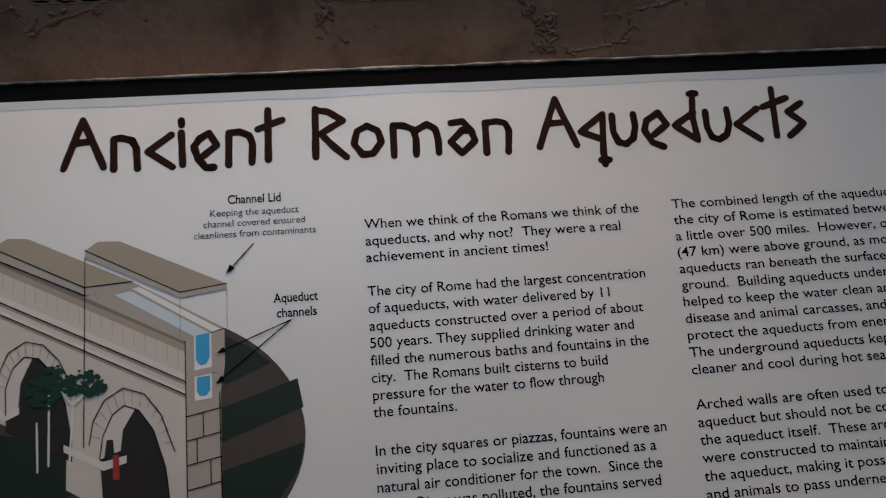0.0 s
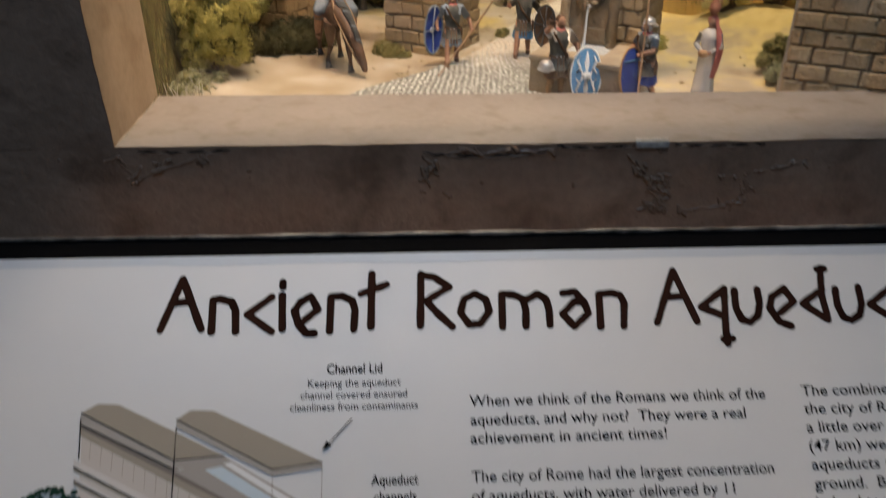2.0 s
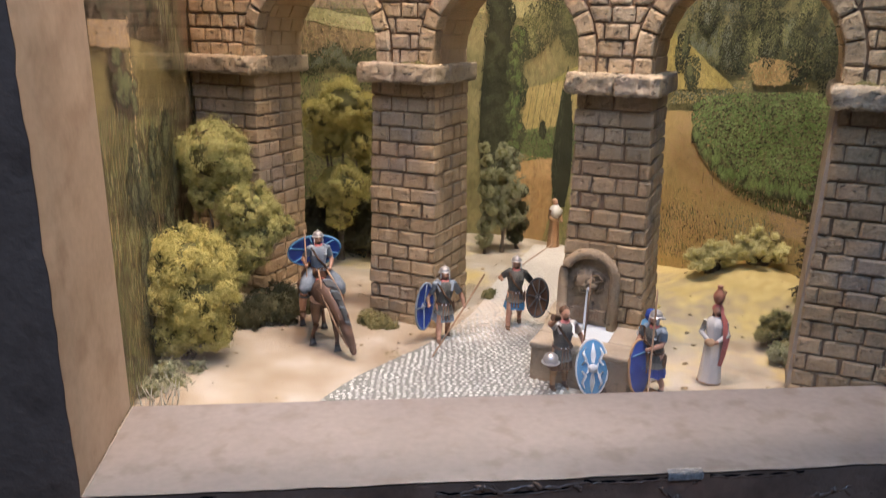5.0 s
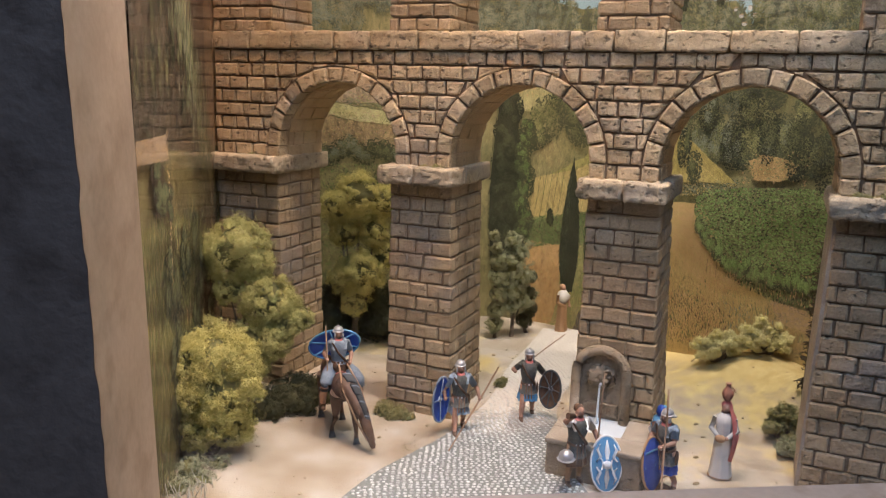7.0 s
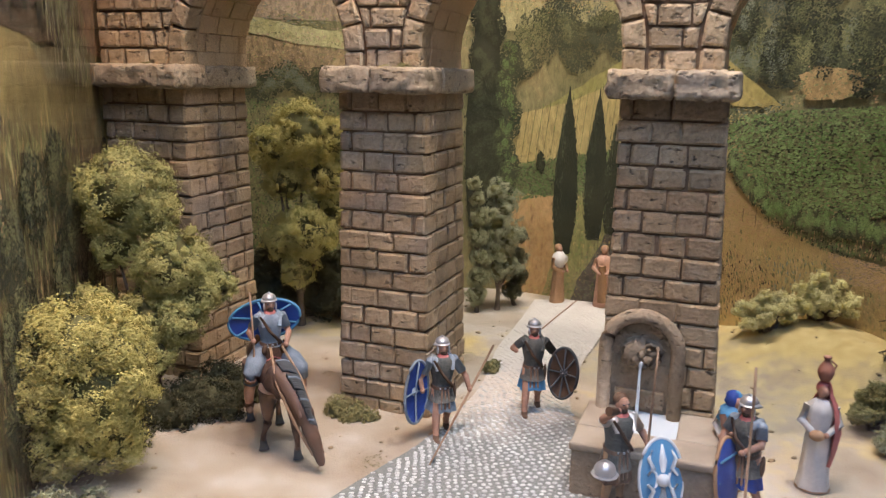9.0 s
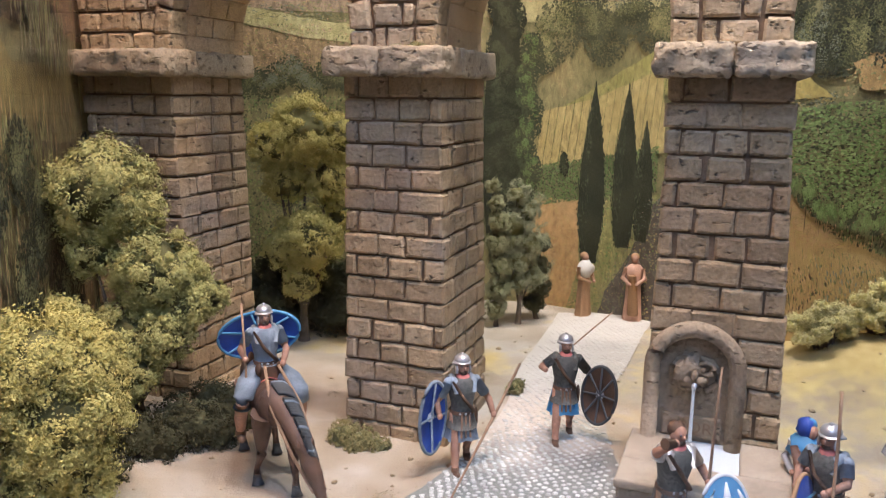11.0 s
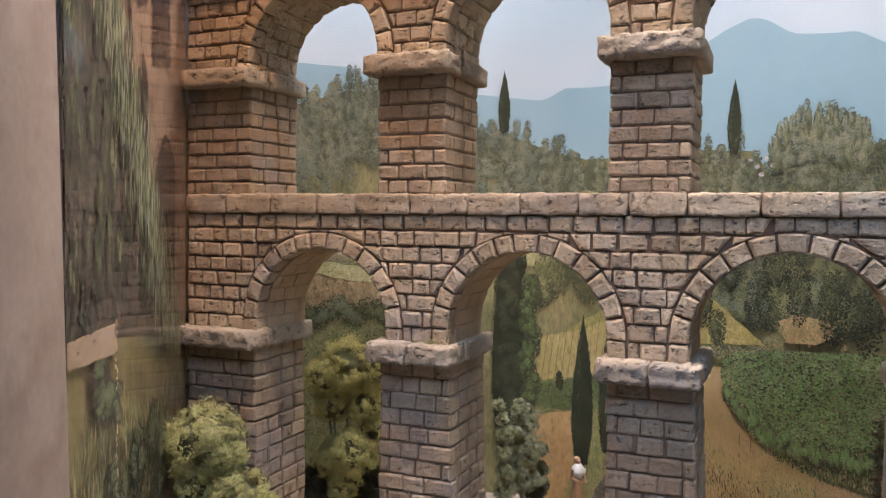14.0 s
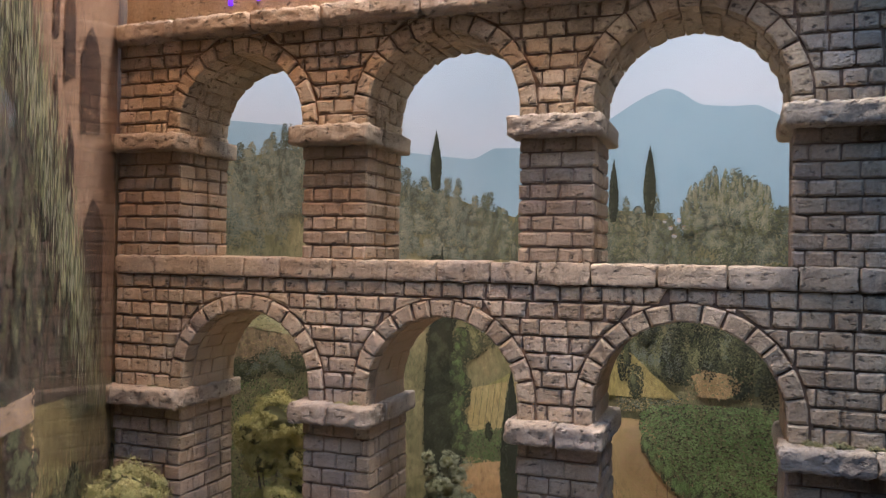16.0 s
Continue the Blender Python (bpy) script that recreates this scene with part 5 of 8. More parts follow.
for k in range(17):
    for j in range(34):
        f = j / 33
        u = 0.692 + 0.0068 * k + 0.006 * (f - 0.5)
        lo, hi = 1.228 + 0.17 * max(0, u - 0.69), 1.272 + 0.33 * max(0, u - 0.69)
        vine.dab(u, lo + (hi - lo) * f, 0.0009, 0.0013, 0.0030, vine.rng.choice((MID, GREEN, MID, DARK)))
vine.fill([(0.690, 1.228), (0.800, 1.250), (0.800, 1.215), (0.690, 1.195)], 1100, 0.0016, 0.0016, 0.0026, [GREEN, MID, GREEN, DARK])
painted_patch("painted_track", [(0.690, 1.205), (0.745, 1.203), (0.752, 1.150), (0.740, 1.10), (0.690, 1.10)], 0.0024, paint("paint_track", (0.56, 0.345, 0.130), (0.66, 0.44, 0.20), 40), "painted orange earth track")
vine.fill([(0.70, 1.200), (0.745, 1.200), (0.745, 1.10), (0.70, 1.10)], 160, 0.0030, 0.0010, 0.0028, [EARTH, EARTH, GOLD])
painted_patch("painted_verge", [(0.735, 1.200), (0.81, 1.215), (0.81, 1.10), (0.725, 1.10), (0.738, 1.15)], 0.0027, paint("paint_verge", (0.30, 0.30, 0.10), (0.42, 0.38, 0.15), 40), "painted green verge")
vine.fill([(0.735, 1.205), (0.81, 1.215), (0.80, 1.10), (0.735, 1.10)], 300, 0.0018, 0.0018, 0.0028, [GREEN, GOLD, LIGHT, LIGHT])
painted_patch("painted_road", [(0.752, 1.10), (0.762, 1.130), (0.782, 1.165), (0.798, 1.205), (0.808, 1.215), (0.812, 1.19), (0.812, 1.10)], 0.0029, paint("paint_road", (0.10, 0.085, 0.065), (0.17, 0.145, 0.115), 60), "painted dark cobbled road")
for k in range(900):
    f = vine.rng.random()
    w = 0.024 - 0.014 * f
    c = 0.770 + 0.034 * f
    vine.dab(c + w * vine.rng.uniform(-1, 1), 1.106 + 0.105 * f, 0.0010, 0.0007, 0.0033, vine.rng.choice((BARK, FAR, PALE, FAR)))
vine.build("painted_vine_rows", "painted vine rows, meadow and dark path")

cyp = Dabs(10)
cyp.spire(0.668, 1.150, 1.420, 0.0215, 0.0032, (CYP, CYP, DARK), 500)
for u, z0, z1, w in ((0.746, 1.152, 1.298, 0.0138), (0.774, 1.168, 1.296, 0.0128), (0.790, 1.175, 1.268, 0.0095)):
    cyp.spire(u, z0, z1, w, 0.0034, (CYP, CYP, DARK), 420)
for k in range(18):
    f = k / 17
    cyp.tree(0.668 + 0.006 * math.sin(k * 2.1) + 0.006 * (1 - f), 1.195 + 0.20 * f, 0.018 * (1 - 0.5 * f), 0.016, 0.0034, (CYP, CYP, DARK), 110, 0.0015)
for k in range(10):
    f = k / 9
    cyp.tree(0.690 + 0.004 * math.sin(k * 1.7), 1.215 + 0.11 * f, 0.010, 0.012, 0.0040, (DARK, DARK, GREEN), 70, 0.0013)
cyp.tree(0.722, 1.232, 0.004, 0.010, 0.0034, (CYP, DARK, DARK), 50, 0.0012)
cyp.build("painted_cypress_group", "painted dark cypress trees beside the path")

# right side: wooded slope, crop field with shaded stems, sandy track, dry grass
right = Dabs(14)
painted_patch("painted_slope", [(0.835, 1.336), (0.872, 1.327), (0.895, 1.309), (0.922, 1.289), (0.88, 1.286), (0.835, 1.282)], 0.0041, paint("paint_slope", (0.36, 0.30, 0.085), (0.50, 0.40, 0.135), 40), "painted green slope")
painted_patch("painted_dry_ground", [(0.835, 1.262), (0.890, 1.266), (0.93, 1.20), (1.02, 1.17), (1.06, 1.16), (1.06, 1.095), (0.835, 1.095)], 0.0024, paint("paint_dry_ground", (0.43, 0.315, 0.12), (0.58, 0.42, 0.175), 30, stain=(0.34, 0.30, 0.12), flecks=0.2, upright=0.35), "painted dry grass and bare earth")
for k in range(44):
    u = 0.875 + 0.0042 * k
    right.tree(u, 1.335 + right.rng.uniform(-0.024, 0.055) - 0.018 * max(0, 1 - (u - 0.875) / 0.03), 0.011, 0.019, 0.0028, right.rng.choice(((DARK, MID, LIGHT), (DARK, DARK, MID), (DARK, MID, FAR))), 85, 0.0014)
painted_patch("painted_clearing", [(0.932, 1.311), (0.945, 1.317), (0.970, 1.313), (0.976, 1.303), (0.962, 1.294), (0.938, 1.293)], 0.0038, paint("paint_clearing", (0.38, 0.26, 0.10), (0.52, 0.36, 0.15), 50), "painted tan clearing")
right.fill([(0.930, 1.318), (0.985, 1.322), (0.990, 1.288), (0.925, 1.288)], 60, 0.0017, 0.0017, 0.0040, [EARTH, MID, LIGHT, MID])
right.fill([(0.860, 1.288), (0.925, 1.292), (0.920, 1.278), (0.860, 1.270)], 300, 0.0017, 0.0013, 0.0036, [MID, DARK, FAR, GOLD])
FIELD = [(0.884, 1.270), (0.895, 1.280), (0.937, 1.286), (1.010, 1.292), (1.06, 1.290), (1.06, 1.215), (1.018, 1.222), (0.99, 1.214), (0.95, 1.214), (0.920, 1.222), (0.896, 1.240), (0.885, 1.255)]
right.fill([(0.886, 1.262), (0.900, 1.242), (0.925, 1.222), (1.06, 1.225), (1.06, 1.178), (0.995, 1.186), (0.968, 1.184), (0.924, 1.200), (0.893, 1.230)], 1100, 0.0010, 0.0028, 0.0036, [DARK, GREEN, CYP, MID, EARTH, MID])
for k in range(34):
    right.dab(0.897 + 0.0048 * k, 1.207 - 0.0006 * k, 0.0005, 0.016, 0.0040, BARK if k % 2 else EARTH)
right.fill(FIELD, 900, 0.0024, 0.0020, 0.0042, [DARK, MID])
right.fill(FIELD, 1100, 0.0026, 0.0019, 0.0046, [GREEN, GREEN, CROP, MID, DARK])
right.fill(FIELD, 420, 0.0023, 0.0015, 0.0050, [CROP, CROP, GREEN])
for k in range(46):
    f = k / 45
    right.tree(0.889 + 0.13 * f, float(np.interp(f, (0, 0.12, 0.3, 0.6, 1), (1.246, 1.228, 1.214, 1.206, 1.208))) + right.rng.uniform(-0.005, 0.004), 0.0034, 0.0075, 0.0049, right.rng.choice(((DARK, MID, GREEN), (DARK, GREEN, CROP), (MID, GREEN, CROP))), 26, 0.0013)
right.fill([(0.866, 1.262), (0.884, 1.264), (0.886, 1.240), (0.910, 1.208), (0.94, 1.190), (0.90, 1.186), (0.864, 1.215)], 420, 0.0024, 0.0014, 0.0034, [EARTH, GOLD, EARTH])
for k in range(12):
    right.dab(0.889 + 0.0042 * k, 1.237 - 0.0038 * k, 0.006, 0.0008, 0.0040, BARK)
right.fill([(0.86, 1.205), (0.92, 1.190), (1.01, 1.172), (1.01, 1.110), (0.86, 1.110)], 420, 0.0010, 0.0036, 0.0038, [EARTH, GOLD, EARTH, LIGHT, GOLD, MID], 0.2)
right.fill([(0.864, 1.178), (0.905, 1.174), (0.935, 1.160), (0.93, 1.125), (0.864, 1.125)], 300, 0.0009, 0.0034, 0.0041, [BARK, EARTH, MID, EARTH], 0.15)
right.fill([(0.92, 1.180), (0.985, 1.176), (0.985, 1.140), (0.93, 1.150)], 70, 0.0011, 0.0034, 0.0042, [MID, FAR, GOLD], 0.2)
right.fill([(0.965, 1.186), (1.03, 1.180), (1.03, 1.160), (0.975, 1.166)], 260, 0.0020, 0.0012, 0.0042, [EARTH, PALE, EARTH])
for u, z, w, h in ((0.868, 1.318, 0.007, 0.020), (0.880, 1.300, 0.008, 0.016), (0.915, 1.325, 0.012, 0.026), (0.948, 1.335, 0.010, 0.028), (0.975, 1.325, 0.012, 0.030), (1.000, 1.318, 0.012, 0.030), (0.890, 1.352, 0.010, 0.018), (0.930, 1.358, 0.012, 0.020)):
    right.tree(u, z, w, h, 0.0044, right.rng.choice(((CYP, DARK, MID), (DARK, DARK, MID), (CYP, DARK, FAR))), 90, 0.0014)
for k in range(40):
    right.dab(0.846 + 0.0016 * k, 1.330 - 0.0011 * k, 0.0030, 0.0009, 0.0046, right.rng.choice((GOLD, LIGHT)))
right.build("painted_crop_field", "painted green crop field with sandy track and dry grass")

# left end: tall trees, a pale lane, and the aqueduct painted in steep perspective
left = Dabs(17)
painted_patch("painted_wood", [(0.001, 1.74), (0.060, 1.74), (0.094, 1.546), (0.155, 1.46), (0.215, 1.36), (0.235, 1.31), (0.08, 1.325), (0.001, 1.33)], 0.0016, paint("paint_wood", (0.060, 0.046, 0.026), (0.125, 0.095, 0.050), 60, flecks=0.8, upright=0.12), "painted dark wood")
painted_patch("painted_grass", [(0.002, 1.325), (0.10, 1.345), (0.16, 1.30), (0.30, 1.30), (0.30, 1.094), (0.002, 1.094)], 0.0014, paint("paint_grass", (0.25, 0.195, 0.066), (0.37, 0.29, 0.10), 40, upright=0.3), "painted meadow")
painted_patch("painted_reeds", [(0.002, 1.262), (0.08, 1.270), (0.20, 1.262), (0.30, 1.255), (0.30, 1.094), (0.002, 1.094)], 0.0018, paint("paint_reeds", (0.15, 0.112, 0.042), (0.25, 0.188, 0.072), 30, flecks=0.75, upright=0.1), "painted brown reeds")
for k in range(1300):
    left.dab(left.rng.uniform(0.004, 0.29), left.rng.uniform(1.10, 1.285), 0.0008, 0.0140, 0.0034, left.rng.choice((BARK, MID, GOLD, BARK, MID, EARTH)))
STONE_PAINT = paint("paint_aqueduct", (0.33, 0.205, 0.115), (0.42, 0.275, 0.16), 60, flecks=0.25, upright=0.15)
painted_patch("painted_aqueduct", [(0.030, 1.74), (0.30, 1.74), (0.30, 1.31), (0.240, 1.315), (0.16, 1.37), (0.065, 1.50)], 0.0018, STONE_PAINT, "aqueduct painted in steep perspective")
ARCH_PAINT = paint("paint_arch_shade", (0.045, 0.026, 0.017), (0.080, 0.048, 0.030), 80)
for u0, u1, z0, z1 in ((0.164, 0.222, 1.318, 1.446), (0.158, 0.208, 1.486, 1.562), (0.155, 0.205, 1.59, 1.68), (0.124, 0.146, 1.385, 1.490), (0.122, 0.144, 1.512, 1.580), (0.121, 0.143, 1.60, 1.67), (0.101, 0.112, 1.46, 1.515), (0.100, 0.111, 1.53, 1.58)):
    c, h = (u0 + u1) / 2, (u1 - u0) / 2
    painted_patch("painted_arch", [(u0, z0), (u1, z0 + 0.006), (u1, z1 - 0.018), (c + 0.5 * h, z1 - 0.005), (c, z1), (c - 0.5 * h, z1 - 0.008), (u0, z1 - 0.026)], 0.0025, ARCH_PAINT)


def wood_edge(z):
    """Where the painted trees end and the painted aqueduct begins."""
    return 0.055 + 0.74 * (1.546 - z)


for k in range(30):
    z = 1.29 + 0.0132 * k
    for j in range(60):
        u = left.rng.uniform(wood_edge(z), 0.31)
        left.dab(u, z + left.rng.uniform(-0.001, 0.001) + 0.02 * (0.27 - u), 0.004, 0.0006, 0.0026, BARK if left.rng.random() < 0.35 else EARTH)
for k in range(3600):
    z = left.rng.uniform(1.33, 1.66)
    left.dab(left.rng.uniform(0.003, max(0.02, wood_edge(z) - 0.01)), z, 0.0045, 0.0065, 0.0024, left.rng.choice((CYP, BARK, BARK, DARK, BARK)))
for k in range(70):
    z = left.rng.uniform(1.35, 1.62)
    left.tree(left.rng.uniform(0.004, max(0.02, wood_edge(z) - 0.012)), z, 0.007, 0.018, 0.0032, left.rng.choice(((CYP, CYP, MID), (BARK, DARK, MID), (CYP, DARK, LIGHT))), 36, 0.0016)
for k in range(3800):
    z = 1.64 - 0.34 * left.rng.random()
    u = wood_edge(z) + left.rng.gauss(-0.022, 0.017)
    if 0.004 < u < 0.26:
        left.dab(u, z, 0.0009, 0.0120, 0.0042, left.rng.choice((LIGHT, MID, MID, HAZE, DARK, BARK)))
left.fill([(0.003, 1.334), (0.075, 1.334), (0.075, 1.318), (0.003, 1.322)], 260, 0.006, 0.0014, 0.0040, [PALE, EARTH, PALE])
for k in range(60):
    left.dab(0.074 + left.rng.uniform(-0.002, 0.002), 1.235 + 0.0017 * k, 0.0024, 0.0020, 0.0044, left.rng.choice((BARK, BARK, EARTH)))
for k in range(12):
    left.tree(left.rng.uniform(0.045, 0.08), 1.30 + left.rng.uniform(-0.02, 0.015), 0.014, 0.007, 0.0040, (BARK, DARK, MID), 40, 0.0018)
left.fill([(0.005, 1.29), (0.20, 1.27), (0.20, 1.10), (0.005, 1.10)], 900, 0.0012, 0.0075, 0.0036, [MID, DARK, BARK, LIGHT, MID])
for k in range(26):
    left.tree(left.rng.uniform(0.05, 0.30), left.rng.uniform(1.13, 1.26), 0.018, 0.022, 0.0040, (CYP, DARK, MID), 80, 0.0022)
left.build("painted_left_woods", "painted trees, lane and meadow at the end of the backdrop")

# ---- fountain on the third pier ----
# it stands against the pier's front; local axes are those of the aqueduct
fountain = holder("fountain", aq(-0.212, -0.02, GROUND_Z), "small stone wall fountain with arched niche, lion mask and square basin", "fountain")
BS0, BS1, BD0, BD1, BZ = -0.2415, -0.1770, -0.0500, 0.0030, 1.1385
part("basin", rough_slab((BS0, BD0, GROUND_Z - 0.003), (BS1, BD1, BZ - 0.003), 0.0012, 0.006, 0.0006, 3, AQ), M["fountain"], fountain, "square basin of brown stone", smooth=True)
bm = bmesh.new()
for lo, hi in (((BS0 - 0.001, BD0 - 0.001, BZ - 0.004), (BS1 + 0.001, BD0 + 0.021, BZ)), ((BS0 - 0.001, BD0 + 0.0211, BZ - 0.004), (BS0 + 0.017, BD1, BZ)), ((BS1 - 0.019, BD0 + 0.0211, BZ - 0.004), (BS1 + 0.001, BD1, BZ))):
    t = rough_slab(lo, hi, 0.0010, 0.006, 0.0004, 6, AQ)
    me = bpy.data.meshes.new("tmp")
    t.to_mesh(me)
    t.free()
    bm.from_mesh(me)
    bpy.data.meshes.remove(me)
part("basin_rim", bm, M["basin_top"], fountain, "pale worn rim of the basin", smooth=True)
bm = box((BS0 + 0.0165, BD0 + 0.0205, BZ - 0.0032), (BS1 - 0.0185, BD1, BZ - 0.0016))
bm.transform(AQ)
part("basin_water", bm, M["water"], fountain, "bright water in the basin")
# niche slab with a raised arched border
NC, NW, NZ0, NZC, ND = -0.2170, 0.0188, BZ - 0.002, 1.1715, -0.0030


def arch_outline(c, w, z0, zc, n=16):
    return [(c - w, z0)] + [(c - w * math.cos(math.pi * k / n), zc + w * math.sin(math.pi * k / n)) for k in range(n + 1)] + [(c + w, z0)]


bm = bmesh.new()
o = arch_outline(NC, NW - 0.002, NZ0, NZC)
f0 = [bm.verts.new(aq(s, ND + 0.0042, z)) for s, z in o]
f1 = [bm.verts.new(aq(s, FACE_D + 0.003, z)) for s, z in o]
bm.faces.new(f0[::-1])
for i in range(len(o) - 1):
    bm.faces.new((f0[i], f0[i + 1], f1[i + 1], f1[i]))
part("niche_slab", bm, M["fountain"], fountain, "carved back slab of the niche")
bm = bmesh.new()
add_tube(bm, [aq(s, ND + 0.0005, z) for s, z in arch_outline(NC, NW - 0.0010, NZ0, NZC, 20)], 0.0036, 10)
part("niche_border", bm, M["fountain"], fountain, "rounded stone border of the niche", smooth=True)
bm = bmesh.new()
add_tube(bm, [aq(s, ND + 0.0050, z) for s, z in arch_outline(NC, NW - 0.0065, NZ0 + 0.004, NZC - 0.001, 16)], 0.0009, 6)
for k in range(9):
    a = math.pi * (0.12 + 0.76 * k / 8)
    add_tube(bm, [aq(NC + r * math.cos(a), ND + 0.0052, NZC + 0.001 + r * math.sin(a)) for r in (0.0095, 0.0145)], [0.0009, 0.0017], 6)
part("niche_relief", bm, M["fountain"], fountain, "fluted shell relief", smooth=True)
bm = bmesh.new()
mz = NZC - 0.0025
add_ball(bm, aq(NC, ND + 0.0042, mz), (0.0100, 0.0040, 0.0088), u=16, v=12, rough=0.5, seed=2)
for q in (-1, 1):
    add_tube(bm, [aq(NC + q * (0.0048 + 0.0034 * math.cos(a)), ND + 0.0012, mz + 0.0030 + 0.0028 * math.sin(a)) for a in [0.8 * k for k in range(8)]], 0.0011, 6)
    add_ball(bm, aq(NC + q * 0.0036, ND + 0.0006, mz + 0.0024), 0.0013)
    add_ball(bm, aq(NC + q * 0.0032, ND + 0.0002, mz - 0.0024), (0.0028, 0.0020, 0.0020))
    add_tube(bm, [aq(NC + q * x, ND + 0.0030, mz + z) for x, z in ((0.0020, 0.0068), (0.0070, 0.0060), (0.0098, 0.0020), (0.0092, -0.0040), (0.0050, -0.0078))], 0.0014, 6)
add_ball(bm, aq(NC, ND - 0.0004, mz + 0.0002), (0.0017, 0.0020, 0.0026))
add_tube(bm, [aq(NC - 0.0030, ND + 0.0012, mz - 0.0066), aq(NC + 0.0030, ND + 0.0012, mz - 0.0066)], 0.0014, 6)
part("lion_mask", bm, M["fountain"], fountain, "worn lion head mask", smooth=True)
bm = bmesh.new()
add_tube(bm, [aq(NC + 0.0006, ND - 0.0012, mz - 0.0040), aq(NC + 0.0004, ND - 0.0042, mz - 0.0046)], 0.0011, 8)
part("spout", bm, M["steel"], fountain, "grey metal spout")
bm = bmesh.new()
add_tube(bm, [aq(NC + 0.0004, ND - 0.0042 - 0.0026 * math.sqrt(k / 10), mz - 0.0046 - (mz - 0.0046 - BZ + 0.002) * (k / 10)) for k in range(11)], [0.0007 + 0.0003 * (k / 10) for k in range(11)], 8)
part("water_jet", bm, M["water"], fountain, "thin stream of water")
plaque = part("plaque", rough_slab((NC - 0.0125, ND + 0.0020, NZ0 + 0.003), (NC + 0.0125, ND + 0.006, NZ0 + 0.0125), 0.0006, 0.004, 0.0002, 4, AQ), M["fountain"], fountain, "carved stone plaque")


def flat_text(body, width, size, m, mat, name, parent, shear=0.0, offset=0.0, extrude=0.0):
    """Built-in font, turned into a mesh; scaled across to the given width, m carries it into the world."""
    cu = bpy.data.curves.new(name, "FONT")
    cu.body, cu.size, cu.resolution_u, cu.shear, cu.offset, cu.extrude = body, size, 3, shear, offset, extrude
    ob = new(name, cu)
    TEXTS.append((ob, width, m, mat, parent))
    return ob


def build_texts():
    graph = bpy.context.evaluated_depsgraph_get()
    usual = []
    for ob, width, m, mat, parent in TEXTS:
        me = bpy.data.meshes.new_from_object(ob.evaluated_get(graph))
        name = ob.name.split(".")[0]
        xs = [v.co.x for v in me.vertices]
        if xs and ob.type == 'FONT':
            lo = min(xs)
            if width:
                k = width / (max(xs) - min(xs))
                if name == 'text_line':
                    usual.append(k)
            else:
                k = 1.09 * sum(usual) / len(usual)
            me.transform(Matrix.Diagonal((k, 1, 1, 1)) @ Matrix.Translation((-lo, 0, 0)))
        me.transform(m)
        me.materials.clear()
        me.materials.append(mat)
        cu = ob.data
        bpy.data.objects.remove(ob)
        bpy.data.curves.remove(cu)
        me.name = name
        adopt(new(name, me), parent)
    TEXTS.clear()


TEXTS = []
flat_text("SPQR", 0.0185, 0.0075, AQ @ Matrix.Translation((NC - 0.0092, ND + 0.0016, NZ0 + 0.0052)) @ pose(0, 0, 0, 90), M["mortar"], "carved_letters", plaque)

# ---- trees and bushes ----


def crown_mesh(name, lobes, flakes, size, mats, seed, lump=0.22, stretch=1.0):
    """Foliage like teased foam: each lobe (x, y, z, radius) is a cluster of tufts, and each tuft a coat of small
    flakes turned outwards over an inner body, mostly coloured dark for the shade between tufts. mats: leaf, inner."""
    r = random.Random(seed)
    verts, faces = [], []
    area = sum(q[3] ** 2 for q in lobes)
    for lx, ly, lz, lr in lobes:
        c = Vector((lx, ly, lz))
        tufts = []
        for _ in range(95):
            d = Vector((r.gauss(0, 1), r.gauss(0, 1), r.gauss(0, 1))).normalized()
            k = (0.84 + 1.3 * lump * noise.noise(d * 2.6 + c * 40)) * r.uniform(0.86, 1.08)
            tufts.append((Vector((d.x, d.y, d.z * stretch)) * lr * k, lr * r.uniform(0.08, 0.30)))
        for _ in range(int(1.5 * flakes * lr * lr / area)):
            o, tr = tufts[r.randrange(len(tufts))]
            d = Vector((r.gauss(0, 1), r.gauss(0, 1), r.gauss(0, 1))).normalized()
            if d.dot(o) < -0.3 * o.length:
                d = -d
            fuzz = r.random() ** 3 * 0.85
            p = c + o + Vector((d.x, d.y, d.z * (0.5 + 0.5 * stretch))) * tr * (0.80 + fuzz + 0.5 * noise.noise((c + o + d * tr) * 520))
            nrm = (d + 0.35 * o.normalized() + 0.6 * Vector((r.uniform(-1, 1), r.uniform(-1, 1), r.uniform(-1, 1)))).normalized()
            e1 = nrm.orthogonal().normalized()
            e2 = nrm.cross(e1)
            turn, s = r.uniform(0, 6.28), 0.72 * size * r.uniform(0.5, 1.3)
            u, v = (e1 * math.cos(turn) + e2 * math.sin(turn)) * s * 1.3, (e2 * math.cos(turn) - e1 * math.sin(turn)) * s * 0.7
            at = len(verts)
            verts += [p + u, p + v, p - u, p - v - nrm * s * 0.4]
            faces.append((at, at + 1, at + 2, at + 3))
    me = bpy.data.meshes.new(name)
    me.from_pydata(verts, [], faces)
    bm = bmesh.new()
    bm.from_mesh(me)
    bpy.data.meshes.remove(me)
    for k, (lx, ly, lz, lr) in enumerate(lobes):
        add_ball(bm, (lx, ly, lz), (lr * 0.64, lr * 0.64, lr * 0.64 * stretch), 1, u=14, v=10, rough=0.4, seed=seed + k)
    return bm


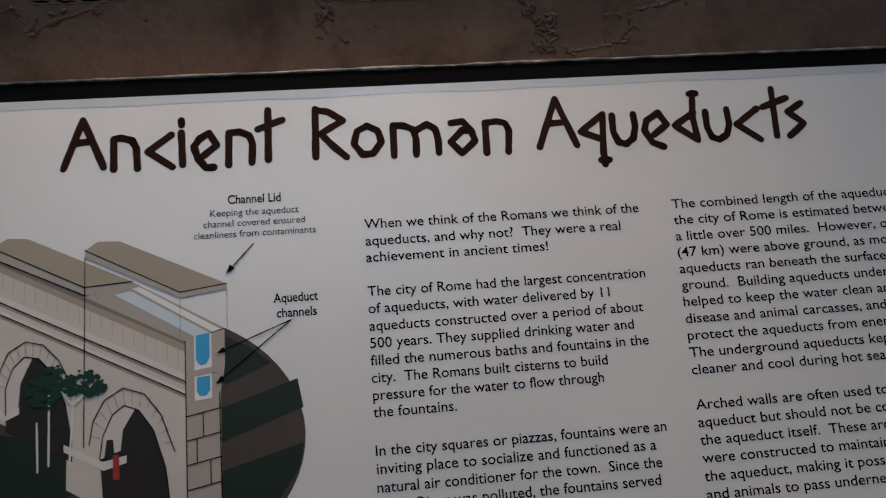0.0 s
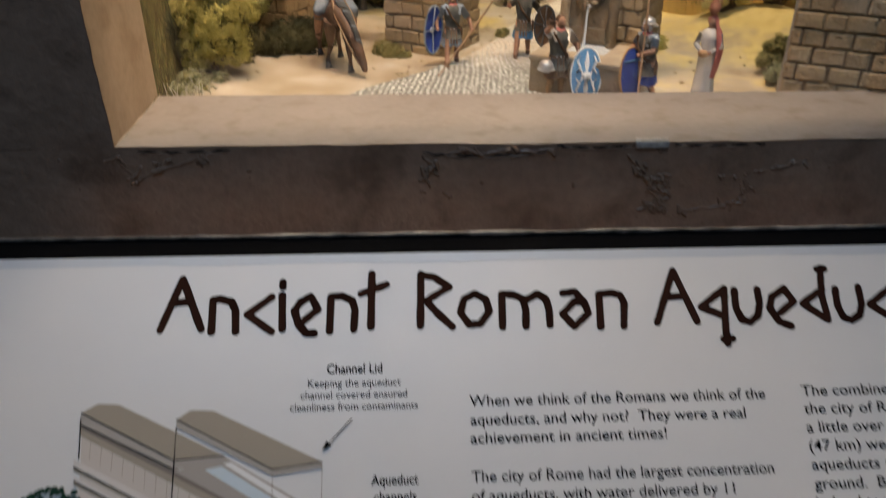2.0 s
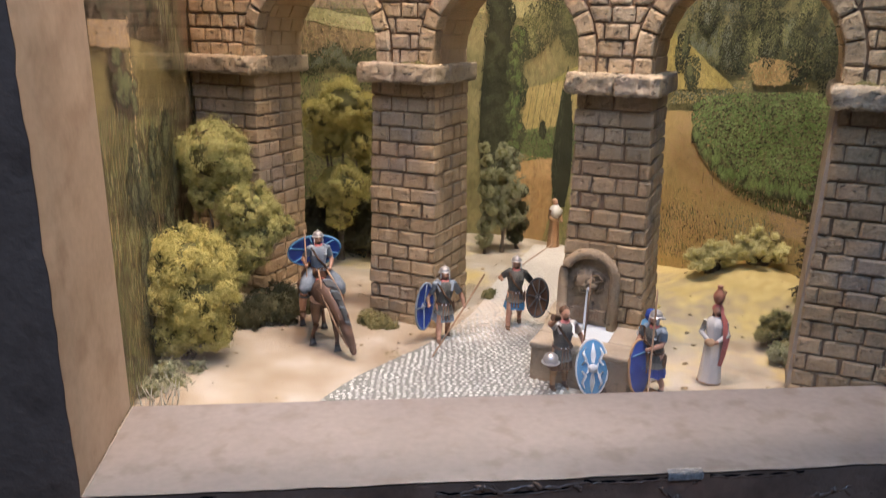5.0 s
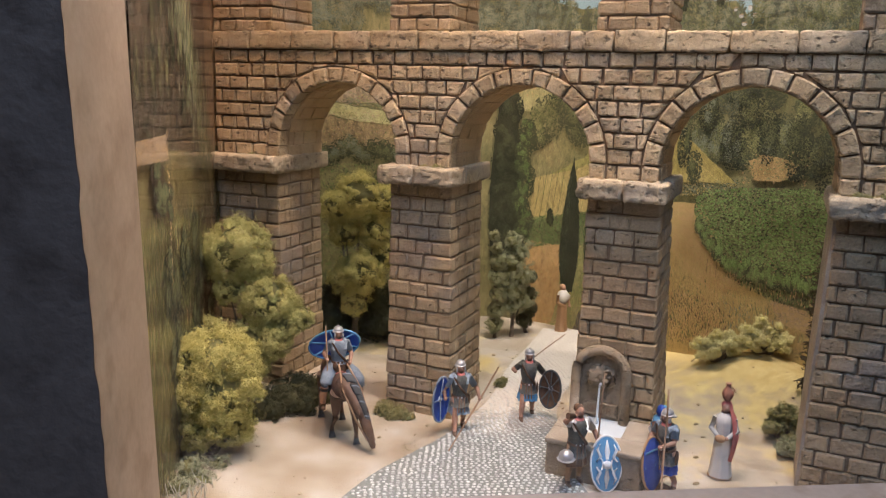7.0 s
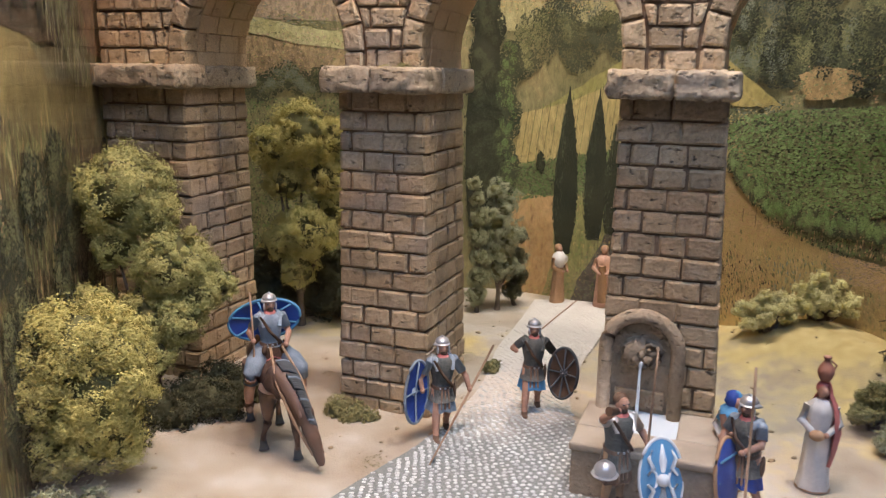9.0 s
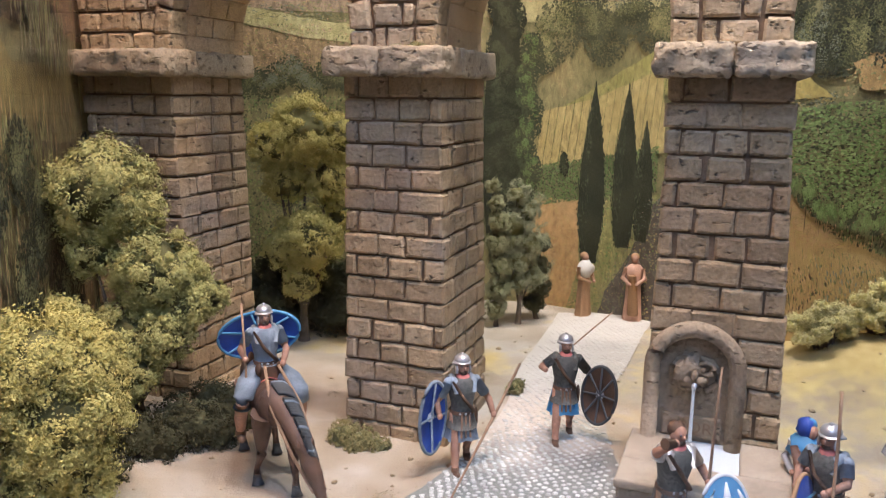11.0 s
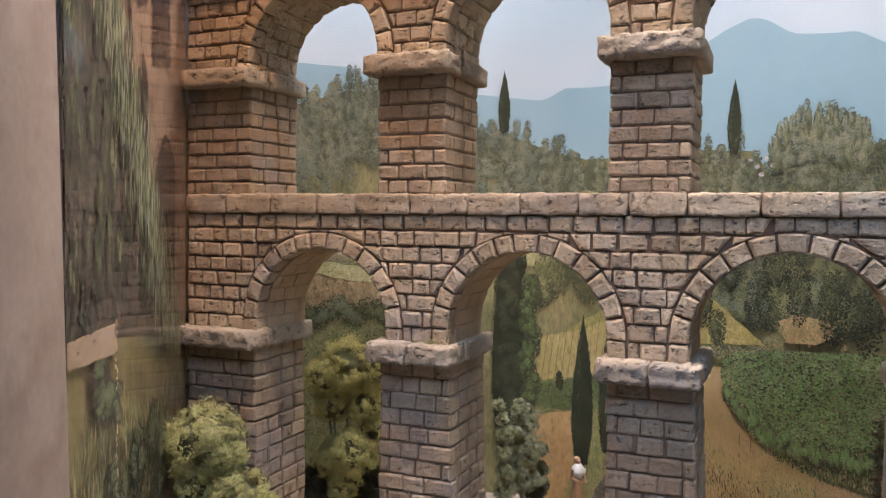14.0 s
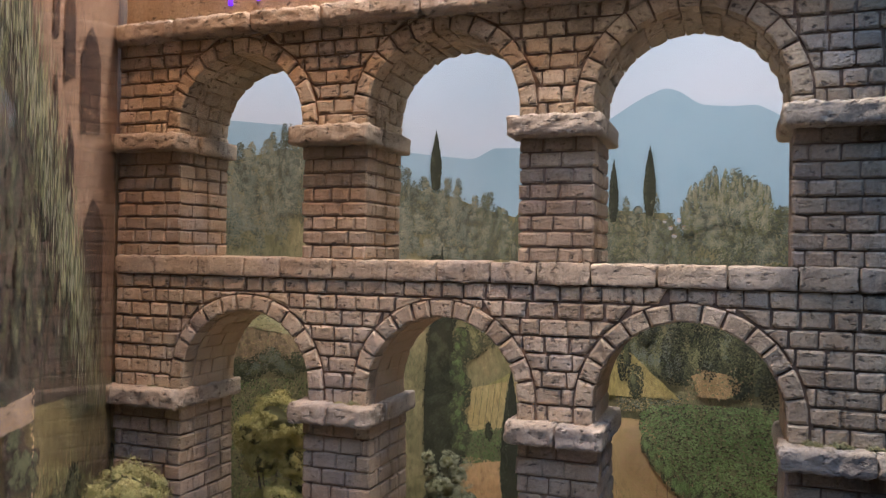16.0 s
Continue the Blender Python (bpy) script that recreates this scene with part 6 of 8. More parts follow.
def tree(name, foot, lobes, flakes, size, mats, seed, label, category="tree", trunk=0.0032, stretch=1.0, lump=0.22):
    foot = Vector((foot[0], foot[1], ground_z(foot[0], foot[1]) - 0.002))
    ob = holder(name, foot, label, category)
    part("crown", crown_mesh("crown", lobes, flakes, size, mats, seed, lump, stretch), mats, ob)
    r = random.Random(seed)
    bm = bmesh.new()
    low = min(lobes, key=lambda q: q[2])
    top = Vector(low[:3])
    mid = foot.lerp(top, 0.5) + Vector((r.uniform(-0.002, 0.002), r.uniform(-0.002, 0.002), 0))
    add_tube(bm, [foot, foot.lerp(mid, 0.4), mid, top], [trunk * 1.5, trunk, trunk * 0.85, trunk * 0.5], 8)
    for q in lobes:
        e = Vector(q[:3])
        add_tube(bm, [mid, mid.lerp(e, 0.5) + Vector((0, 0, -0.003)), e], [trunk * 0.6, trunk * 0.4, trunk * 0.15], 6)
    part("trunk", bm, M["bark"], ob, "brown wooden trunk with limbs")
    return ob


tree("tree", (-0.168, 0.618), [(-0.168, 0.628, 1.176, 0.027), (-0.178, 0.622, 1.158, 0.022), (-0.156, 0.622, 1.160, 0.024), (-0.150, 0.628, 1.178, 0.018), (-0.172, 0.634, 1.150, 0.020), (-0.160, 0.615, 1.146, 0.017), (-0.176, 0.618, 1.136, 0.016), (-0.152, 0.620, 1.134, 0.013)], 84000, 0.0008, [M["leaf_yellow"], M["leaf_gap_shade"]], 31, "small round model tree with dense yellow-green foliage")
tree("tree", (-0.150, 0.722), [(-0.163, 0.722, 1.238, 0.0250), (-0.147, 0.722, 1.228, 0.0150), (-0.136, 0.714, 1.197, 0.0220), (-0.124, 0.710, 1.184, 0.0150), (-0.112, 0.711, 1.187, 0.0105), (-0.154, 0.706, 1.168, 0.0170), (-0.181, 0.704, 1.176, 0.0130), (-0.134, 0.706, 1.168, 0.0150), (-0.150, 0.700, 1.150, 0.0140), (-0.168, 0.716, 1.208, 0.0120)], 72000, 0.0009, [M["leaf_green"], M["leaf_gap_shade"]], 33, "tall bushy model tree, green above and yellowish below, beside the pier")
tree("tree", (-0.068, 0.866), [(-0.064, 0.866, 1.262, 0.0230), (-0.042, 0.866, 1.257, 0.0165), (-0.086, 0.864, 1.252, 0.0165), (-0.048, 0.864, 1.228, 0.0160), (-0.078, 0.866, 1.226, 0.0150), (-0.060, 0.858, 1.188, 0.0215), (-0.040, 0.866, 1.205, 0.0140), (-0.080, 0.866, 1.180, 0.0150), (-0.068, 0.862, 1.158, 0.0150)], 60000, 0.0009, [M["leaf_yellow"], M["leaf_gap_shade"]], 35, "tall bushy model tree with yellow-green foliage behind the aqueduct")
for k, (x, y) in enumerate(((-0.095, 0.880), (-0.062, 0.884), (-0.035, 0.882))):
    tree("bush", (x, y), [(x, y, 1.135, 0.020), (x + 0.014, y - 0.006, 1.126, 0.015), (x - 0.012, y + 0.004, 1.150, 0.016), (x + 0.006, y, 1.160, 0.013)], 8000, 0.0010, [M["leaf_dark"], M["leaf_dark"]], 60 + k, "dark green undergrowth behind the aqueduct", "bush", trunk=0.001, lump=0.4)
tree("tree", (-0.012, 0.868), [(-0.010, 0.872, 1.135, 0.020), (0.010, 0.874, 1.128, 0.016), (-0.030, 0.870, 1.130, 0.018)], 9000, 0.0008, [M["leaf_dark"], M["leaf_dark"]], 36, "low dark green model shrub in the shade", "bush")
tree("olive_tree", (0.098, 0.893), [(0.095, 0.897, 1.212, 0.0090), (0.104, 0.897, 1.199, 0.0118), (0.094, 0.896, 1.188, 0.0126), (0.107, 0.895, 1.174, 0.0128), (0.098, 0.893, 1.161, 0.0132), (0.108, 0.895, 1.149, 0.0110), (0.097, 0.893, 1.145, 0.0105), (0.089, 0.895, 1.175, 0.0099)], 30000, 0.0007, [M["leaf_grey"], M["leaf_gap_shade"]], 37, "small grey-green olive tree with bare trunk", trunk=0.0022, lump=0.9)
tree("bush", (0.079, 0.888), [(0.074, 0.888, 1.220, 0.0061), (0.077, 0.888, 1.207, 0.0064), (0.079, 0.888, 1.192, 0.0082), (0.078, 0.888, 1.176, 0.0090), (0.081, 0.888, 1.159, 0.0092), (0.080, 0.888, 1.141, 0.0094), (0.078, 0.888, 1.125, 0.0090)], 14000, 0.0008, [M["leaf_sage"], M["leaf_gap_shade"]], 38, "narrow green model shrub beside the olive tree", "bush", trunk=0.002)
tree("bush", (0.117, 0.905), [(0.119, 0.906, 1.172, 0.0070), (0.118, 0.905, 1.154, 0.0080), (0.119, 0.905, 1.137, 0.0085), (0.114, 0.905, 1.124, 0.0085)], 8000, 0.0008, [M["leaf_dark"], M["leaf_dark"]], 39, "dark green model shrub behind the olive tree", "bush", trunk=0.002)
tree("bush", (0.180, 0.700), [(0.178, 0.700, 1.120, 0.007), (0.184, 0.694, 1.118, 0.006), (0.176, 0.690, 1.114, 0.005)], 2600, 0.0008, [M["leaf_yellow"], M["leaf_green"]], 45, "small yellow-green tuft at the foot of the pier", "bush", trunk=0.001, lump=0.4)
tree("bush", (-0.040, 0.690), [(-0.046, 0.692, 1.114, 0.008), (-0.036, 0.687, 1.113, 0.008), (-0.028, 0.683, 1.111, 0.006), (-0.040, 0.684, 1.111, 0.006)], 5000, 0.0008, [M["moss"], M["leaf_gap_shade"]], 46, "clump of ochre-green moss at the foot of a pier", "moss", trunk=0.001, lump=0.4)
tree("bush", (0.060, 0.745), [(0.058, 0.744, 1.115, 0.005), (0.062, 0.752, 1.114, 0.004)], 1800, 0.0008, [M["moss"], M["leaf_gap_shade"]], 47, "small tuft of ochre moss behind a pier", "moss", trunk=0.001, lump=0.4)
tree("bush", (-0.175, 0.585), [(-0.176, 0.590, 1.118, 0.011), (-0.168, 0.580, 1.114, 0.009), (-0.180, 0.572, 1.114, 0.010), (-0.160, 0.600, 1.114, 0.009)], 5000, 0.0008, [M["leaf_grey"], M["leaf_gap_shade"]], 48, "low grey-green scrub under the round tree", "bush", trunk=0.001, lump=0.5)
# dark bushes added where deep shade lies below the tree
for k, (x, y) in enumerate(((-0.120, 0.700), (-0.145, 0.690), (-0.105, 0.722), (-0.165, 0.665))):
    tree("bush", (x, y), [(x, y, 1.120, 0.013), (x + 0.012, y - 0.004, 1.117, 0.010), (x - 0.010, y + 0.004, 1.124, 0.011)], 6000, 0.0009, [M["leaf_dark"], M["leaf_dark"]], 50 + k, "low dark green undergrowth added to stand in for the shade under the tree", "bush", trunk=0.001, lump=0.4)


def sprig_bush(foot, w, h, sprigs, mats, seed, label, tuft=0.0032):
    """A bush of thin stems that fan out, each with a few small tufts of foliage."""
    r = random.Random(seed)
    foot = Vector((foot[0], foot[1], ground_z(foot[0], foot[1]) - 0.001))
    ob = holder("bush", foot, label, "bush")
    lobes, bm = [], bmesh.new()
    for k in range(sprigs):
        a, q = r.uniform(0, 6.28), math.sqrt(r.random())
        tip = foot + Vector((w * q * math.cos(a), 0.7 * w * q * math.sin(a), h * (1 - 0.5 * q * q) * r.uniform(0.35, 1.05)))
        low = foot + Vector((r.uniform(-0.3, 0.3) * w, r.uniform(-0.2, 0.2) * w, 0))
        bend = low.lerp(tip, 0.55) + Vector((r.uniform(-0.001, 0.001), r.uniform(-0.001, 0.001), 0.001))
        add_tube(bm, [low, bend, tip], [0.0006, 0.0005, 0.0002], 5)
        lobes.append((*tip, tuft * r.uniform(0.8, 1.5)))
        lobes.append((*bend.lerp(tip, 0.5), tuft * r.uniform(0.5, 0.9)))
    part("foliage", crown_mesh("foliage", lobes, 210 * len(lobes), 0.0007, mats, seed, 0.5, 0.9), mats, ob)
    part("stems", bm, M["bark"], ob, "thin brown stems")


sprig_bush((0.296, 0.742), 0.027, 0.034, 60, [M["leaf_pale"], M["leaf_yellow"]], 41, "pale sprigs of a model bush on the sandy hillock")
sprig_bush((0.252, 0.738), 0.021, 0.028, 60, [M["leaf_pale"], M["leaf_yellow"]], 42, "low yellow-green model bush below the hillock")
sprig_bush((0.255, 0.628), 0.015, 0.027, 40, [M["leaf_olive"], M["leaf_gap_shade"]], 43, "dark olive model bush beside the pier")
sprig_bush((0.250, 0.598), 0.014, 0.018, 34, [M["leaf_grey"], M["leaf_gap_shade"]], 44, "low pale grey-green model bush beside the pier")

# lichen twigs
bm = bmesh.new()
r = random.Random(7)
for k in range(46):
    p = Vector((-0.172 + r.uniform(-0.010, 0.012), 0.562 + r.uniform(-0.018, 0.02), GROUND_Z - 0.001))
    q = p + Vector((r.uniform(-0.007, 0.007), r.uniform(-0.007, 0.007), r.uniform(0.006, 0.018)))
    add_tube(bm, [p, p.lerp(q, 0.5) + Vector((r.uniform(-0.002, 0.002), 0, 0)), q], [0.0005, 0.0004, 0.0002], 4)
thing("dry_twigs", bm, plain("twig_grey", (0.36, 0.35, 0.29), 0.9), "tangle of pale grey dry twigs on the sand", "twigs")
# dark conifer with bare lower branches beyond the last pier
bm = bmesh.new()
r = random.Random(17)
fx, fy = 0.289, 0.660
add_tube(bm, [(fx, fy, ground_z(fx, fy) - 0.003), (fx + 0.001, fy, 1.19), (fx + 0.002, fy, 1.262)], [0.0022, 0.0017, 0.0006], 8)
for k in range(120):
    z = 1.140 + 0.120 * r.random()
    a, l = r.uniform(0, 6.28), (0.010 - 0.005 * (z - 1.135) / 0.122) * r.uniform(0.3, 1.1)
    p = Vector((fx + 0.001, fy, z))
    q = p + Vector((math.cos(a) * l, math.sin(a) * l, r.uniform(-0.004, 0.003)))
    add_tube(bm, [p, q], [0.0006, 0.0002], 4)
    for j in range(5):
        c = p.lerp(q, 0.3 + 0.16 * j)
        e = c + Vector((r.uniform(-0.003, 0.003), r.uniform(-0.003, 0.003), r.uniform(-0.003, 0.002)))
        add_tube(bm, [c, e], [0.0006, 0.0002], 3)
thing("conifer", bm, surface("conifer_dark", (0.085, 0.066, 0.038), (0.15, 0.118, 0.066), 90, 0.95, 0.2), "thin dark model conifer with drooping bare branches", "tree")
# moss on the imposts and the band
for k, (s, d, z, rr) in enumerate(((-0.352, 0.004, CAP_Z1 + 0.0005, 0.004), (-0.362, 0.005, CAP_Z1, 0.003), (-0.520, 0.004, CAP_Z1, 0.003), (-0.070, 0.004, CAP_Z1 + 0.0005, 0.0045), (-0.055, 0.004, CAP_Z1 + 0.0005, 0.005), (-0.038, 0.004, CAP_Z1 + 0.0005, 0.0045), (-0.020, 0.005, CAP_Z1, 0.004), (-0.252, 0.010, BAND_Z1, 0.003), (-0.088, 0.020, BAND_Z1, 0.005), (-0.470, 0.004, CORN_Z1, 0.004), (-0.505, 0.003, CORN_Z1, 0.004))):
    p = aq(s, d, z)
    bm = crown_mesh("moss", [(p.x, p.y, p.z, rr), (p.x + 0.004, p.y - 0.002, p.z - 0.0006, rr * 0.8)], 420, 0.0008, None, 80 + k, 0.5, 0.45)
    thing("moss_tuft", bm, [M["moss"], M["leaf_gap_shade"]], "small tuft of green moss on the stone ledge", "moss", "moss tufts on the ledges")
# loose stones and grit on the sand
bm = bmesh.new()
r = random.Random(23)
for k in range(420):
    x, y = r.uniform(-0.18, 0.36), r.uniform(0.535, 0.92)
    s = 0.0004 + 0.0013 * r.random() ** 3
    add_ball(bm, (x, y, ground_z(x, y) + s * 0.2), (s * r.uniform(0.8, 1.5), s * r.uniform(0.8, 1.5), s * 0.7), u=6, v=4, rough=0.6, seed=k)
thing("grit", bm, surface("grit_brown", (0.30, 0.22, 0.12), (0.45, 0.36, 0.22), 200, 0.95, 0.0, vary=0.3, island=True), "scattered grit and crumbs on the sand", "grit", kind="stuff")
bm = crown_mesh("scatter", [(r.uniform(-0.16, 0.34), r.uniform(0.56, 0.90), GROUND_Z - 0.0004, r.uniform(0.003, 0.007)) for k in range(26)], 2400, 0.0005, None, 90, 0.4, 0.05)
thing("ground_cover", bm, [M["moss"], M["sand"]], "patches of low ochre scatter on the sand", "ground cover", kind="stuff")

# ---- painted figurines, each one mesh ----
FIG = [M[k] for k in ("skin", "steel", "mail", "blue", "tunic", "leather", "horse", "mane", "red", "white", "ochre", "wood", "shield_white", "shield_blue", "clay", "pink")]
SKIN, STEEL, MAIL, BLUE, TUNIC, LEATHER, HORSE, MANE, RED, WHITE, OCHRE, WOOD, SWHITE, SBLUE, CLAY, PINK = range(16)


def figure(bm, at, turn, h=0.0555, torso=MAIL, skirt=BLUE, sleeve=MAIL, legs=SKIN, boots=LEATHER, head="helmet", l_hand=(-0.17, -0.05, 0.50), r_hand=(0.17, -0.05, 0.50), stride=0.10, lean=0.0, scarf=RED, skirt_z=0.30, hair=LEATHER, base=True, seat=0.0, spread=0.09):
    """A standing figure facing -y before it is turned by turn degrees; lengths are shares of its height h.
    l_hand and r_hand are where the hands are, on its -x and +x side."""
    m = Matrix.Translation(at) @ pose(0, 0, 0, 0, 0, turn) @ Matrix.Scale(h, 4)
    rot = m.to_3x3()

    def P(x, y, z):
        return m @ Vector((x, y - lean * max(0.0, z - 0.45), z))

    def tube(pts, rad, mat, sides=8):
        add_tube(bm, [P(*p) for p in pts], [r * h for r in rad], sides, mat)

    def ball(c, r, mat, **k):
        add_ball(bm, P(*c), [q for q in r], mat, rot, **k)

    if base:
        ball((0, 0, 0.002), (0.13, 0.12, 0.010), OCHRE, u=12, v=4, rough=0.6)
    if seat == 0.0:
        for q, y in ((-1, -stride), (1, stride)):
            foot, knee, hip = (q * spread, y, 0.03), (q * (spread * 0.85), y * 0.55 - 0.015, 0.27), (q * 0.055, 0, 0.50)
            tube([foot, (foot[0], foot[1] + 0.01, 0.12), (knee[0], knee[1] + 0.012, 0.20), knee, hip], [0.026, 0.032, 0.040, 0.040, 0.056], legs)
            ball((foot[0], foot[1] - 0.03, 0.022), (0.030, 0.062, 0.022), boots, u=8, v=5)
            tube([foot, (foot[0], foot[1], 0.07)], [0.032, 0.033], boots)
    # tunic hem in folds, mail or cloth skirt over it
    rows = []
    for z, rr in ((skirt_z - 0.02, 0.140), (skirt_z + 0.06, 0.124), (0.44, 0.106), (0.53, 0.092)):
        rows.append([P(rr * math.cos(a) * (1 + 0.10 * math.sin(9 * a)), 0.88 * rr * math.sin(a) * (1 + 0.10 * math.sin(9 * a)), z + 0.008 * math.sin(3 * a)) for a in [2 * math.pi * k / 36 for k in range(36)]])
    add_sheet(bm, rows, skirt, closed=True)
    tube([(0, 0, skirt_z + 0.085), (0, 0, 0.46), (0, 0, 0.53)], [0.134, 0.110, 0.098], torso, 12)
    for k in range(3):
        x = -0.040 + 0.040 * k
        tube([(x, -0.118, skirt_z + 0.02), (x * 0.8, -0.104, 0.51)], [0.011, 0.010], LEATHER, 5)
    # torso with shoulder pieces, belt, baldric
    tube([(0, 0, 0.49), (0, 0, 0.58), (0, 0, 0.70), (0, 0, 0.79), (0, 0, 0.83)], [0.096, 0.094, 0.120, 0.108, 0.05], torso, 12)
    for q in (-1, 1):
        tube([(q * 0.070, -0.088, 0.70), (q * 0.085, -0.050, 0.795), (q * 0.080, 0.06, 0.80)], [0.024, 0.034, 0.030], sleeve, 7)
    tube([(0, 0, 0.505), (0, 0, 0.535)], [0.106, 0.106], LEATHER, 12)
    for k in range(5):
        ball((0.080 * math.sin(-1.1 + 0.55 * k), -0.104 * math.cos(-1.1 + 0.55 * k), 0.520), (0.013, 0.008, 0.012), STEEL, u=6, v=4)
    tube([(-0.10, -0.06, 0.80), (-0.03, -0.128, 0.67), (0.085, -0.090, 0.53)], [0.015, 0.015, 0.015], LEATHER, 6)
    ball((0.130, 0.01, 0.44), (0.018, 0.030, 0.09), LEATHER, u=7, v=5)
    if scarf is not None:
        tube([(0, -0.012, 0.815), (0, -0.016, 0.845)], [0.062, 0.048], scarf, 10)
    tube([(0, 0, 0.82), (0, 0, 0.87)], [0.036, 0.036], SKIN)
    ball((0, -0.006, 0.905), (0.054, 0.060, 0.070), SKIN)
    ball((0, -0.068, 0.900), (0.011, 0.015, 0.018), SKIN, u=6, v=4)
    ball((0, -0.040, 0.862), (0.034, 0.030, 0.024), LEATHER, u=7, v=5)
    for q in (-1, 1):
        ball((q * 0.022, -0.058, 0.918), (0.010, 0.008, 0.006), MANE, u=6, v=4)
    if head == "helmet":
        ball((0, 0.012, 0.955), (0.068, 0.074, 0.054), STEEL, u=12, v=8)
        tube([(0, 0.010, 0.938), (0, 0.010, 0.950)], [0.078, 0.072], STEEL, 14)
        ball((0, 0.080, 0.905), (0.070, 0.052, 0.016), STEEL, u=10, v=4)
        for q in (-1, 1):
            ball((q * 0.056, -0.026, 0.885), (0.012, 0.028, 0.040), STEEL, u=6, v=4)
        ball((0, 0.008, 1.008), (0.016, 0.016, 0.016), STEEL, u=6, v=4)
    else:
        ball((0, 0.020, 0.932), (0.060, 0.062, 0.058), hair)
    for q, hand in ((-1, l_hand), (1, r_hand)):
        sh = (q * 0.118, 0.0, 0.77)
        mid = tuple((a + b) / 2 + c for a, b, c in zip(sh, hand, (q * 0.055, 0.045, -0.035)))
        ball(sh, (0.048, 0.046, 0.052), sleeve, u=8, v=6)
        near = tuple(a + (b - a) * 0.7 for a, b in zip(sh, mid))
        tube([sh, near], [0.046, 0.044], sleeve)
        tube([near, mid, hand], [0.033, 0.031, 0.022], SKIN)
        ball(hand, (0.026, 0.028, 0.028), SKIN, u=7, v=5)
    return P


def oval_shield(bm, centre, normal, w, hgt, front, back, rim=WOOD, boss=STEEL, tilt=0.0, ribs=0):
    """A slightly domed oval shield whose front looks along normal."""
    n = Vector(normal).normalized()
    up = Vector((0, 0, 1)) - n * n.z
    up.normalize()
    up = Matrix.Rotation(tilt, 3, n) @ up
    side = up.cross(n)
    c = Vector(centre)

    def ring(f, off):
        return [c + n * (off + 0.0022 * (1 - f * f)) + side * (w * f * math.cos(a)) + up * (hgt * f * math.sin(a)) for a in [2 * math.pi * k / 28 for k in range(28)]]

    add_sheet(bm, [ring(f, 0.0006) for f in (0.05, 0.35, 0.65, 0.9, 1.0)], front, closed=True)
    add_sheet(bm, [ring(f, -0.0006) for f in (1.0, 0.9, 0.65, 0.35, 0.05)], back, closed=True)
    add_tube(bm, ring(1.0, 0.0) + ring(1.0, 0.0)[:1], 0.0009, 6, rim, cap=False)
    if boss is not None:
        add_ball(bm, c + n * 0.0030, (0.0030, 0.0030, 0.0030), boss, u=8, v=6)
    for k in range(ribs):
        a = math.pi * k / ribs
        d = side * (w * 0.95 * math.cos(a)) + up * (hgt * 0.95 * math.sin(a))
        add_tube(bm, [c - d - n * 0.0008, c + n * 0.0008, c + d - n * 0.0008], 0.0006, 5, rim)
    return c, n, side, up


def ground_at(x, y):
    return (x, y, ground_z(x, y) + 0.0004)


# legionary walking with spear and a shield seen from inside
bm = bmesh.new()
P = figure(bm, ground_at(0.009, 0.655), 8, h=0.0565, torso=MAIL, skirt=TUNIC, sleeve=TUNIC, l_hand=(-0.22, -0.09, 0.52), r_hand=(0.24, -0.12, 0.50), stride=0.12)
oval_shield(bm, P(-0.27, -0.06, 0.50), (-0.62, 0.78, 0.05), 0.0088, 0.0180, SBLUE, BLUE, TUNIC, STEEL, 0.0, 2)
add_tube(bm, [P(0.60, 0.20, 0.80), P(0.24, -0.12, 0.48), P(-0.30, -0.60, 0.03)], [0.0007, 0.0008, 0.0005], 6, WOOD)
thing("soldier_figurine", bm, FIG, "painted Roman soldier figurine walking with spear and blue shield", "figurine", smooth=False)
# legionary walking with a round-rimmed brown shield
bm = bmesh.new()
P = figure(bm, ground_at(0.067, 0.679), -6, h=0.0570, torso=MAIL, skirt=SBLUE, sleeve=MAIL, l_hand=(-0.20, -0.12, 0.72), r_hand=(0.26, -0.05, 0.52), stride=0.13)
oval_shield(bm, P(0.29, -0.12, 0.47), (0.60, 0.78, 0.05), 0.0088, 0.0160, MANE, LEATHER, MANE, STEEL, 0.1, 4)
add_tube(bm, [P(0.05, 0.16, 0.80), P(0.32, 0.40, 0.92), P(0.58, 0.62, 1.03)], 0.0004, 6, WOOD)
thing("soldier_figurine", bm, FIG, "painted helmeted soldier figurine in black tunic with brown shield", "figurine")
# bareheaded legionary drinking by the basin, shield leaning in front of it
bm = bmesh.new()
P = figure(bm, ground_at(0.0745, 0.5700), 12, h=0.0575, torso=MAIL, skirt=LEATHER, sleeve=STEEL, head="hair", legs=OCHRE, l_hand=(-0.14, -0.16, 0.93), r_hand=(0.22, -0.10, 0.56), stride=0.03, skirt_z=0.28, lean=0.08)
add_tube(bm, [P(0.23, -0.12, 0.02), P(0.22, -0.10, 0.56), P(0.24, -0.06, 0.98), P(0.24, -0.05, 1.36)], [0.0006, 0.0006, 0.0005, 0.0004], 6, WOOD)
add_ball(bm, P(-0.20, -0.16, 0.44), (0.0050, 0.0050, 0.0045), STEEL)
add_tube(bm, [P(-0.20, -0.16, 0.41), P(-0.20, -0.16, 0.40)], [0.0062, 0.0058], 10, STEEL)
add_tube(bm, [P(-0.24, -0.18, 0.95), P(-0.14, -0.16, 0.93)], [0.0022, 0.0014], 8, LEATHER)
thing("soldier_figurine", bm, FIG, "painted figurine of a bareheaded soldier drinking beside the fountain", "figurine")
bm = bmesh.new()
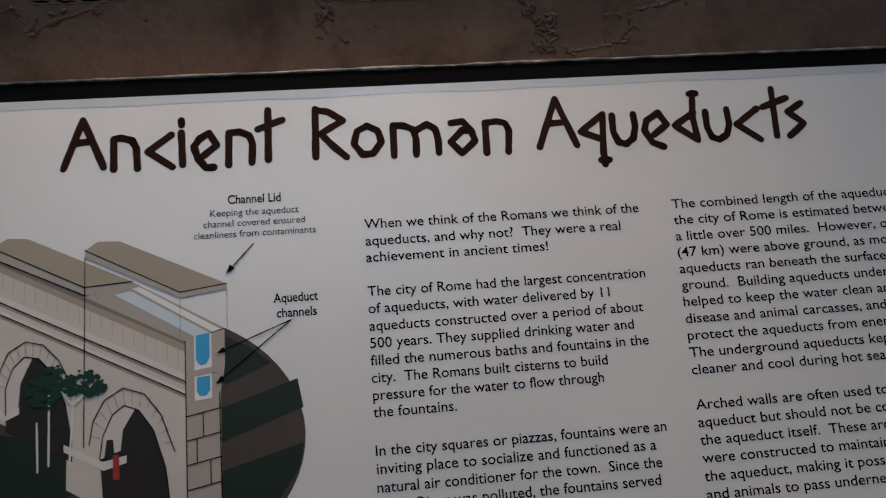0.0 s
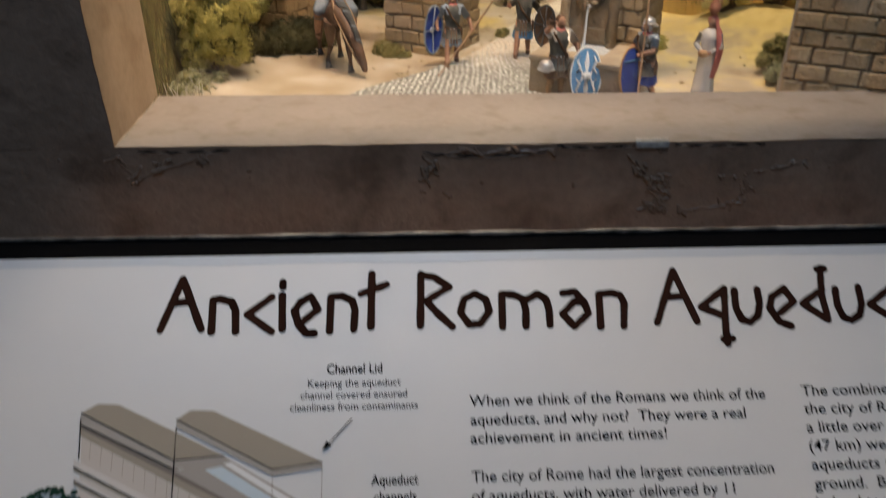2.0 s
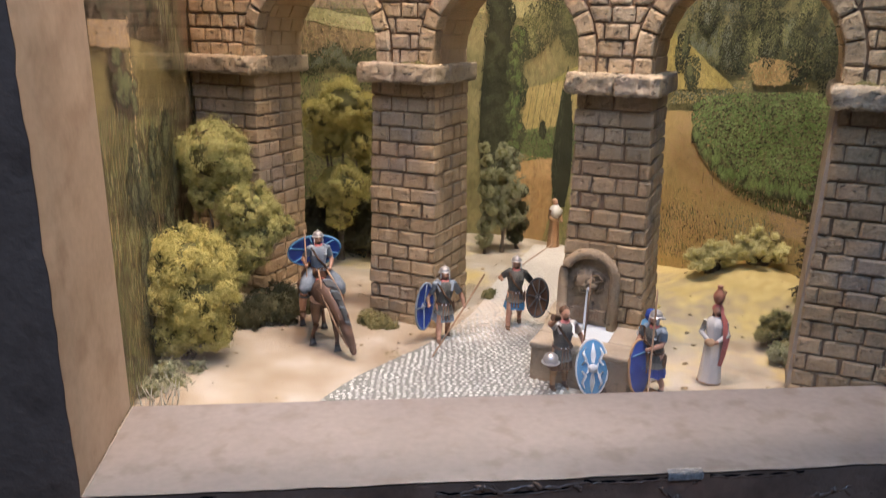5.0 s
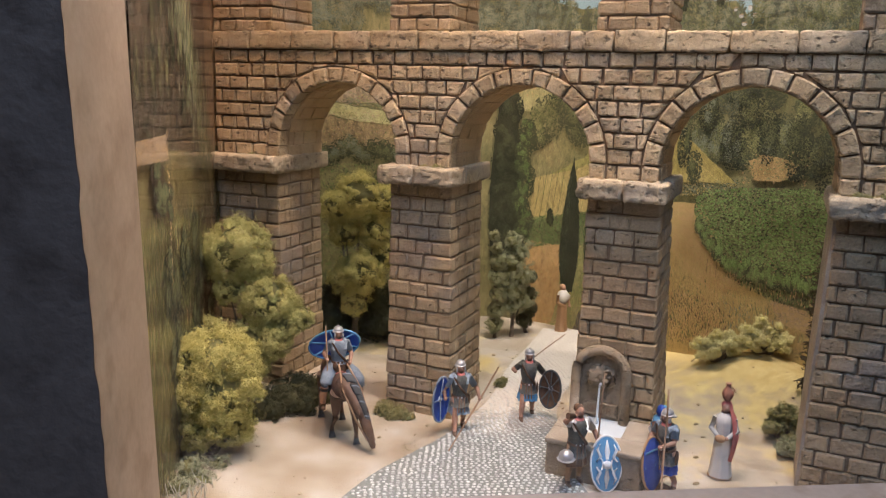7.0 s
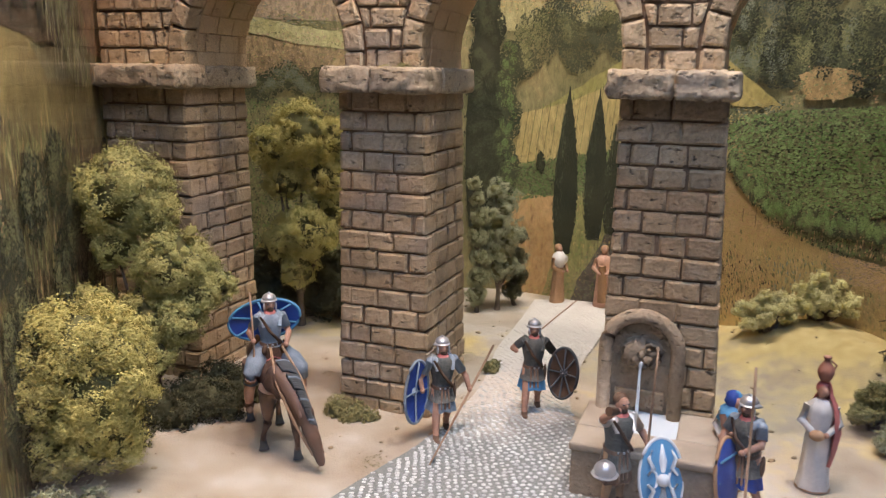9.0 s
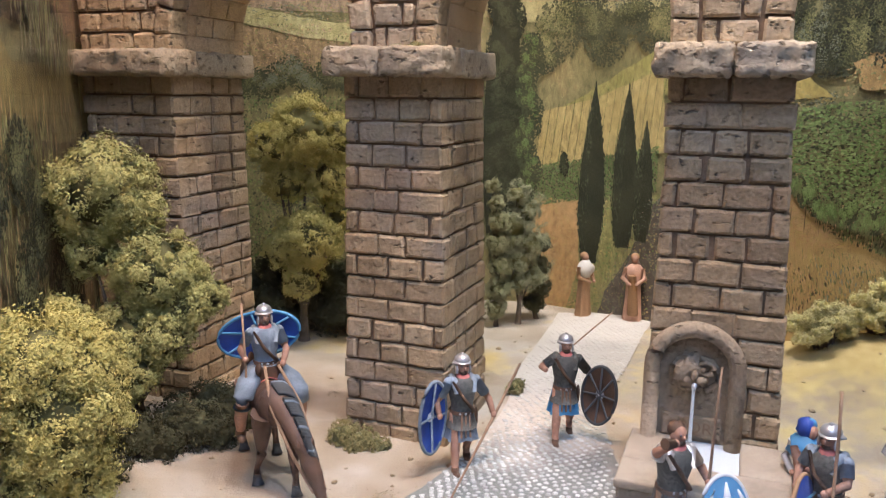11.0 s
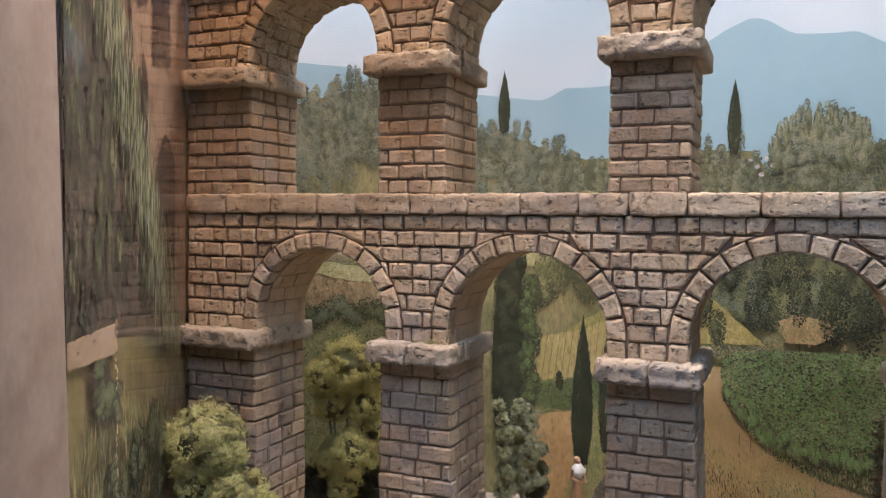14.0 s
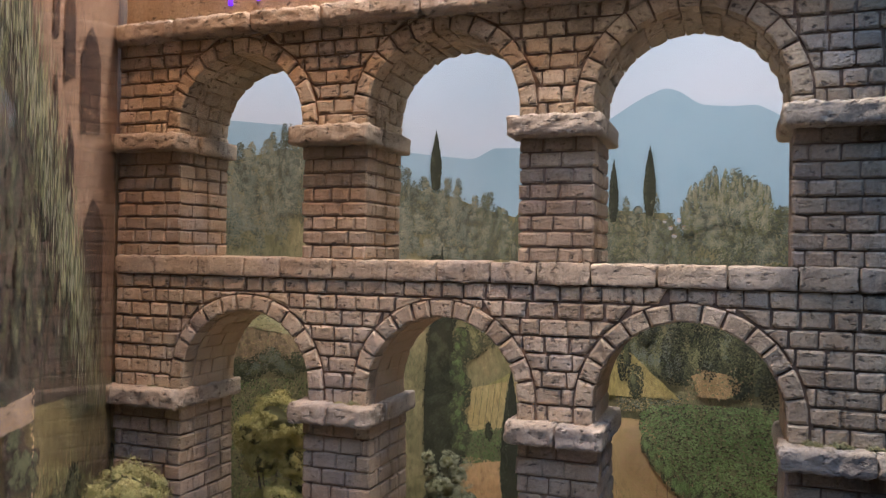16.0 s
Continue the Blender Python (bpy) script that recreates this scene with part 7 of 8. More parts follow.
c, n, side, up = oval_shield(bm, (0.0930, 0.5610, GROUND_Z + 0.0185), (-0.10, -1.0, 0.22), 0.0100, 0.0182, SBLUE, WOOD, SWHITE, SWHITE)
for q in (-1, 1):
    pts = [c + n * 0.0026 + up * (q * 0.0035), c + n * 0.0024 + up * (q * 0.0085), c + n * 0.0014 + up * (q * 0.0158)]
    add_tube(bm, pts, [0.0010, 0.0019, 0.0004], 6, SWHITE)
    for e in (-1, 1):
        add_tube(bm, [c + n * 0.0022 + side * (e * 0.0068) + up * (q * 0.0020), c + n * 0.0024 + side * (e * 0.0042) + up * (q * 0.0050), c + n * 0.0019 + side * (e * 0.0062) + up * (q * 0.0095), c + n * 0.0015 + side * (e * 0.0045) + up * (q * 0.0130)], [0.0006, 0.0011, 0.0009, 0.0004], 6, SWHITE)
    add_tube(bm, [c + n * 0.0024 + side * (q * 0.0048) + up * (0.0044 * math.sin(t)) - side * (q * 0.0022 * math.cos(t)) for t in (-1.4, -0.7, 0, 0.7, 1.4)], 0.0007, 6, SWHITE)
thing("shield_figurine", bm, FIG, "oval model shield, blue with white leaf pattern, leaning on the basin", "shield")
# legionary leaning on the basin with a blue shield
bm = bmesh.new()
P = figure(bm, ground_at(0.1330, 0.5590), -62, h=0.0570, torso=MAIL, skirt=BLUE, sleeve=TUNIC, l_hand=(-0.10, -0.22, 0.58), r_hand=(0.10, -0.24, 0.62), stride=0.05, lean=0.12, skirt_z=0.26)
oval_shield(bm, (0.1220, 0.5560, GROUND_Z + 0.0200), (0.55, -0.80, 0.12), 0.0108, 0.0180, BLUE, SBLUE, OCHRE, None, 0.0, 0)
for z in (0.010, 0.020, 0.030):
    add_tube(bm, [(0.1150, 0.5500, GROUND_Z + z), (0.1275, 0.5585, GROUND_Z + z)], 0.0006, 6, SBLUE)
add_tube(bm, [(0.1245, 0.5440, GROUND_Z), (0.1250, 0.5460, GROUND_Z + 0.06), (0.1250, 0.5470, GROUND_Z + 0.075)], 0.0006, 6, WOOD)
thing("soldier_figurine", bm, FIG, "painted soldier figurine in silver helmet leaning on the basin", "figurine")


def robed(bm, at, turn, h, gown, shawl, hair, jug=False, kneel=False, wrap=(-62, 113), hem=0.0):
    """A woman in a long gown with a shawl."""
    m = Matrix.Translation(at) @ pose(0, 0, 0, 0, 0, turn) @ Matrix.Scale(h, 4)
    rot = m.to_3x3()

    def P(x, y, z):
        return m @ Vector((x, y, z))

    k = 0.6 if kneel else 1.0
    add_ball(bm, P(0, 0, 0.004), (0.15, 0.13, 0.012), OCHRE, rot, u=12, v=4)
    rows = []
    for z, r in ((0.01, 0.135), (0.15 * k, 0.120), (0.32 * k, 0.108), (0.48 * k, 0.100), (0.58 * k, 0.088), (0.70 * k, 0.112), (0.78 * k, 0.105), (0.83 * k, 0.05)):
        rows.append([P(r * math.cos(a) * (1 + 0.07 * math.sin(7 * a)), 0.82 * r * math.sin(a) * (1 + 0.07 * math.sin(7 * a)), z) for a in [2 * math.pi * j / 28 for j in range(28)]])
    add_sheet(bm, rows, gown, closed=True)
    add_tube(bm, [P(0, 0, 0.80 * k), P(0, 0, 0.88 * k)], 0.036 * h, 8, SKIN)
    hz = 0.90 * k + (0.0 if not kneel else 0.02)
    add_ball(bm, P(0, -0.008, hz), (0.050, 0.056, 0.064), SKIN, rot)
    add_ball(bm, P(0, 0.018, hz + 0.024), (0.062, 0.064, 0.060), hair, rot)
    for q in (-1, 1):
        add_tube(bm, [P(q * 0.10, 0, 0.76 * k), P(q * 0.15, -0.02, 0.62 * k), P(q * 0.05, -0.15, 0.56 * k)], [0.046 * h, 0.038 * h, 0.024 * h], 8, gown if not jug else WHITE)
        add_ball(bm, P(q * 0.045, -0.155, 0.56 * k), (0.026, 0.026, 0.026), SKIN, rot, u=7, v=5)
    if shawl is not None:
        rows = []
        for z, r0 in ((hz + 0.088, 0.012), (hz + 0.07, 0.046), (hz + 0.02, 0.070), (hz - 0.04, 0.080), (0.76 * k, 0.135), (0.55 * k, 0.175), (0.36 * k, 0.150), (0.24 * k, 0.125)):
            if z < hem:
                continue
            rows.append([P(r0 * math.cos(a), r0 * math.sin(a) * 0.95, z + 0.012 * math.sin(5 * a)) for a in [math.radians(wrap[0] + (wrap[1] - wrap[0]) * j / 16) for j in range(17)]])
        add_sheet(bm, rows, shawl)
        add_sheet(bm, [[p + (P(0, 0, 0) - P(0.02, 0, 0)) * 0.3 for p in row] for row in rows][::-1], shawl)
    if jug:
        base = hz + 0.085
        prof = ((0.0, 0.030), (0.03, 0.052), (0.08, 0.068), (0.13, 0.060), (0.17, 0.030), (0.20, 0.026), (0.22, 0.038), (0.225, 0.030))
        rows = [[P(r * math.cos(a), r * math.sin(a), base + z) for a in [2 * math.pi * j / 14 for j in range(14)]] for z, r in prof]
        v = add_sheet(bm, rows, CLAY, closed=True)
        bm.faces.new(v[-1])
        add_tube(bm, [P(0.055, 0, base + 0.10), P(0.075, 0, base + 0.15), P(0.03, 0, base + 0.19)], 0.008 * h, 6, CLAY)
        add_ball(bm, P(-0.03, -0.16, 0.55), (0.065, 0.045, 0.05), OCHRE, rot)


bm = bmesh.new()
robed(bm, ground_at(0.1785, 0.5735), -30, 0.0555, WHITE, RED, RED, jug=True, wrap=(-48, 120))
thing("woman_figurine", bm, FIG, "painted woman figurine in white and red with jug on head", "figurine")
bm = bmesh.new()
robed(bm, ground_at(0.1370, 0.5800), -50, 0.0500, WHITE, None, SBLUE)
add_ball(bm, (0.1370, 0.5805, GROUND_Z + 0.0372), (0.0066, 0.0060, 0.0066), SBLUE, rough=0.3, u=14, v=9)
add_ball(bm, (0.1364, 0.5806, GROUND_Z + 0.0458), (0.0034, 0.0036, 0.0046), BLUE, rough=0.25, u=14, v=9)
add_ball(bm, (0.1376, 0.5778, GROUND_Z + 0.0448), (0.0022, 0.0020, 0.0030), SKIN, u=10, v=7)
add_tube(bm, [(0.1320, 0.5800, GROUND_Z + 0.0385), (0.1312, 0.5755, GROUND_Z + 0.0320), (0.1350, 0.5722, GROUND_Z + 0.0308)], [0.0022, 0.0018, 0.0013], 8, SKIN)
thing("woman_figurine", bm, FIG, "painted woman figurine in pale gown with blue headscarf", "figurine")
bm = bmesh.new()
robed(bm, ground_at(0.1555, 0.9060), 30, 0.0545, OCHRE, None, OCHRE)
add_ball(bm, (0.1560, 0.9045, GROUND_Z + 0.0395), (0.0072, 0.0066, 0.0075), WHITE, rough=0.3)
thing("woman_figurine", bm, FIG, "painted woman figurine in ochre skirt and white shawl", "figurine")
bm = bmesh.new()
robed(bm, ground_at(0.1905, 0.8880), -25, 0.0565, PINK, WHITE, OCHRE, wrap=(40, 150), hem=0.5)
add_tube(bm, [(0.1870, 0.8830, GROUND_Z + 0.038), (0.1880, 0.8825, GROUND_Z + 0.020), (0.1890, 0.8830, GROUND_Z + 0.006)], [0.0030, 0.0040, 0.0044], 10, OCHRE)
thing("woman_figurine", bm, FIG, "painted figurine of a woman in pale pink gown on the road", "figurine")

# mounted soldier on a grazing horse
bm = bmesh.new()
HX, HY, HZ = -0.0815, 0.664, GROUND_Z
hm = Matrix.Translation((HX, HY, HZ)) @ pose(0, 0, 0, 0, 0, 15)
hr = hm.to_3x3()


def H(x, y, z):
    return hm @ Vector((x, y, z))


body = ((0.0290, 0.0415, 0.0046), (0.0262, 0.0412, 0.0088), (0.0190, 0.0402, 0.0102), (0.0090, 0.0382, 0.0094), (-0.0020, 0.0376, 0.0092), (-0.0120, 0.0385, 0.0096), (-0.0200, 0.0398, 0.0088), (-0.0250, 0.0405, 0.0056))
rows = [[H(0.90 * r * math.cos(a), y, z + r * 1.06 * math.sin(a)) for a in [2 * math.pi * j / 18 for j in range(18)]] for y, z, r in body]
v = add_sheet(bm, rows, HORSE, closed=True)
for q in (v[0], v[-1]):
    f = bm.faces.new(q)
    f.material_index = HORSE
# legs: thigh, knee or hock, cannon, fetlock, hoof
for x, y, fx, fy, bend in ((-0.0056, 0.0225, -0.0070, 0.0285, 0.0042), (0.0056, 0.0215, 0.0072, 0.0180, 0.0040), (-0.0052, -0.0180, -0.0078, -0.0105, -0.0022), (0.0052, -0.0190, 0.0060, -0.0275, -0.0024)):
    add_tube(bm, [H(x, y, 0.0370), H(x * 1.1, y * 0.7 + fy * 0.3, 0.0300), H((x + fx) / 2, (y + fy) / 2 + bend, 0.0195), H((x + fx) / 2, (y + fy) / 2 + bend, 0.0175), H(fx, fy + 0.3 * bend, 0.0085), H(fx, fy, 0.0048)], [0.0060, 0.0046, 0.0024, 0.0023, 0.0014, 0.0017], 9, HORSE)
    add_tube(bm, [H(fx, fy, 0.0052), H(fx, fy - 0.0008, 0.0026), H(fx, fy - 0.0016, 0.0004)], [0.0017, 0.0021, 0.0029], 9, MANE)
# neck reaching down and forward, with a long head at the sand
NECK = [(0, -0.0165, 0.0425, 0.0080), (0.0014, -0.0235, 0.0415, 0.0062), (0.0038, -0.0305, 0.0368, 0.0047), (0.0064, -0.0365, 0.0298, 0.0039), (0.0080, -0.0402, 0.0240, 0.0034)]
add_tube(bm, [H(*q[:3]) for q in NECK], [q[3] for q in NECK], 12, HORSE)
add_tube(bm, [H(0.0074, -0.0398, 0.0262), H(0.0086, -0.0424, 0.0222), H(0.0102, -0.0446, 0.0168), H(0.0116, -0.0466, 0.0108), H(0.0124, -0.0480, 0.0070), H(0.0127, -0.0484, 0.0050)], [0.0028, 0.0040, 0.0036, 0.0025, 0.0023, 0.0014], 12, HORSE)
for q in (-1, 1):
    add_ball(bm, H(0.0096 + q * 0.0030, -0.0432, 0.0188), 0.0008, MANE, u=6, v=4)
    add_tube(bm, [H(0.0074 + q * 0.0022, -0.0392, 0.0268), H(0.0074 + q * 0.0032, -0.0402, 0.0292), H(0.0074 + q * 0.0034, -0.0400, 0.0322)], [0.0010, 0.0013, 0.0003], 6, HORSE)
    add_tube(bm, [H(0.0118 + q * 0.0026, -0.0462, 0.0098), H(0.0075 + q * 0.0050, -0.0380, 0.0240), H(0.0030 + q * 0.0066, -0.0260, 0.0420), H(q * 0.003, -0.0125, 0.0565)], 0.00075, 6, WOOD)
add_tube(bm, [H(0.0118 + 0.0027 * math.cos(a), -0.0463 + 0.0012 * math.sin(a), 0.0108 + 0.0020 * math.sin(a)) for a in [0.785 * k for k in range(9)]], 0.0005, 5, LEATHER, cap=False)
# mane in locks over the near side of the neck
for k in range(30):
    f = k / 29 * (len(NECK) - 1.001)
    a, b = NECK[int(f)], NECK[int(f) + 1]
    c = Vector(a[:3]).lerp(Vector(b[:3]), f % 1)
    r = (a[3] + (b[3] - a[3]) * (f % 1)) * 1.04 + 0.0002
    along = (Vector(b[:3]) - Vector(a[:3])).normalized()
    flank = along.cross(Vector((0, 0, 1))).normalized() * -1
    crest = along.cross(flank)
    crest = crest if crest.z > 0 else -crest
    flank = flank if flank.x > 0 else -flank
    lock = [c + r * (crest * math.cos(t) + flank * math.sin(t)) + along * (0.0011 * n) for n, t in enumerate((-0.25, 0.25, 0.75, 1.25, 1.7 + 0.2 * (k % 3)))]
    add_tube(bm, [H(*q) for q in lock], [0.0010, 0.0012, 0.0011, 0.0009, 0.0003], 5, MANE if k % 9 else TUNIC)
add_tube(bm, [H(0, 0.0295, 0.043), H(0.001, 0.0345, 0.036), H(0.002, 0.0350, 0.022), H(0.003, 0.0330, 0.011)], [0.0018, 0.0026, 0.0028, 0.0006], 8, MANE)
# dull red saddle cloth over both flanks, and a four-cornered saddle
rows = [[H(x, y, z) for y in (0.0140, 0.0070, 0.0, -0.0070)] for x, z in ((-0.0104, 0.0330), (-0.0106, 0.0390), (-0.0080, 0.0460), (0.0, 0.0492), (0.0080, 0.0460), (0.0106, 0.0390), (0.0104, 0.0330))]
add_sheet(bm, rows, RED)
add_sheet(bm, [[p + Vector((0, 0, -0.0004)) for p in r] for r in rows[::-1]], RED)
add_tube(bm, [H(0, 0.012, 0.0486), H(0, 0.006, 0.0490), H(0, -0.006, 0.0486)], [0.0056, 0.0060, 0.0054], 12, LEATHER)
for x, y in ((-0.0048, 0.0115), (0.0048, 0.0115), (-0.0048, -0.0070), (0.0048, -0.0070)):
    add_ball(bm, H(x, y, 0.0535), (0.0016, 0.0014, 0.0030), LEATHER, hr, u=8, v=6)
P = figure(bm, H(0, 0.001, 0.0265), 14, h=0.0545, torso=TUNIC, skirt=TUNIC, sleeve=TUNIC, l_hand=(-0.19, -0.16, 0.60), r_hand=(0.10, -0.24, 0.56), scarf=RED, skirt_z=0.42, seat=1.0, base=False)
for q in (-1, 1):
    add_tube(bm, [H(q * 0.004, 0.002, 0.0500), H(q * 0.0100, -0.0060, 0.0465), H(q * 0.0128, -0.0110, 0.0425), H(q * 0.0132, -0.0098, 0.0380)], [0.0052, 0.0050, 0.0044, 0.0040], 10, TUNIC)
    add_tube(bm, [H(q * 0.0131, -0.0102, 0.0400), H(q * 0.0138, -0.0080, 0.0320), H(q * 0.0136, -0.0060, 0.0245)], [0.0030, 0.0028, 0.0019], 9, SKIN)
    add_tube(bm, [H(q * 0.0136, -0.0062, 0.0262), H(q * 0.0136, -0.0060, 0.0232)], [0.0024, 0.0024], 8, LEATHER)
    add_ball(bm, H(q * 0.0140, -0.0086, 0.0228), (0.0020, 0.0044, 0.0016), LEATHER, hr, u=8, v=5)
add_tube(bm, [P(-0.19, -0.16, 0.30), P(-0.19, -0.16, 0.60), P(-0.20, -0.10, 1.06)], 0.0006, 6, WOOD)
oval_shield(bm, P(-0.02, 0.17, 0.70), (0.10, 0.95, 0.12), 0.0112, 0.0195, SBLUE, BLUE, SBLUE, None, 1.32, 3)
thing("rider_figurine", bm, FIG, "painted mounted soldier figurine with blue shield on a grazing horse", "figurine")

# what stands in the model several times over
GROUPS = {"soldier_figurine": "Roman soldier figurines", "woman_figurine": "Roman women figurines", "bush": "model bushes on the sand", "tree": "bushy model trees"}
for ob in list(scene.objects):
    if ob.parent is None and ob.name.split(".")[0] in GROUPS:
        tagged(ob, group=GROUPS[ob.name.split(".")[0]])

# ---- lectern with the text panel ----
SLOPE = radians(44.2)
PAN = Matrix.Translation((0, 0.359, 1.066)) @ pose(0, 0, 0, 44.2)      # x across, y up the slope, z off the face


def pan(x, v, lift=0.0):
    return PAN @ Vector((x, v, lift))


def panel_box(lo, hi):
    bm = box(lo, hi)
    bm.transform(PAN)
    return bm


lectern = holder("information_panel", (0.05, 0.20, 0.0), "sloping white information panel with black edges on a dark stand", "information panel")
face = part("panel_face", panel_box((-0.70, -0.36, -0.003), (0.80, 0.0373, 0.0)), M["panel"], lectern, "glossy white laminate sheet with printed text")
edge = part("panel_edge", panel_box((-0.70, 0.0376, -0.010), (0.80, 0.0464, -0.0006)), M["black"], lectern, "black strip along the upper edge")
part("panel_board", panel_box((-0.70, -0.36, -0.016), (0.80, 0.0374, -0.0032)), M["black"], lectern, "dark backing board")
# pale blue-grey strip along the top, with a wavering lower edge
bm = bmesh.new()
xs = [-0.40 + 0.9 * i / 120 for i in range(121)]
add_sheet(bm, [[pan(x, 0.0326 + 0.0009 * noise.noise(Vector((x * 22, 0, 0))), 0.00012) for x in xs], [pan(x, 0.0372, 0.00012) for x in xs]])
part("top_strip", bm, plain("strip_blue_grey", (0.50, 0.54, 0.60), 0.3), lectern, "pale blue-grey strip")
# worn silver lip behind the black edge
bm = bmesh.new()
xs = [-0.60 + 1.2 * i / 420 for i in range(421)]
w = [0.0013 + 0.0011 * noise.noise(Vector((x * 31, 1, 0))) + 0.0006 * noise.noise(Vector((x * 150, 5, 0))) for x in xs]
add_sheet(bm, [[pan(x, 0.0463 - 1.6 * max(0, a - 0.0015), -0.0005) for x, a in zip(xs, w)], [pan(x, 0.0464 - 0.6 * max(0, a - 0.0012), 0.0001 + 0.2 * a) for x, a in zip(xs, w)], [pan(x, 0.0468 + 0.7 * a, 0.0002 + 0.3 * a) for x, a in zip(xs, w)], [pan(x, 0.0472 + 0.9 * max(a, 0), -0.0008) for x, a in zip(xs, w)], [pan(x, 0.0470, -0.0100) for x in xs]])
part("silver_lip", bm, M["foil"], lectern, "crumpled worn silver lip along the upper edge", smooth=True)
bm = bmesh.new()
y1, z1 = pan(0, -0.36, -0.017).yz
y2, z2 = pan(0, 0.046, -0.017).yz
side = [(y1, z1), (y2, z2), (WALL_Y - 0.002, z2 - 0.03), (WALL_Y - 0.002, 0.0), (y1 + 0.12, 0.0), (y1 + 0.02, z1 - 0.05)]
vs = [[bm.verts.new((x, y, z)) for y, z in side] for x in (-0.69, 0.79)]
bm.faces.new(vs[0])
bm.faces.new(vs[1][::-1])
for i in range(len(side)):
    j = (i + 1) % len(side)
    bm.faces.new((vs[0][i], vs[1][i], vs[1][j], vs[0][j]))
part("stand", bm, M["wall"], lectern, "dark painted stand reaching down to the floor")

# hand-lettered title: strokes in millimetres
TITLE = (
    "-145.4,1.2 -136.4,26.0 -126.4,1.2", "-140.9,14.0 -132.7,14.8", "-121.6,-0.1 -121.6,15.3 -118.3,15.8 -112.8,14.2 -110.8,10.1 -110.3,-0.3",
    "-93.9,16.2 -105.2,7.9 -93.5,-0.6", "-89.0,16.9 -88.6,0.4", "-88.9,23.5 -88.8,21.1",
    "-78.4,4.4 -71.9,9.7 -75.5,16.2 -80.2,13.4 -83.0,9.3 -81.1,2.9 -77.3,-1.8 -73.6,-1.8", "-66.3,-0.9 -65.8,15.7 -60.6,16.1 -55.7,13.8 -54.3,9.1 -54.9,-0.4",
    "-46.2,26.8 -46.8,0.7", "-51.6,16.9 -39.1,21.3", "-22.5,26.3 -23.3,0.7", "-22.5,25.6 -16.2,24.6 -9.0,19.5 -20.3,12.9", "-20.3,12.9 -14.6,6.3 -8.0,-0.1",
    "3.2,15.9 8.5,13.1 10.0,7.0 5.4,1.0 0.1,0.8 -3.9,6.6 -2.0,13.4 3.2,15.9", "16.0,-0.8 16.4,15.5 21.8,15.0 26.5,12.9 27.7,7.4 27.3,-0.7", "27.7,12.1 33.7,15.2 37.8,12.6 39.0,6.8 38.9,-0.3",
    "46.2,15.3 52.2,15.9 56.3,10.7 58.0,5.1 50.7,-1.3 45.4,5.1 51.8,11.2 55.0,10.7", "63.4,-1.6 63.9,14.4 69.9,15.0 74.4,13.8 75.9,9.6 74.7,-1.7",
    "91.2,-0.1 101.7,25.7 110.8,-0.1", "96.8,12.3 104.2,12.7", "126.2,16.1 113.6,7.0 124.5,2.3", "126.2,16.1 124.3,-4.6 124.5,-11.2", "122.7,-8.9 127.0,-8.9",
    "131.1,15.1 130.8,6.1 133.0,0.4 136.9,-0.9 141.1,2.1 142.9,8.2 142.6,15.3", "152.4,3.3 160.0,8.8 156.1,15.3 149.4,11.4 147.6,5.9 151.1,-0.8 156.9,-3.4",
    "176.3,25.7 174.6,12.3 175.8,-0.7 164.3,7.8 175.4,14.6", "174.3,25.1 178.1,25.2", "181.9,14.7 181.7,6.2 183.6,0.5 187.5,-1.1 192.0,1.5 194.0,7.0 193.7,15.6",
    "210.3,15.0 198.2,6.8 210.2,-2.3", "220.2,25.8 219.3,-0.7", "213.7,15.7 227.8,20.3", "235.5,17.1 227.5,12.4 235.5,5.6 226.6,-1.0",
)


def stroke(bm, pts, width, lift):
    """A flat brush stroke with round ends and joints, of slightly uneven width."""
    fine = []
    for a, b in zip(pts, pts[1:]):
        for k in range(5):
            fine.append(Vector(a).lerp(Vector(b), k / 5))
    fine.append(Vector(pts[-1]))
    for k, (a, b) in enumerate(zip(fine, fine[1:])):
        d = (b - a).normalized()
        n = Vector((-d.y, d.x))
        wa, wb = (0.5 * width * (1 + 0.16 * noise.noise(Vector((p.x * 260, p.y * 260, 3)))) for p in (a, b))
        bm.faces.new([bm.verts.new(pan(q.x, q.y, lift)) for q in (a - n * wa, b - n * wb, b + n * wb, a + n * wa)])
    for k, p in enumerate(fine):
        w = 0.5 * width * (1 + 0.16 * noise.noise(Vector((p.x * 260, p.y * 260, 3))))
        bm.faces.new([bm.verts.new(pan(p.x + w * math.cos(t), p.y + w * math.sin(t), lift + 0.00001)) for t in [2 * math.pi * j / 10 for j in range(10)]])


bm, halo = bmesh.new(), bmesh.new()
for line in TITLE:
    pts = [tuple(float(v) / 1000 for v in q.split(",")) for q in line.split()]
    stroke(halo, pts, 0.0037, 0.00012)
    stroke(bm, pts, 0.0029, 0.00020)
part("title_outline", halo, M["ink"], face, "black outline of the title letters")
part("title_letters", bm, M["ink_brown"], face, "dark brown hand-drawn title letters")

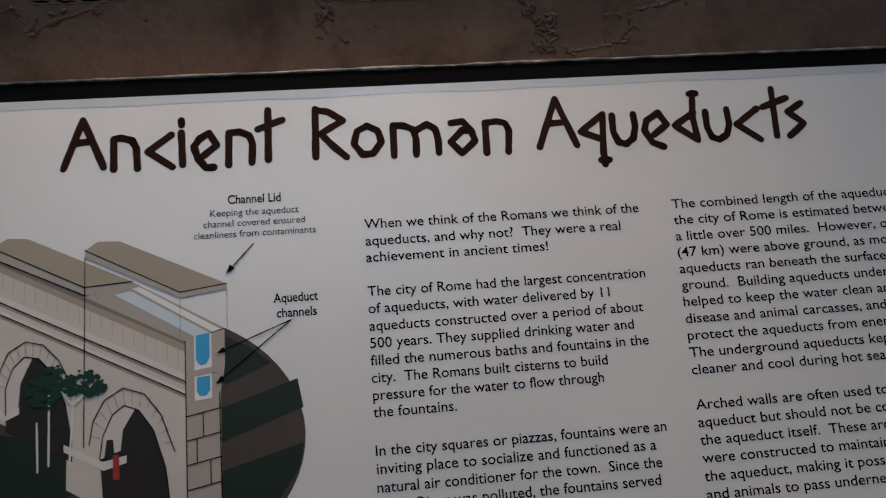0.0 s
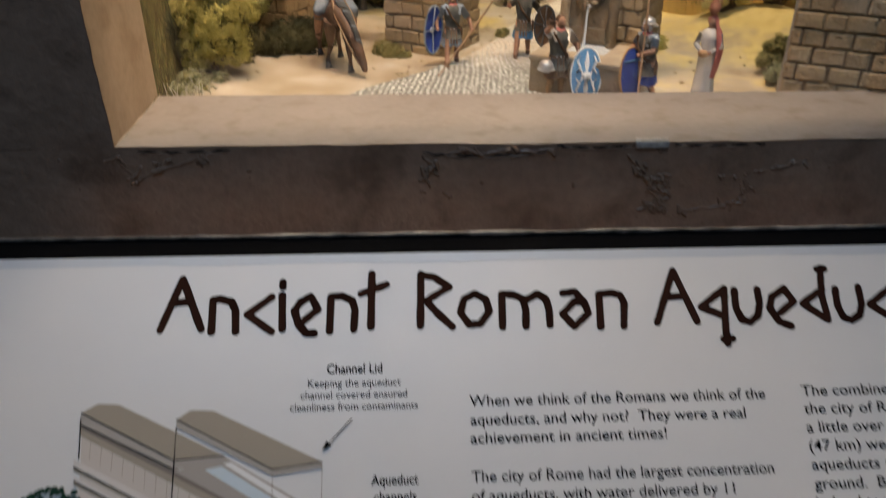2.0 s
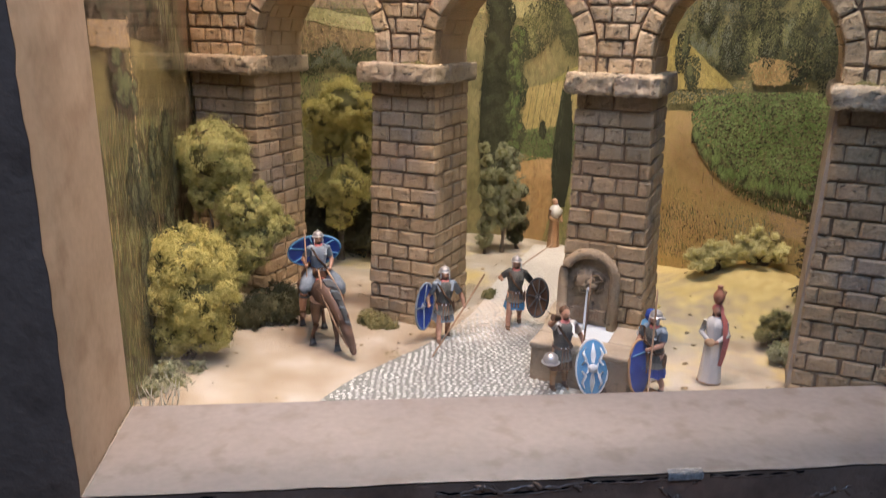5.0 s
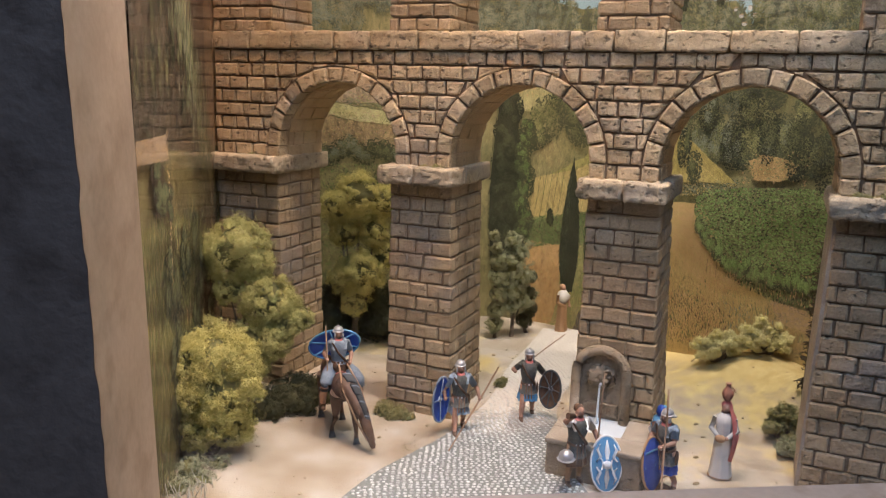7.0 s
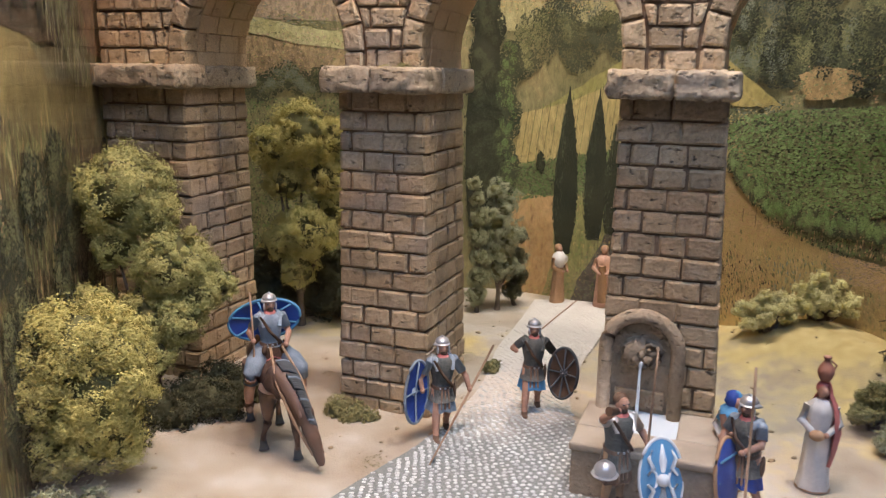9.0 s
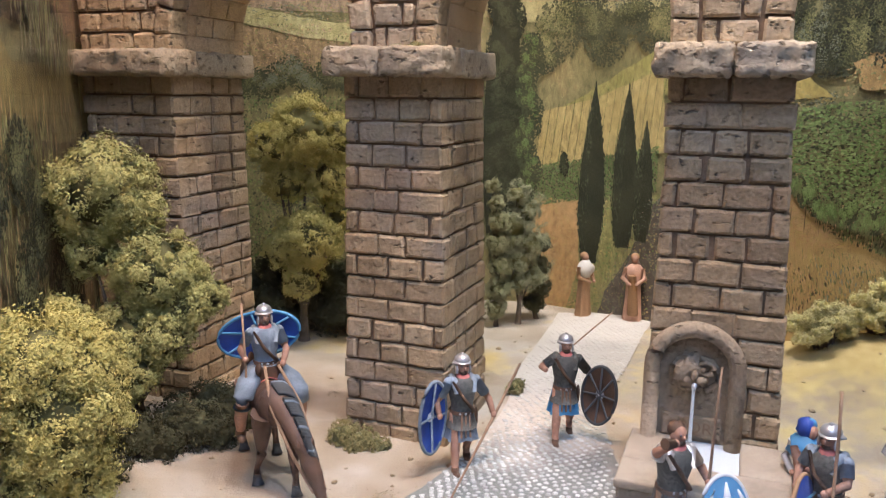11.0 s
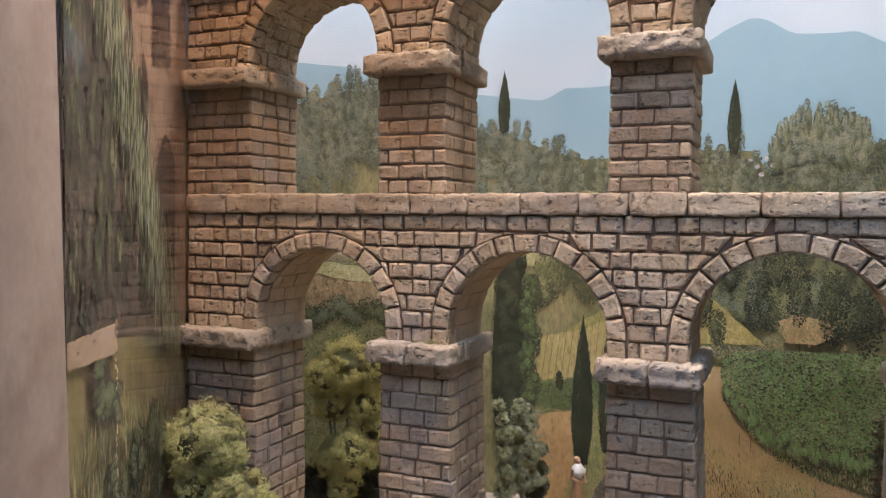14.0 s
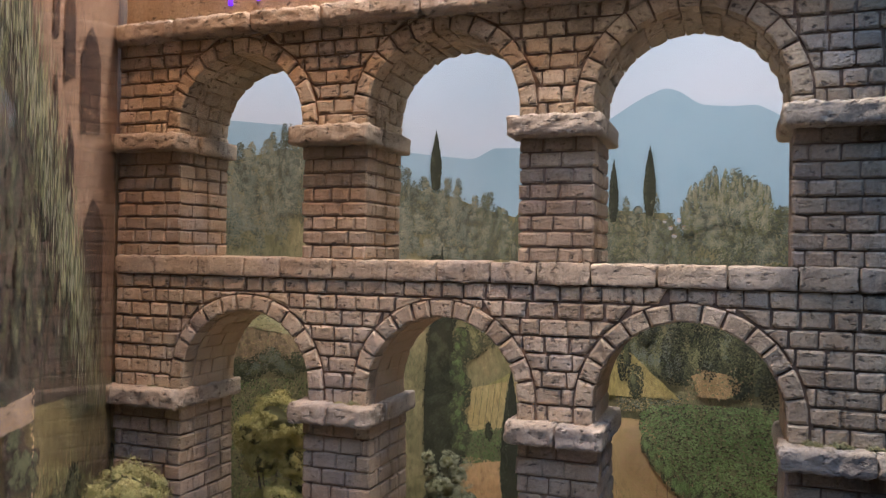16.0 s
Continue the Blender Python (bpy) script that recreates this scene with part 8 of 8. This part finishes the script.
LINES = [
    (-1.3, -37.7, 140.0, "When we think of the Romans we think of the"), (-1.2, -46.3, 129.3, "aqueducts, and why not?  They were a real"), (-1.5, -54.6, 91.2, "achievement in ancient times!"),
    (-1.7, -71.5, 139.3, "The city of Rome had the largest concentration"), (-1.9, -79.9, 120.1, "of aqueducts, with water delivered by 11"), (-1.9, -88.4, 136.2, "aqueducts constructed over a period of about"),
    (-2.1, -96.7, 130.5, "500 years. They supplied drinking water and"), (-2.4, -105.0, 137.3, "filled the numerous baths and fountains in the"), (-2.4, -113.2, 115.4, "city.  The Romans built cisterns to build"),
    (-2.3, -121.4, 112.4, "pressure for the water to flow through"), (-2.6, -129.3, 39.7, "the fountains."),
    (-2.6, -147.0, 140.5, "In the city squares or piazzas, fountains were an"), (-2.6, -155.3, 134.3, "inviting place to socialize and functioned as a"),
    (-2.9, -163.6, 136.4, "natural air conditioner for the town.  Since the"), (-2.9, -171.7, 134.7, "Tiber River was polluted, the fountains served"),
]
SIZE = 0.0071
for x, v, w, words in LINES:
    flat_text(words, w / 1000, SIZE, PAN @ Matrix.Translation((x / 1000, v / 1000, 0.00015)), M["ink"], "text_line", face, offset=0.00006)
COLUMN = ["The combined length of the aqueducts", "the city of Rome is estimated between", "a little over 500 miles.  However, only", "(47 km) were above ground, as most", "aqueducts ran beneath the surface", "ground.  Building aqueducts under", "helped to keep the water clean and", "disease and animal carcasses, and", "protect the aqueducts from enemy", "The underground aqueducts kept", "cleaner and cool during hot seas", "", "Arched walls are often used to", "aqueduct but should not be con", "the aqueduct itself.  These arch", "were constructed to maintain", "the aqueduct, making it poss", "and animals to pass underne"]
for k, words in enumerate(COLUMN):
    if words:
        flat_text(words, 0.0, SIZE, PAN @ Matrix.Translation((0.1565 - 0.0002 * k, -0.0369 - 0.00845 * k, 0.00015)), M["ink"], "text_line", face, offset=0.00006)
for x, v, w, words in ((-75.9, -27.2, 42.9, "Keeping the aqueduct"), (-79.2, -32.6, 49.0, "channel covered ensured"), (-83.9, -38.0, 58.7, "cleanliness from contaminants")):
    flat_text(words, w / 1000, 0.0050, PAN @ Matrix.Translation((x / 1000, v / 1000, 0.00015)), M["ink"], "caption_line", face)
for x, v, w, words in ((-67.3, -21.1, 25.8, "Channel Lid"), (-47.0, -71.5, 21.3, "Aqueduct"), (-45.7, -78.8, 19.1, "channels")):
    flat_text(words, w / 1000, 0.0064, PAN @ Matrix.Translation((x / 1000, v / 1000, 0.00015)), M["ink"], "caption_line", face, offset=0.0001)
build_texts()

# printed drawing of an aqueduct with open channel
INKS = {k: plain("print_" + k, c, 0.5, 0.0, 0.2) for k, c in {"earth": (0.060, 0.046, 0.040), "turf": (0.012, 0.022, 0.014), "lid": (0.33, 0.29, 0.24), "lid_side": (0.36, 0.33, 0.31), "stone": (0.53, 0.49, 0.465), "stone_end": (0.38, 0.335, 0.305), "ledge": (0.60, 0.57, 0.56), "shadow": (0.020, 0.016, 0.016), "vault": (0.56, 0.52, 0.52), "blue": (0.03, 0.33, 0.62), "pale_blue": (0.52, 0.62, 0.70), "parapet": (0.20, 0.17, 0.15), "leaf": (0.006, 0.035, 0.020), "birch": (0.62, 0.60, 0.58), "cloth": (0.32, 0.035, 0.03), "paper": (0.72, 0.73, 0.75)}.items()}


def shape(name, ink, points, lift):
    bm = bmesh.new()
    vs = [bm.verts.new(pan(*[float(c) / 1000 for c in q.split(",")], lift)) for q in points.split()]
    bm.faces.new(vs)
    bmesh.ops.triangulate(bm, faces=bm.faces[:])
    return part(name, bm, INKS[ink], face)


def line(name, points, width=0.0005, lift=0.0006, mat=None):
    bm = bmesh.new()
    stroke(bm, [tuple(float(c) / 1000 for c in q.split(",")) for q in points.split()], width, lift)
    return part(name, bm, mat or M["ink"], face)


bm = bmesh.new()
vs = [bm.verts.new(pan((-117 + 82.5 * math.cos(t)) / 1000, (-133 + 62 * math.sin(t)) / 1000, 0.0001)) for t in [2 * math.pi * k / 60 for k in range(60)]]
bm.faces.new(vs)
part("printed_ground", bm, INKS["earth"], face, "printed dark brown ground disc")
shape("printed_turf", "turf", "-72.6,-84.5 -59.7,-91.3 -49.1,-100.0 -70.7,-108.9", 0.00014)
shape("printed_turf", "turf", "-72.9,-119.4 -37.2,-108.2 -34.9,-121.8 -73.0,-135.0", 0.00014)
shape("printed_turf", "turf", "-73.1,-147.8 -35.4,-137.8 -38.0,-149.1 -48.0,-163.0 -73.3,-168.4", 0.00014)
shape("printed_turf", "turf", "-196.0,-118.0 -150.0,-128.0 -120.0,-145.0 -160.0,-160.0 -196.0,-150.0", 0.00014)
shape("printed_wall", "stone", "-176.6,-41.8 -88.7,-86.9 -88.7,-182.0 -142.0,-150.0 -142.0,-134.0 -175.4,-116.0 -175.3,-68.0", 0.00020)
shape("printed_wall_end", "stone_end", "-88.7,-86.4 -84.4,-85.5 -76.3,-83.8 -70.4,-82.5 -70.6,-99.6 -72.8,-111.4 -73.3,-182.0 -88.7,-182.0", 0.00020)
shape("printed_parapet", "parapet", "-177.5,-38.9 -88.7,-84.5 -88.7,-88.5 -177.3,-43.1", 0.00026)
shape("printed_shade", "lid", "-177.3,-43.1 -88.7,-88.5 -88.7,-92.0 -177.2,-46.2", 0.00024)
shape("printed_shade", "lid", "-178.6,-59.7 -88.7,-105.7 -88.7,-107.6 -178.4,-61.5", 0.00024)
shape("printed_shade", "lid", "-177.8,-65.7 -88.7,-111.8 -88.7,-113.6 -177.7,-67.5", 0.00024)
shape("printed_ledge", "ledge", "-178.8,-56.4 -89.2,-102.0 -88.7,-105.7 -178.6,-59.7", 0.00026)
shape("printed_ledge", "ledge", "-177.9,-63.8 -89.2,-109.7 -88.7,-111.8 -177.8,-65.7", 0.00026)
shape("printed_trough", "lid_side", "-134.7,-62.8 -112.7,-57.0 -70.4,-81.9 -89.2,-86.9", 0.00030)
shape("printed_trough_water", "pale_blue", "-121.0,-62.6 -113.6,-61.2 -77.4,-83.7 -84.0,-85.3", 0.00034)
shape("printed_trough_wall", "paper", "-113.0,-60.2 -109.5,-59.6 -72.4,-82.2 -76.0,-83.4", 0.00035)
shape("printed_lid_side", "lid_side", "-177.6,-36.1 -177.4,-41.2 -134.8,-61.9 -112.6,-60.1 -112.7,-56.7 -134.9,-58.1", 0.00034)
shape("printed_lid", "lid", "-177.6,-36.1 -170.4,-32.2 -161.0,-32.9 -112.7,-56.7 -134.9,-58.4", 0.00038)
shape("printed_lid_side", "lid_side", "-134.8,-40.2 -134.7,-43.8 -90.8,-66.2 -68.8,-63.2 -68.8,-60.6 -90.8,-63.4", 0.00042)
shape("printed_lid", "lid", "-134.8,-40.2 -128.7,-36.2 -118.6,-36.7 -68.8,-60.6 -90.8,-63.7", 0.00046)
shape("printed_channel", "paper", "-84.6,-85.0 -76.6,-83.8 -76.8,-114.4 -84.7,-115.0", 0.00034)
shape("printed_channel_water", "blue", "-83.8,-84.7 -77.4,-83.7 -77.5,-95.1 -79.1,-98.3 -82.0,-98.9 -83.9,-96.1", 0.00040)
shape("printed_channel_water", "blue", "-83.6,-104.4 -77.5,-103.7 -77.6,-110.6 -79.2,-112.9 -82.3,-113.0 -83.7,-110.8", 0.00040)
shape("printed_slab", "stone_end", "-85.5,-101.1 -74.8,-99.6 -74.9,-102.3 -85.5,-104.0", 0.00044)
shape("printed_opening", "shadow", "-168.8,-114.7 -169.3,-103.0 -166.4,-94.0 -161.4,-89.0 -154.9,-90.1 -149.5,-96.3 -142.5,-112.5 -139.5,-128.2 -139.5,-138.0 -158.0,-128.0 -168.8,-122.0", 0.00030)
shape("printed_opening", "shadow", "-127.3,-137.9 -126.0,-127.7 -121.8,-118.4 -116.6,-114.6 -110.1,-117.1 -103.5,-126.6 -98.2,-143.6 -96.4,-158.8 -96.0,-180.0 -124.0,-180.0", 0.00030)
shape("printed_vault", "vault", "-168.8,-114.7 -169.3,-103.0 -166.4,-94.0 -161.4,-89.0 -157.5,-89.2 -162.8,-100.8 -163.7,-114.5", 0.00034)
shape("printed_vault", "vault", "-127.3,-137.9 -126.0,-127.7 -121.8,-118.4 -116.6,-114.6 -111.4,-115.9 -117.2,-125.7 -118.1,-134.7", 0.00034)
shape("printed_plinth", "ledge", "-177.8,-108.2 -177.6,-112.0 -169.3,-117.5 -163.0,-114.8 -163.1,-111.7 -169.5,-113.5", 0.00036)
shape("printed_plinth", "ledge", "-143.3,-130.0 -143.2,-133.3 -125.7,-143.0 -115.5,-140.4 -115.5,-137.0 -126.0,-139.0", 0.00036)
for pts in ("-168.8,-114.7 -169.3,-103.0 -166.4,-94.0 -161.4,-89.0 -154.9,-90.1 -149.5,-96.3 -142.5,-112.5", "-127.3,-137.9 -126.0,-127.7 -121.8,-118.4 -116.6,-114.6 -110.1,-117.1 -103.5,-126.6 -98.2,-143.6 -96.4,-158.8", "-173.0,-106.0 -172.5,-96.0 -168.5,-86.5 -161.0,-82.0 -153.0,-84.0 -146.0,-91.5 -139.0,-106.0", "-132.0,-131.0 -130.5,-121.0 -125.5,-111.5 -117.0,-106.6 -107.5,-110.0 -100.0,-120.0 -94.0,-137.0", "-177.4,-41.2 -134.8,-61.9", "-134.7,-43.8 -134.4,-132.0", "-88.7,-86.9 -88.7,-182.0", "-73.3,-112.0 -73.3,-182.0", "-178.6,-59.7 -88.7,-105.7", "-177.8,-65.7 -88.7,-111.8", "-177.6,-36.1 -134.9,-58.1 -112.7,-56.7", "-134.8,-40.2 -90.8,-63.4 -68.8,-60.6", "-88.7,-122.0 -73.0,-119.0", "-88.7,-133.0 -73.0,-130.0", "-88.7,-144.0 -73.0,-141.0", "-88.7,-155.0 -73.0,-152.0", "-81.0,-121.0 -81.0,-131.5", "-84.0,-132.5 -84.0,-143.0", "-78.0,-142.0 -78.0,-153.0", "-177.5,-38.9 -176.6,-56.0"):
    line("printed_line", pts, 0.0005, 0.0005)
for k in range(17):
    x = -172.0 + 5.0 * k
    v = -46.3 - (x + 172.0) * 0.516
    line("printed_joint", "%.1f,%.1f %.1f,%.1f" % (x, v, x, v - 10.5), 0.00025, 0.0005, INKS["lid"])
for k in range(13):
    a = math.pi * (0.05 + 0.9 * k / 12)
    for cx, cv, rx, rv in ((-157.5, -107.0, 12.5, 18.0), (-113.0, -134.0, 14.0, 19.5)):
        line("printed_joint", "%.1f,%.1f %.1f,%.1f" % (cx + rx * math.cos(a), cv + rv * math.sin(a) - 2.0 * math.cos(a), cx + 1.3 * rx * math.cos(a), cv + 1.38 * rv * math.sin(a) - 3.0 * math.cos(a)), 0.00025, 0.0005, INKS["parapet"])
for pts in ("-134.7,-43.8 -134.2,-62.0", "-90.8,-66.2 -90.8,-85.2", "-68.8,-63.2 -69.0,-82.5"):
    line("printed_dash", pts, 0.00022, 0.0006, INKS["parapet"])
for pts, head in (("-55.6,-42.0 -68.0,-54.8", "-69.0,-55.8 -67.0,-51.4 -64.7,-53.6"), ("-38.9,-80.3 -73.3,-93.3", "-74.3,-93.7 -70.9,-90.8 -69.8,-93.6"), ("-38.9,-80.3 -74.0,-107.2", "-74.9,-107.9 -72.4,-104.2 -70.6,-106.6")):
    line("printed_arrow", pts, 0.00055, 0.0007)
    bm = bmesh.new()
    bm.faces.new([bm.verts.new(pan(*[float(c) / 1000 for c in q.split(",")], 0.0007)) for q in head.split()])
    part("printed_arrowhead", bm, M["ink"], face)
for pts in ("-149.9,-106.8 -149.6,-138.9", "-138.8,-105.0 -140.5,-138.8", "-155.1,-119.5 -154.3,-141.2", "-138.0,-112.0 -131.0,-104.0", "-140.0,-112.0 -146.0,-104.0", "-184.0,-82.0 -183.9,-111.2", "-178.5,-86.0 -180.5,-112.0", "-190.0,-86.0 -190.0,-108.0", "-196.0,-88.0 -194.0,-106.0"):
    line("printed_trunk", pts, 0.0009, 0.0007, INKS["birch"])
rng = random.Random(6)
bm = bmesh.new()
for cx, cv, rx, rv, n in ((-149.0, -104.0, 13.0, 5.0, 90), (-148.0, -99.0, 5.0, 5.0, 40), (-153.0, -111.0, 6.0, 4.0, 30), (-135.0, -103.0, 9.0, 6.0, 70), (-130.0, -106.0, 5.0, 4.0, 30), (-186.0, -74.0, 12.0, 6.0, 90), (-180.0, -78.0, 7.0, 5.0, 40), (-196.0, -78.0, 9.0, 6.0, 60)):
    for _ in range(n):
        a, q = rng.uniform(0, 6.28), math.sqrt(rng.random())
        x, v, s = cx + rx * q * math.cos(a), cv + rv * q * math.sin(a), rng.uniform(0.7, 1.8)
        bm.faces.new([bm.verts.new(pan((x + s * math.cos(t)) / 1000, (v + 0.7 * s * math.sin(t)) / 1000, 0.0008 + 0.00002 * rng.random())) for t in [2 * math.pi * j / 6 + a for j in range(6)]])
part("printed_foliage", bm, INKS["leaf"], face, "printed dark green tree crowns", kind="stuff")
shape("printed_post", "shadow", "-124.2,-129.5 -121.4,-129.5 -120.6,-138.0 -125.4,-138.0", 0.0007)
shape("printed_cloth", "cloth", "-121.4,-136.5 -118.8,-136.5 -118.4,-147.5 -121.4,-147.5", 0.0008)
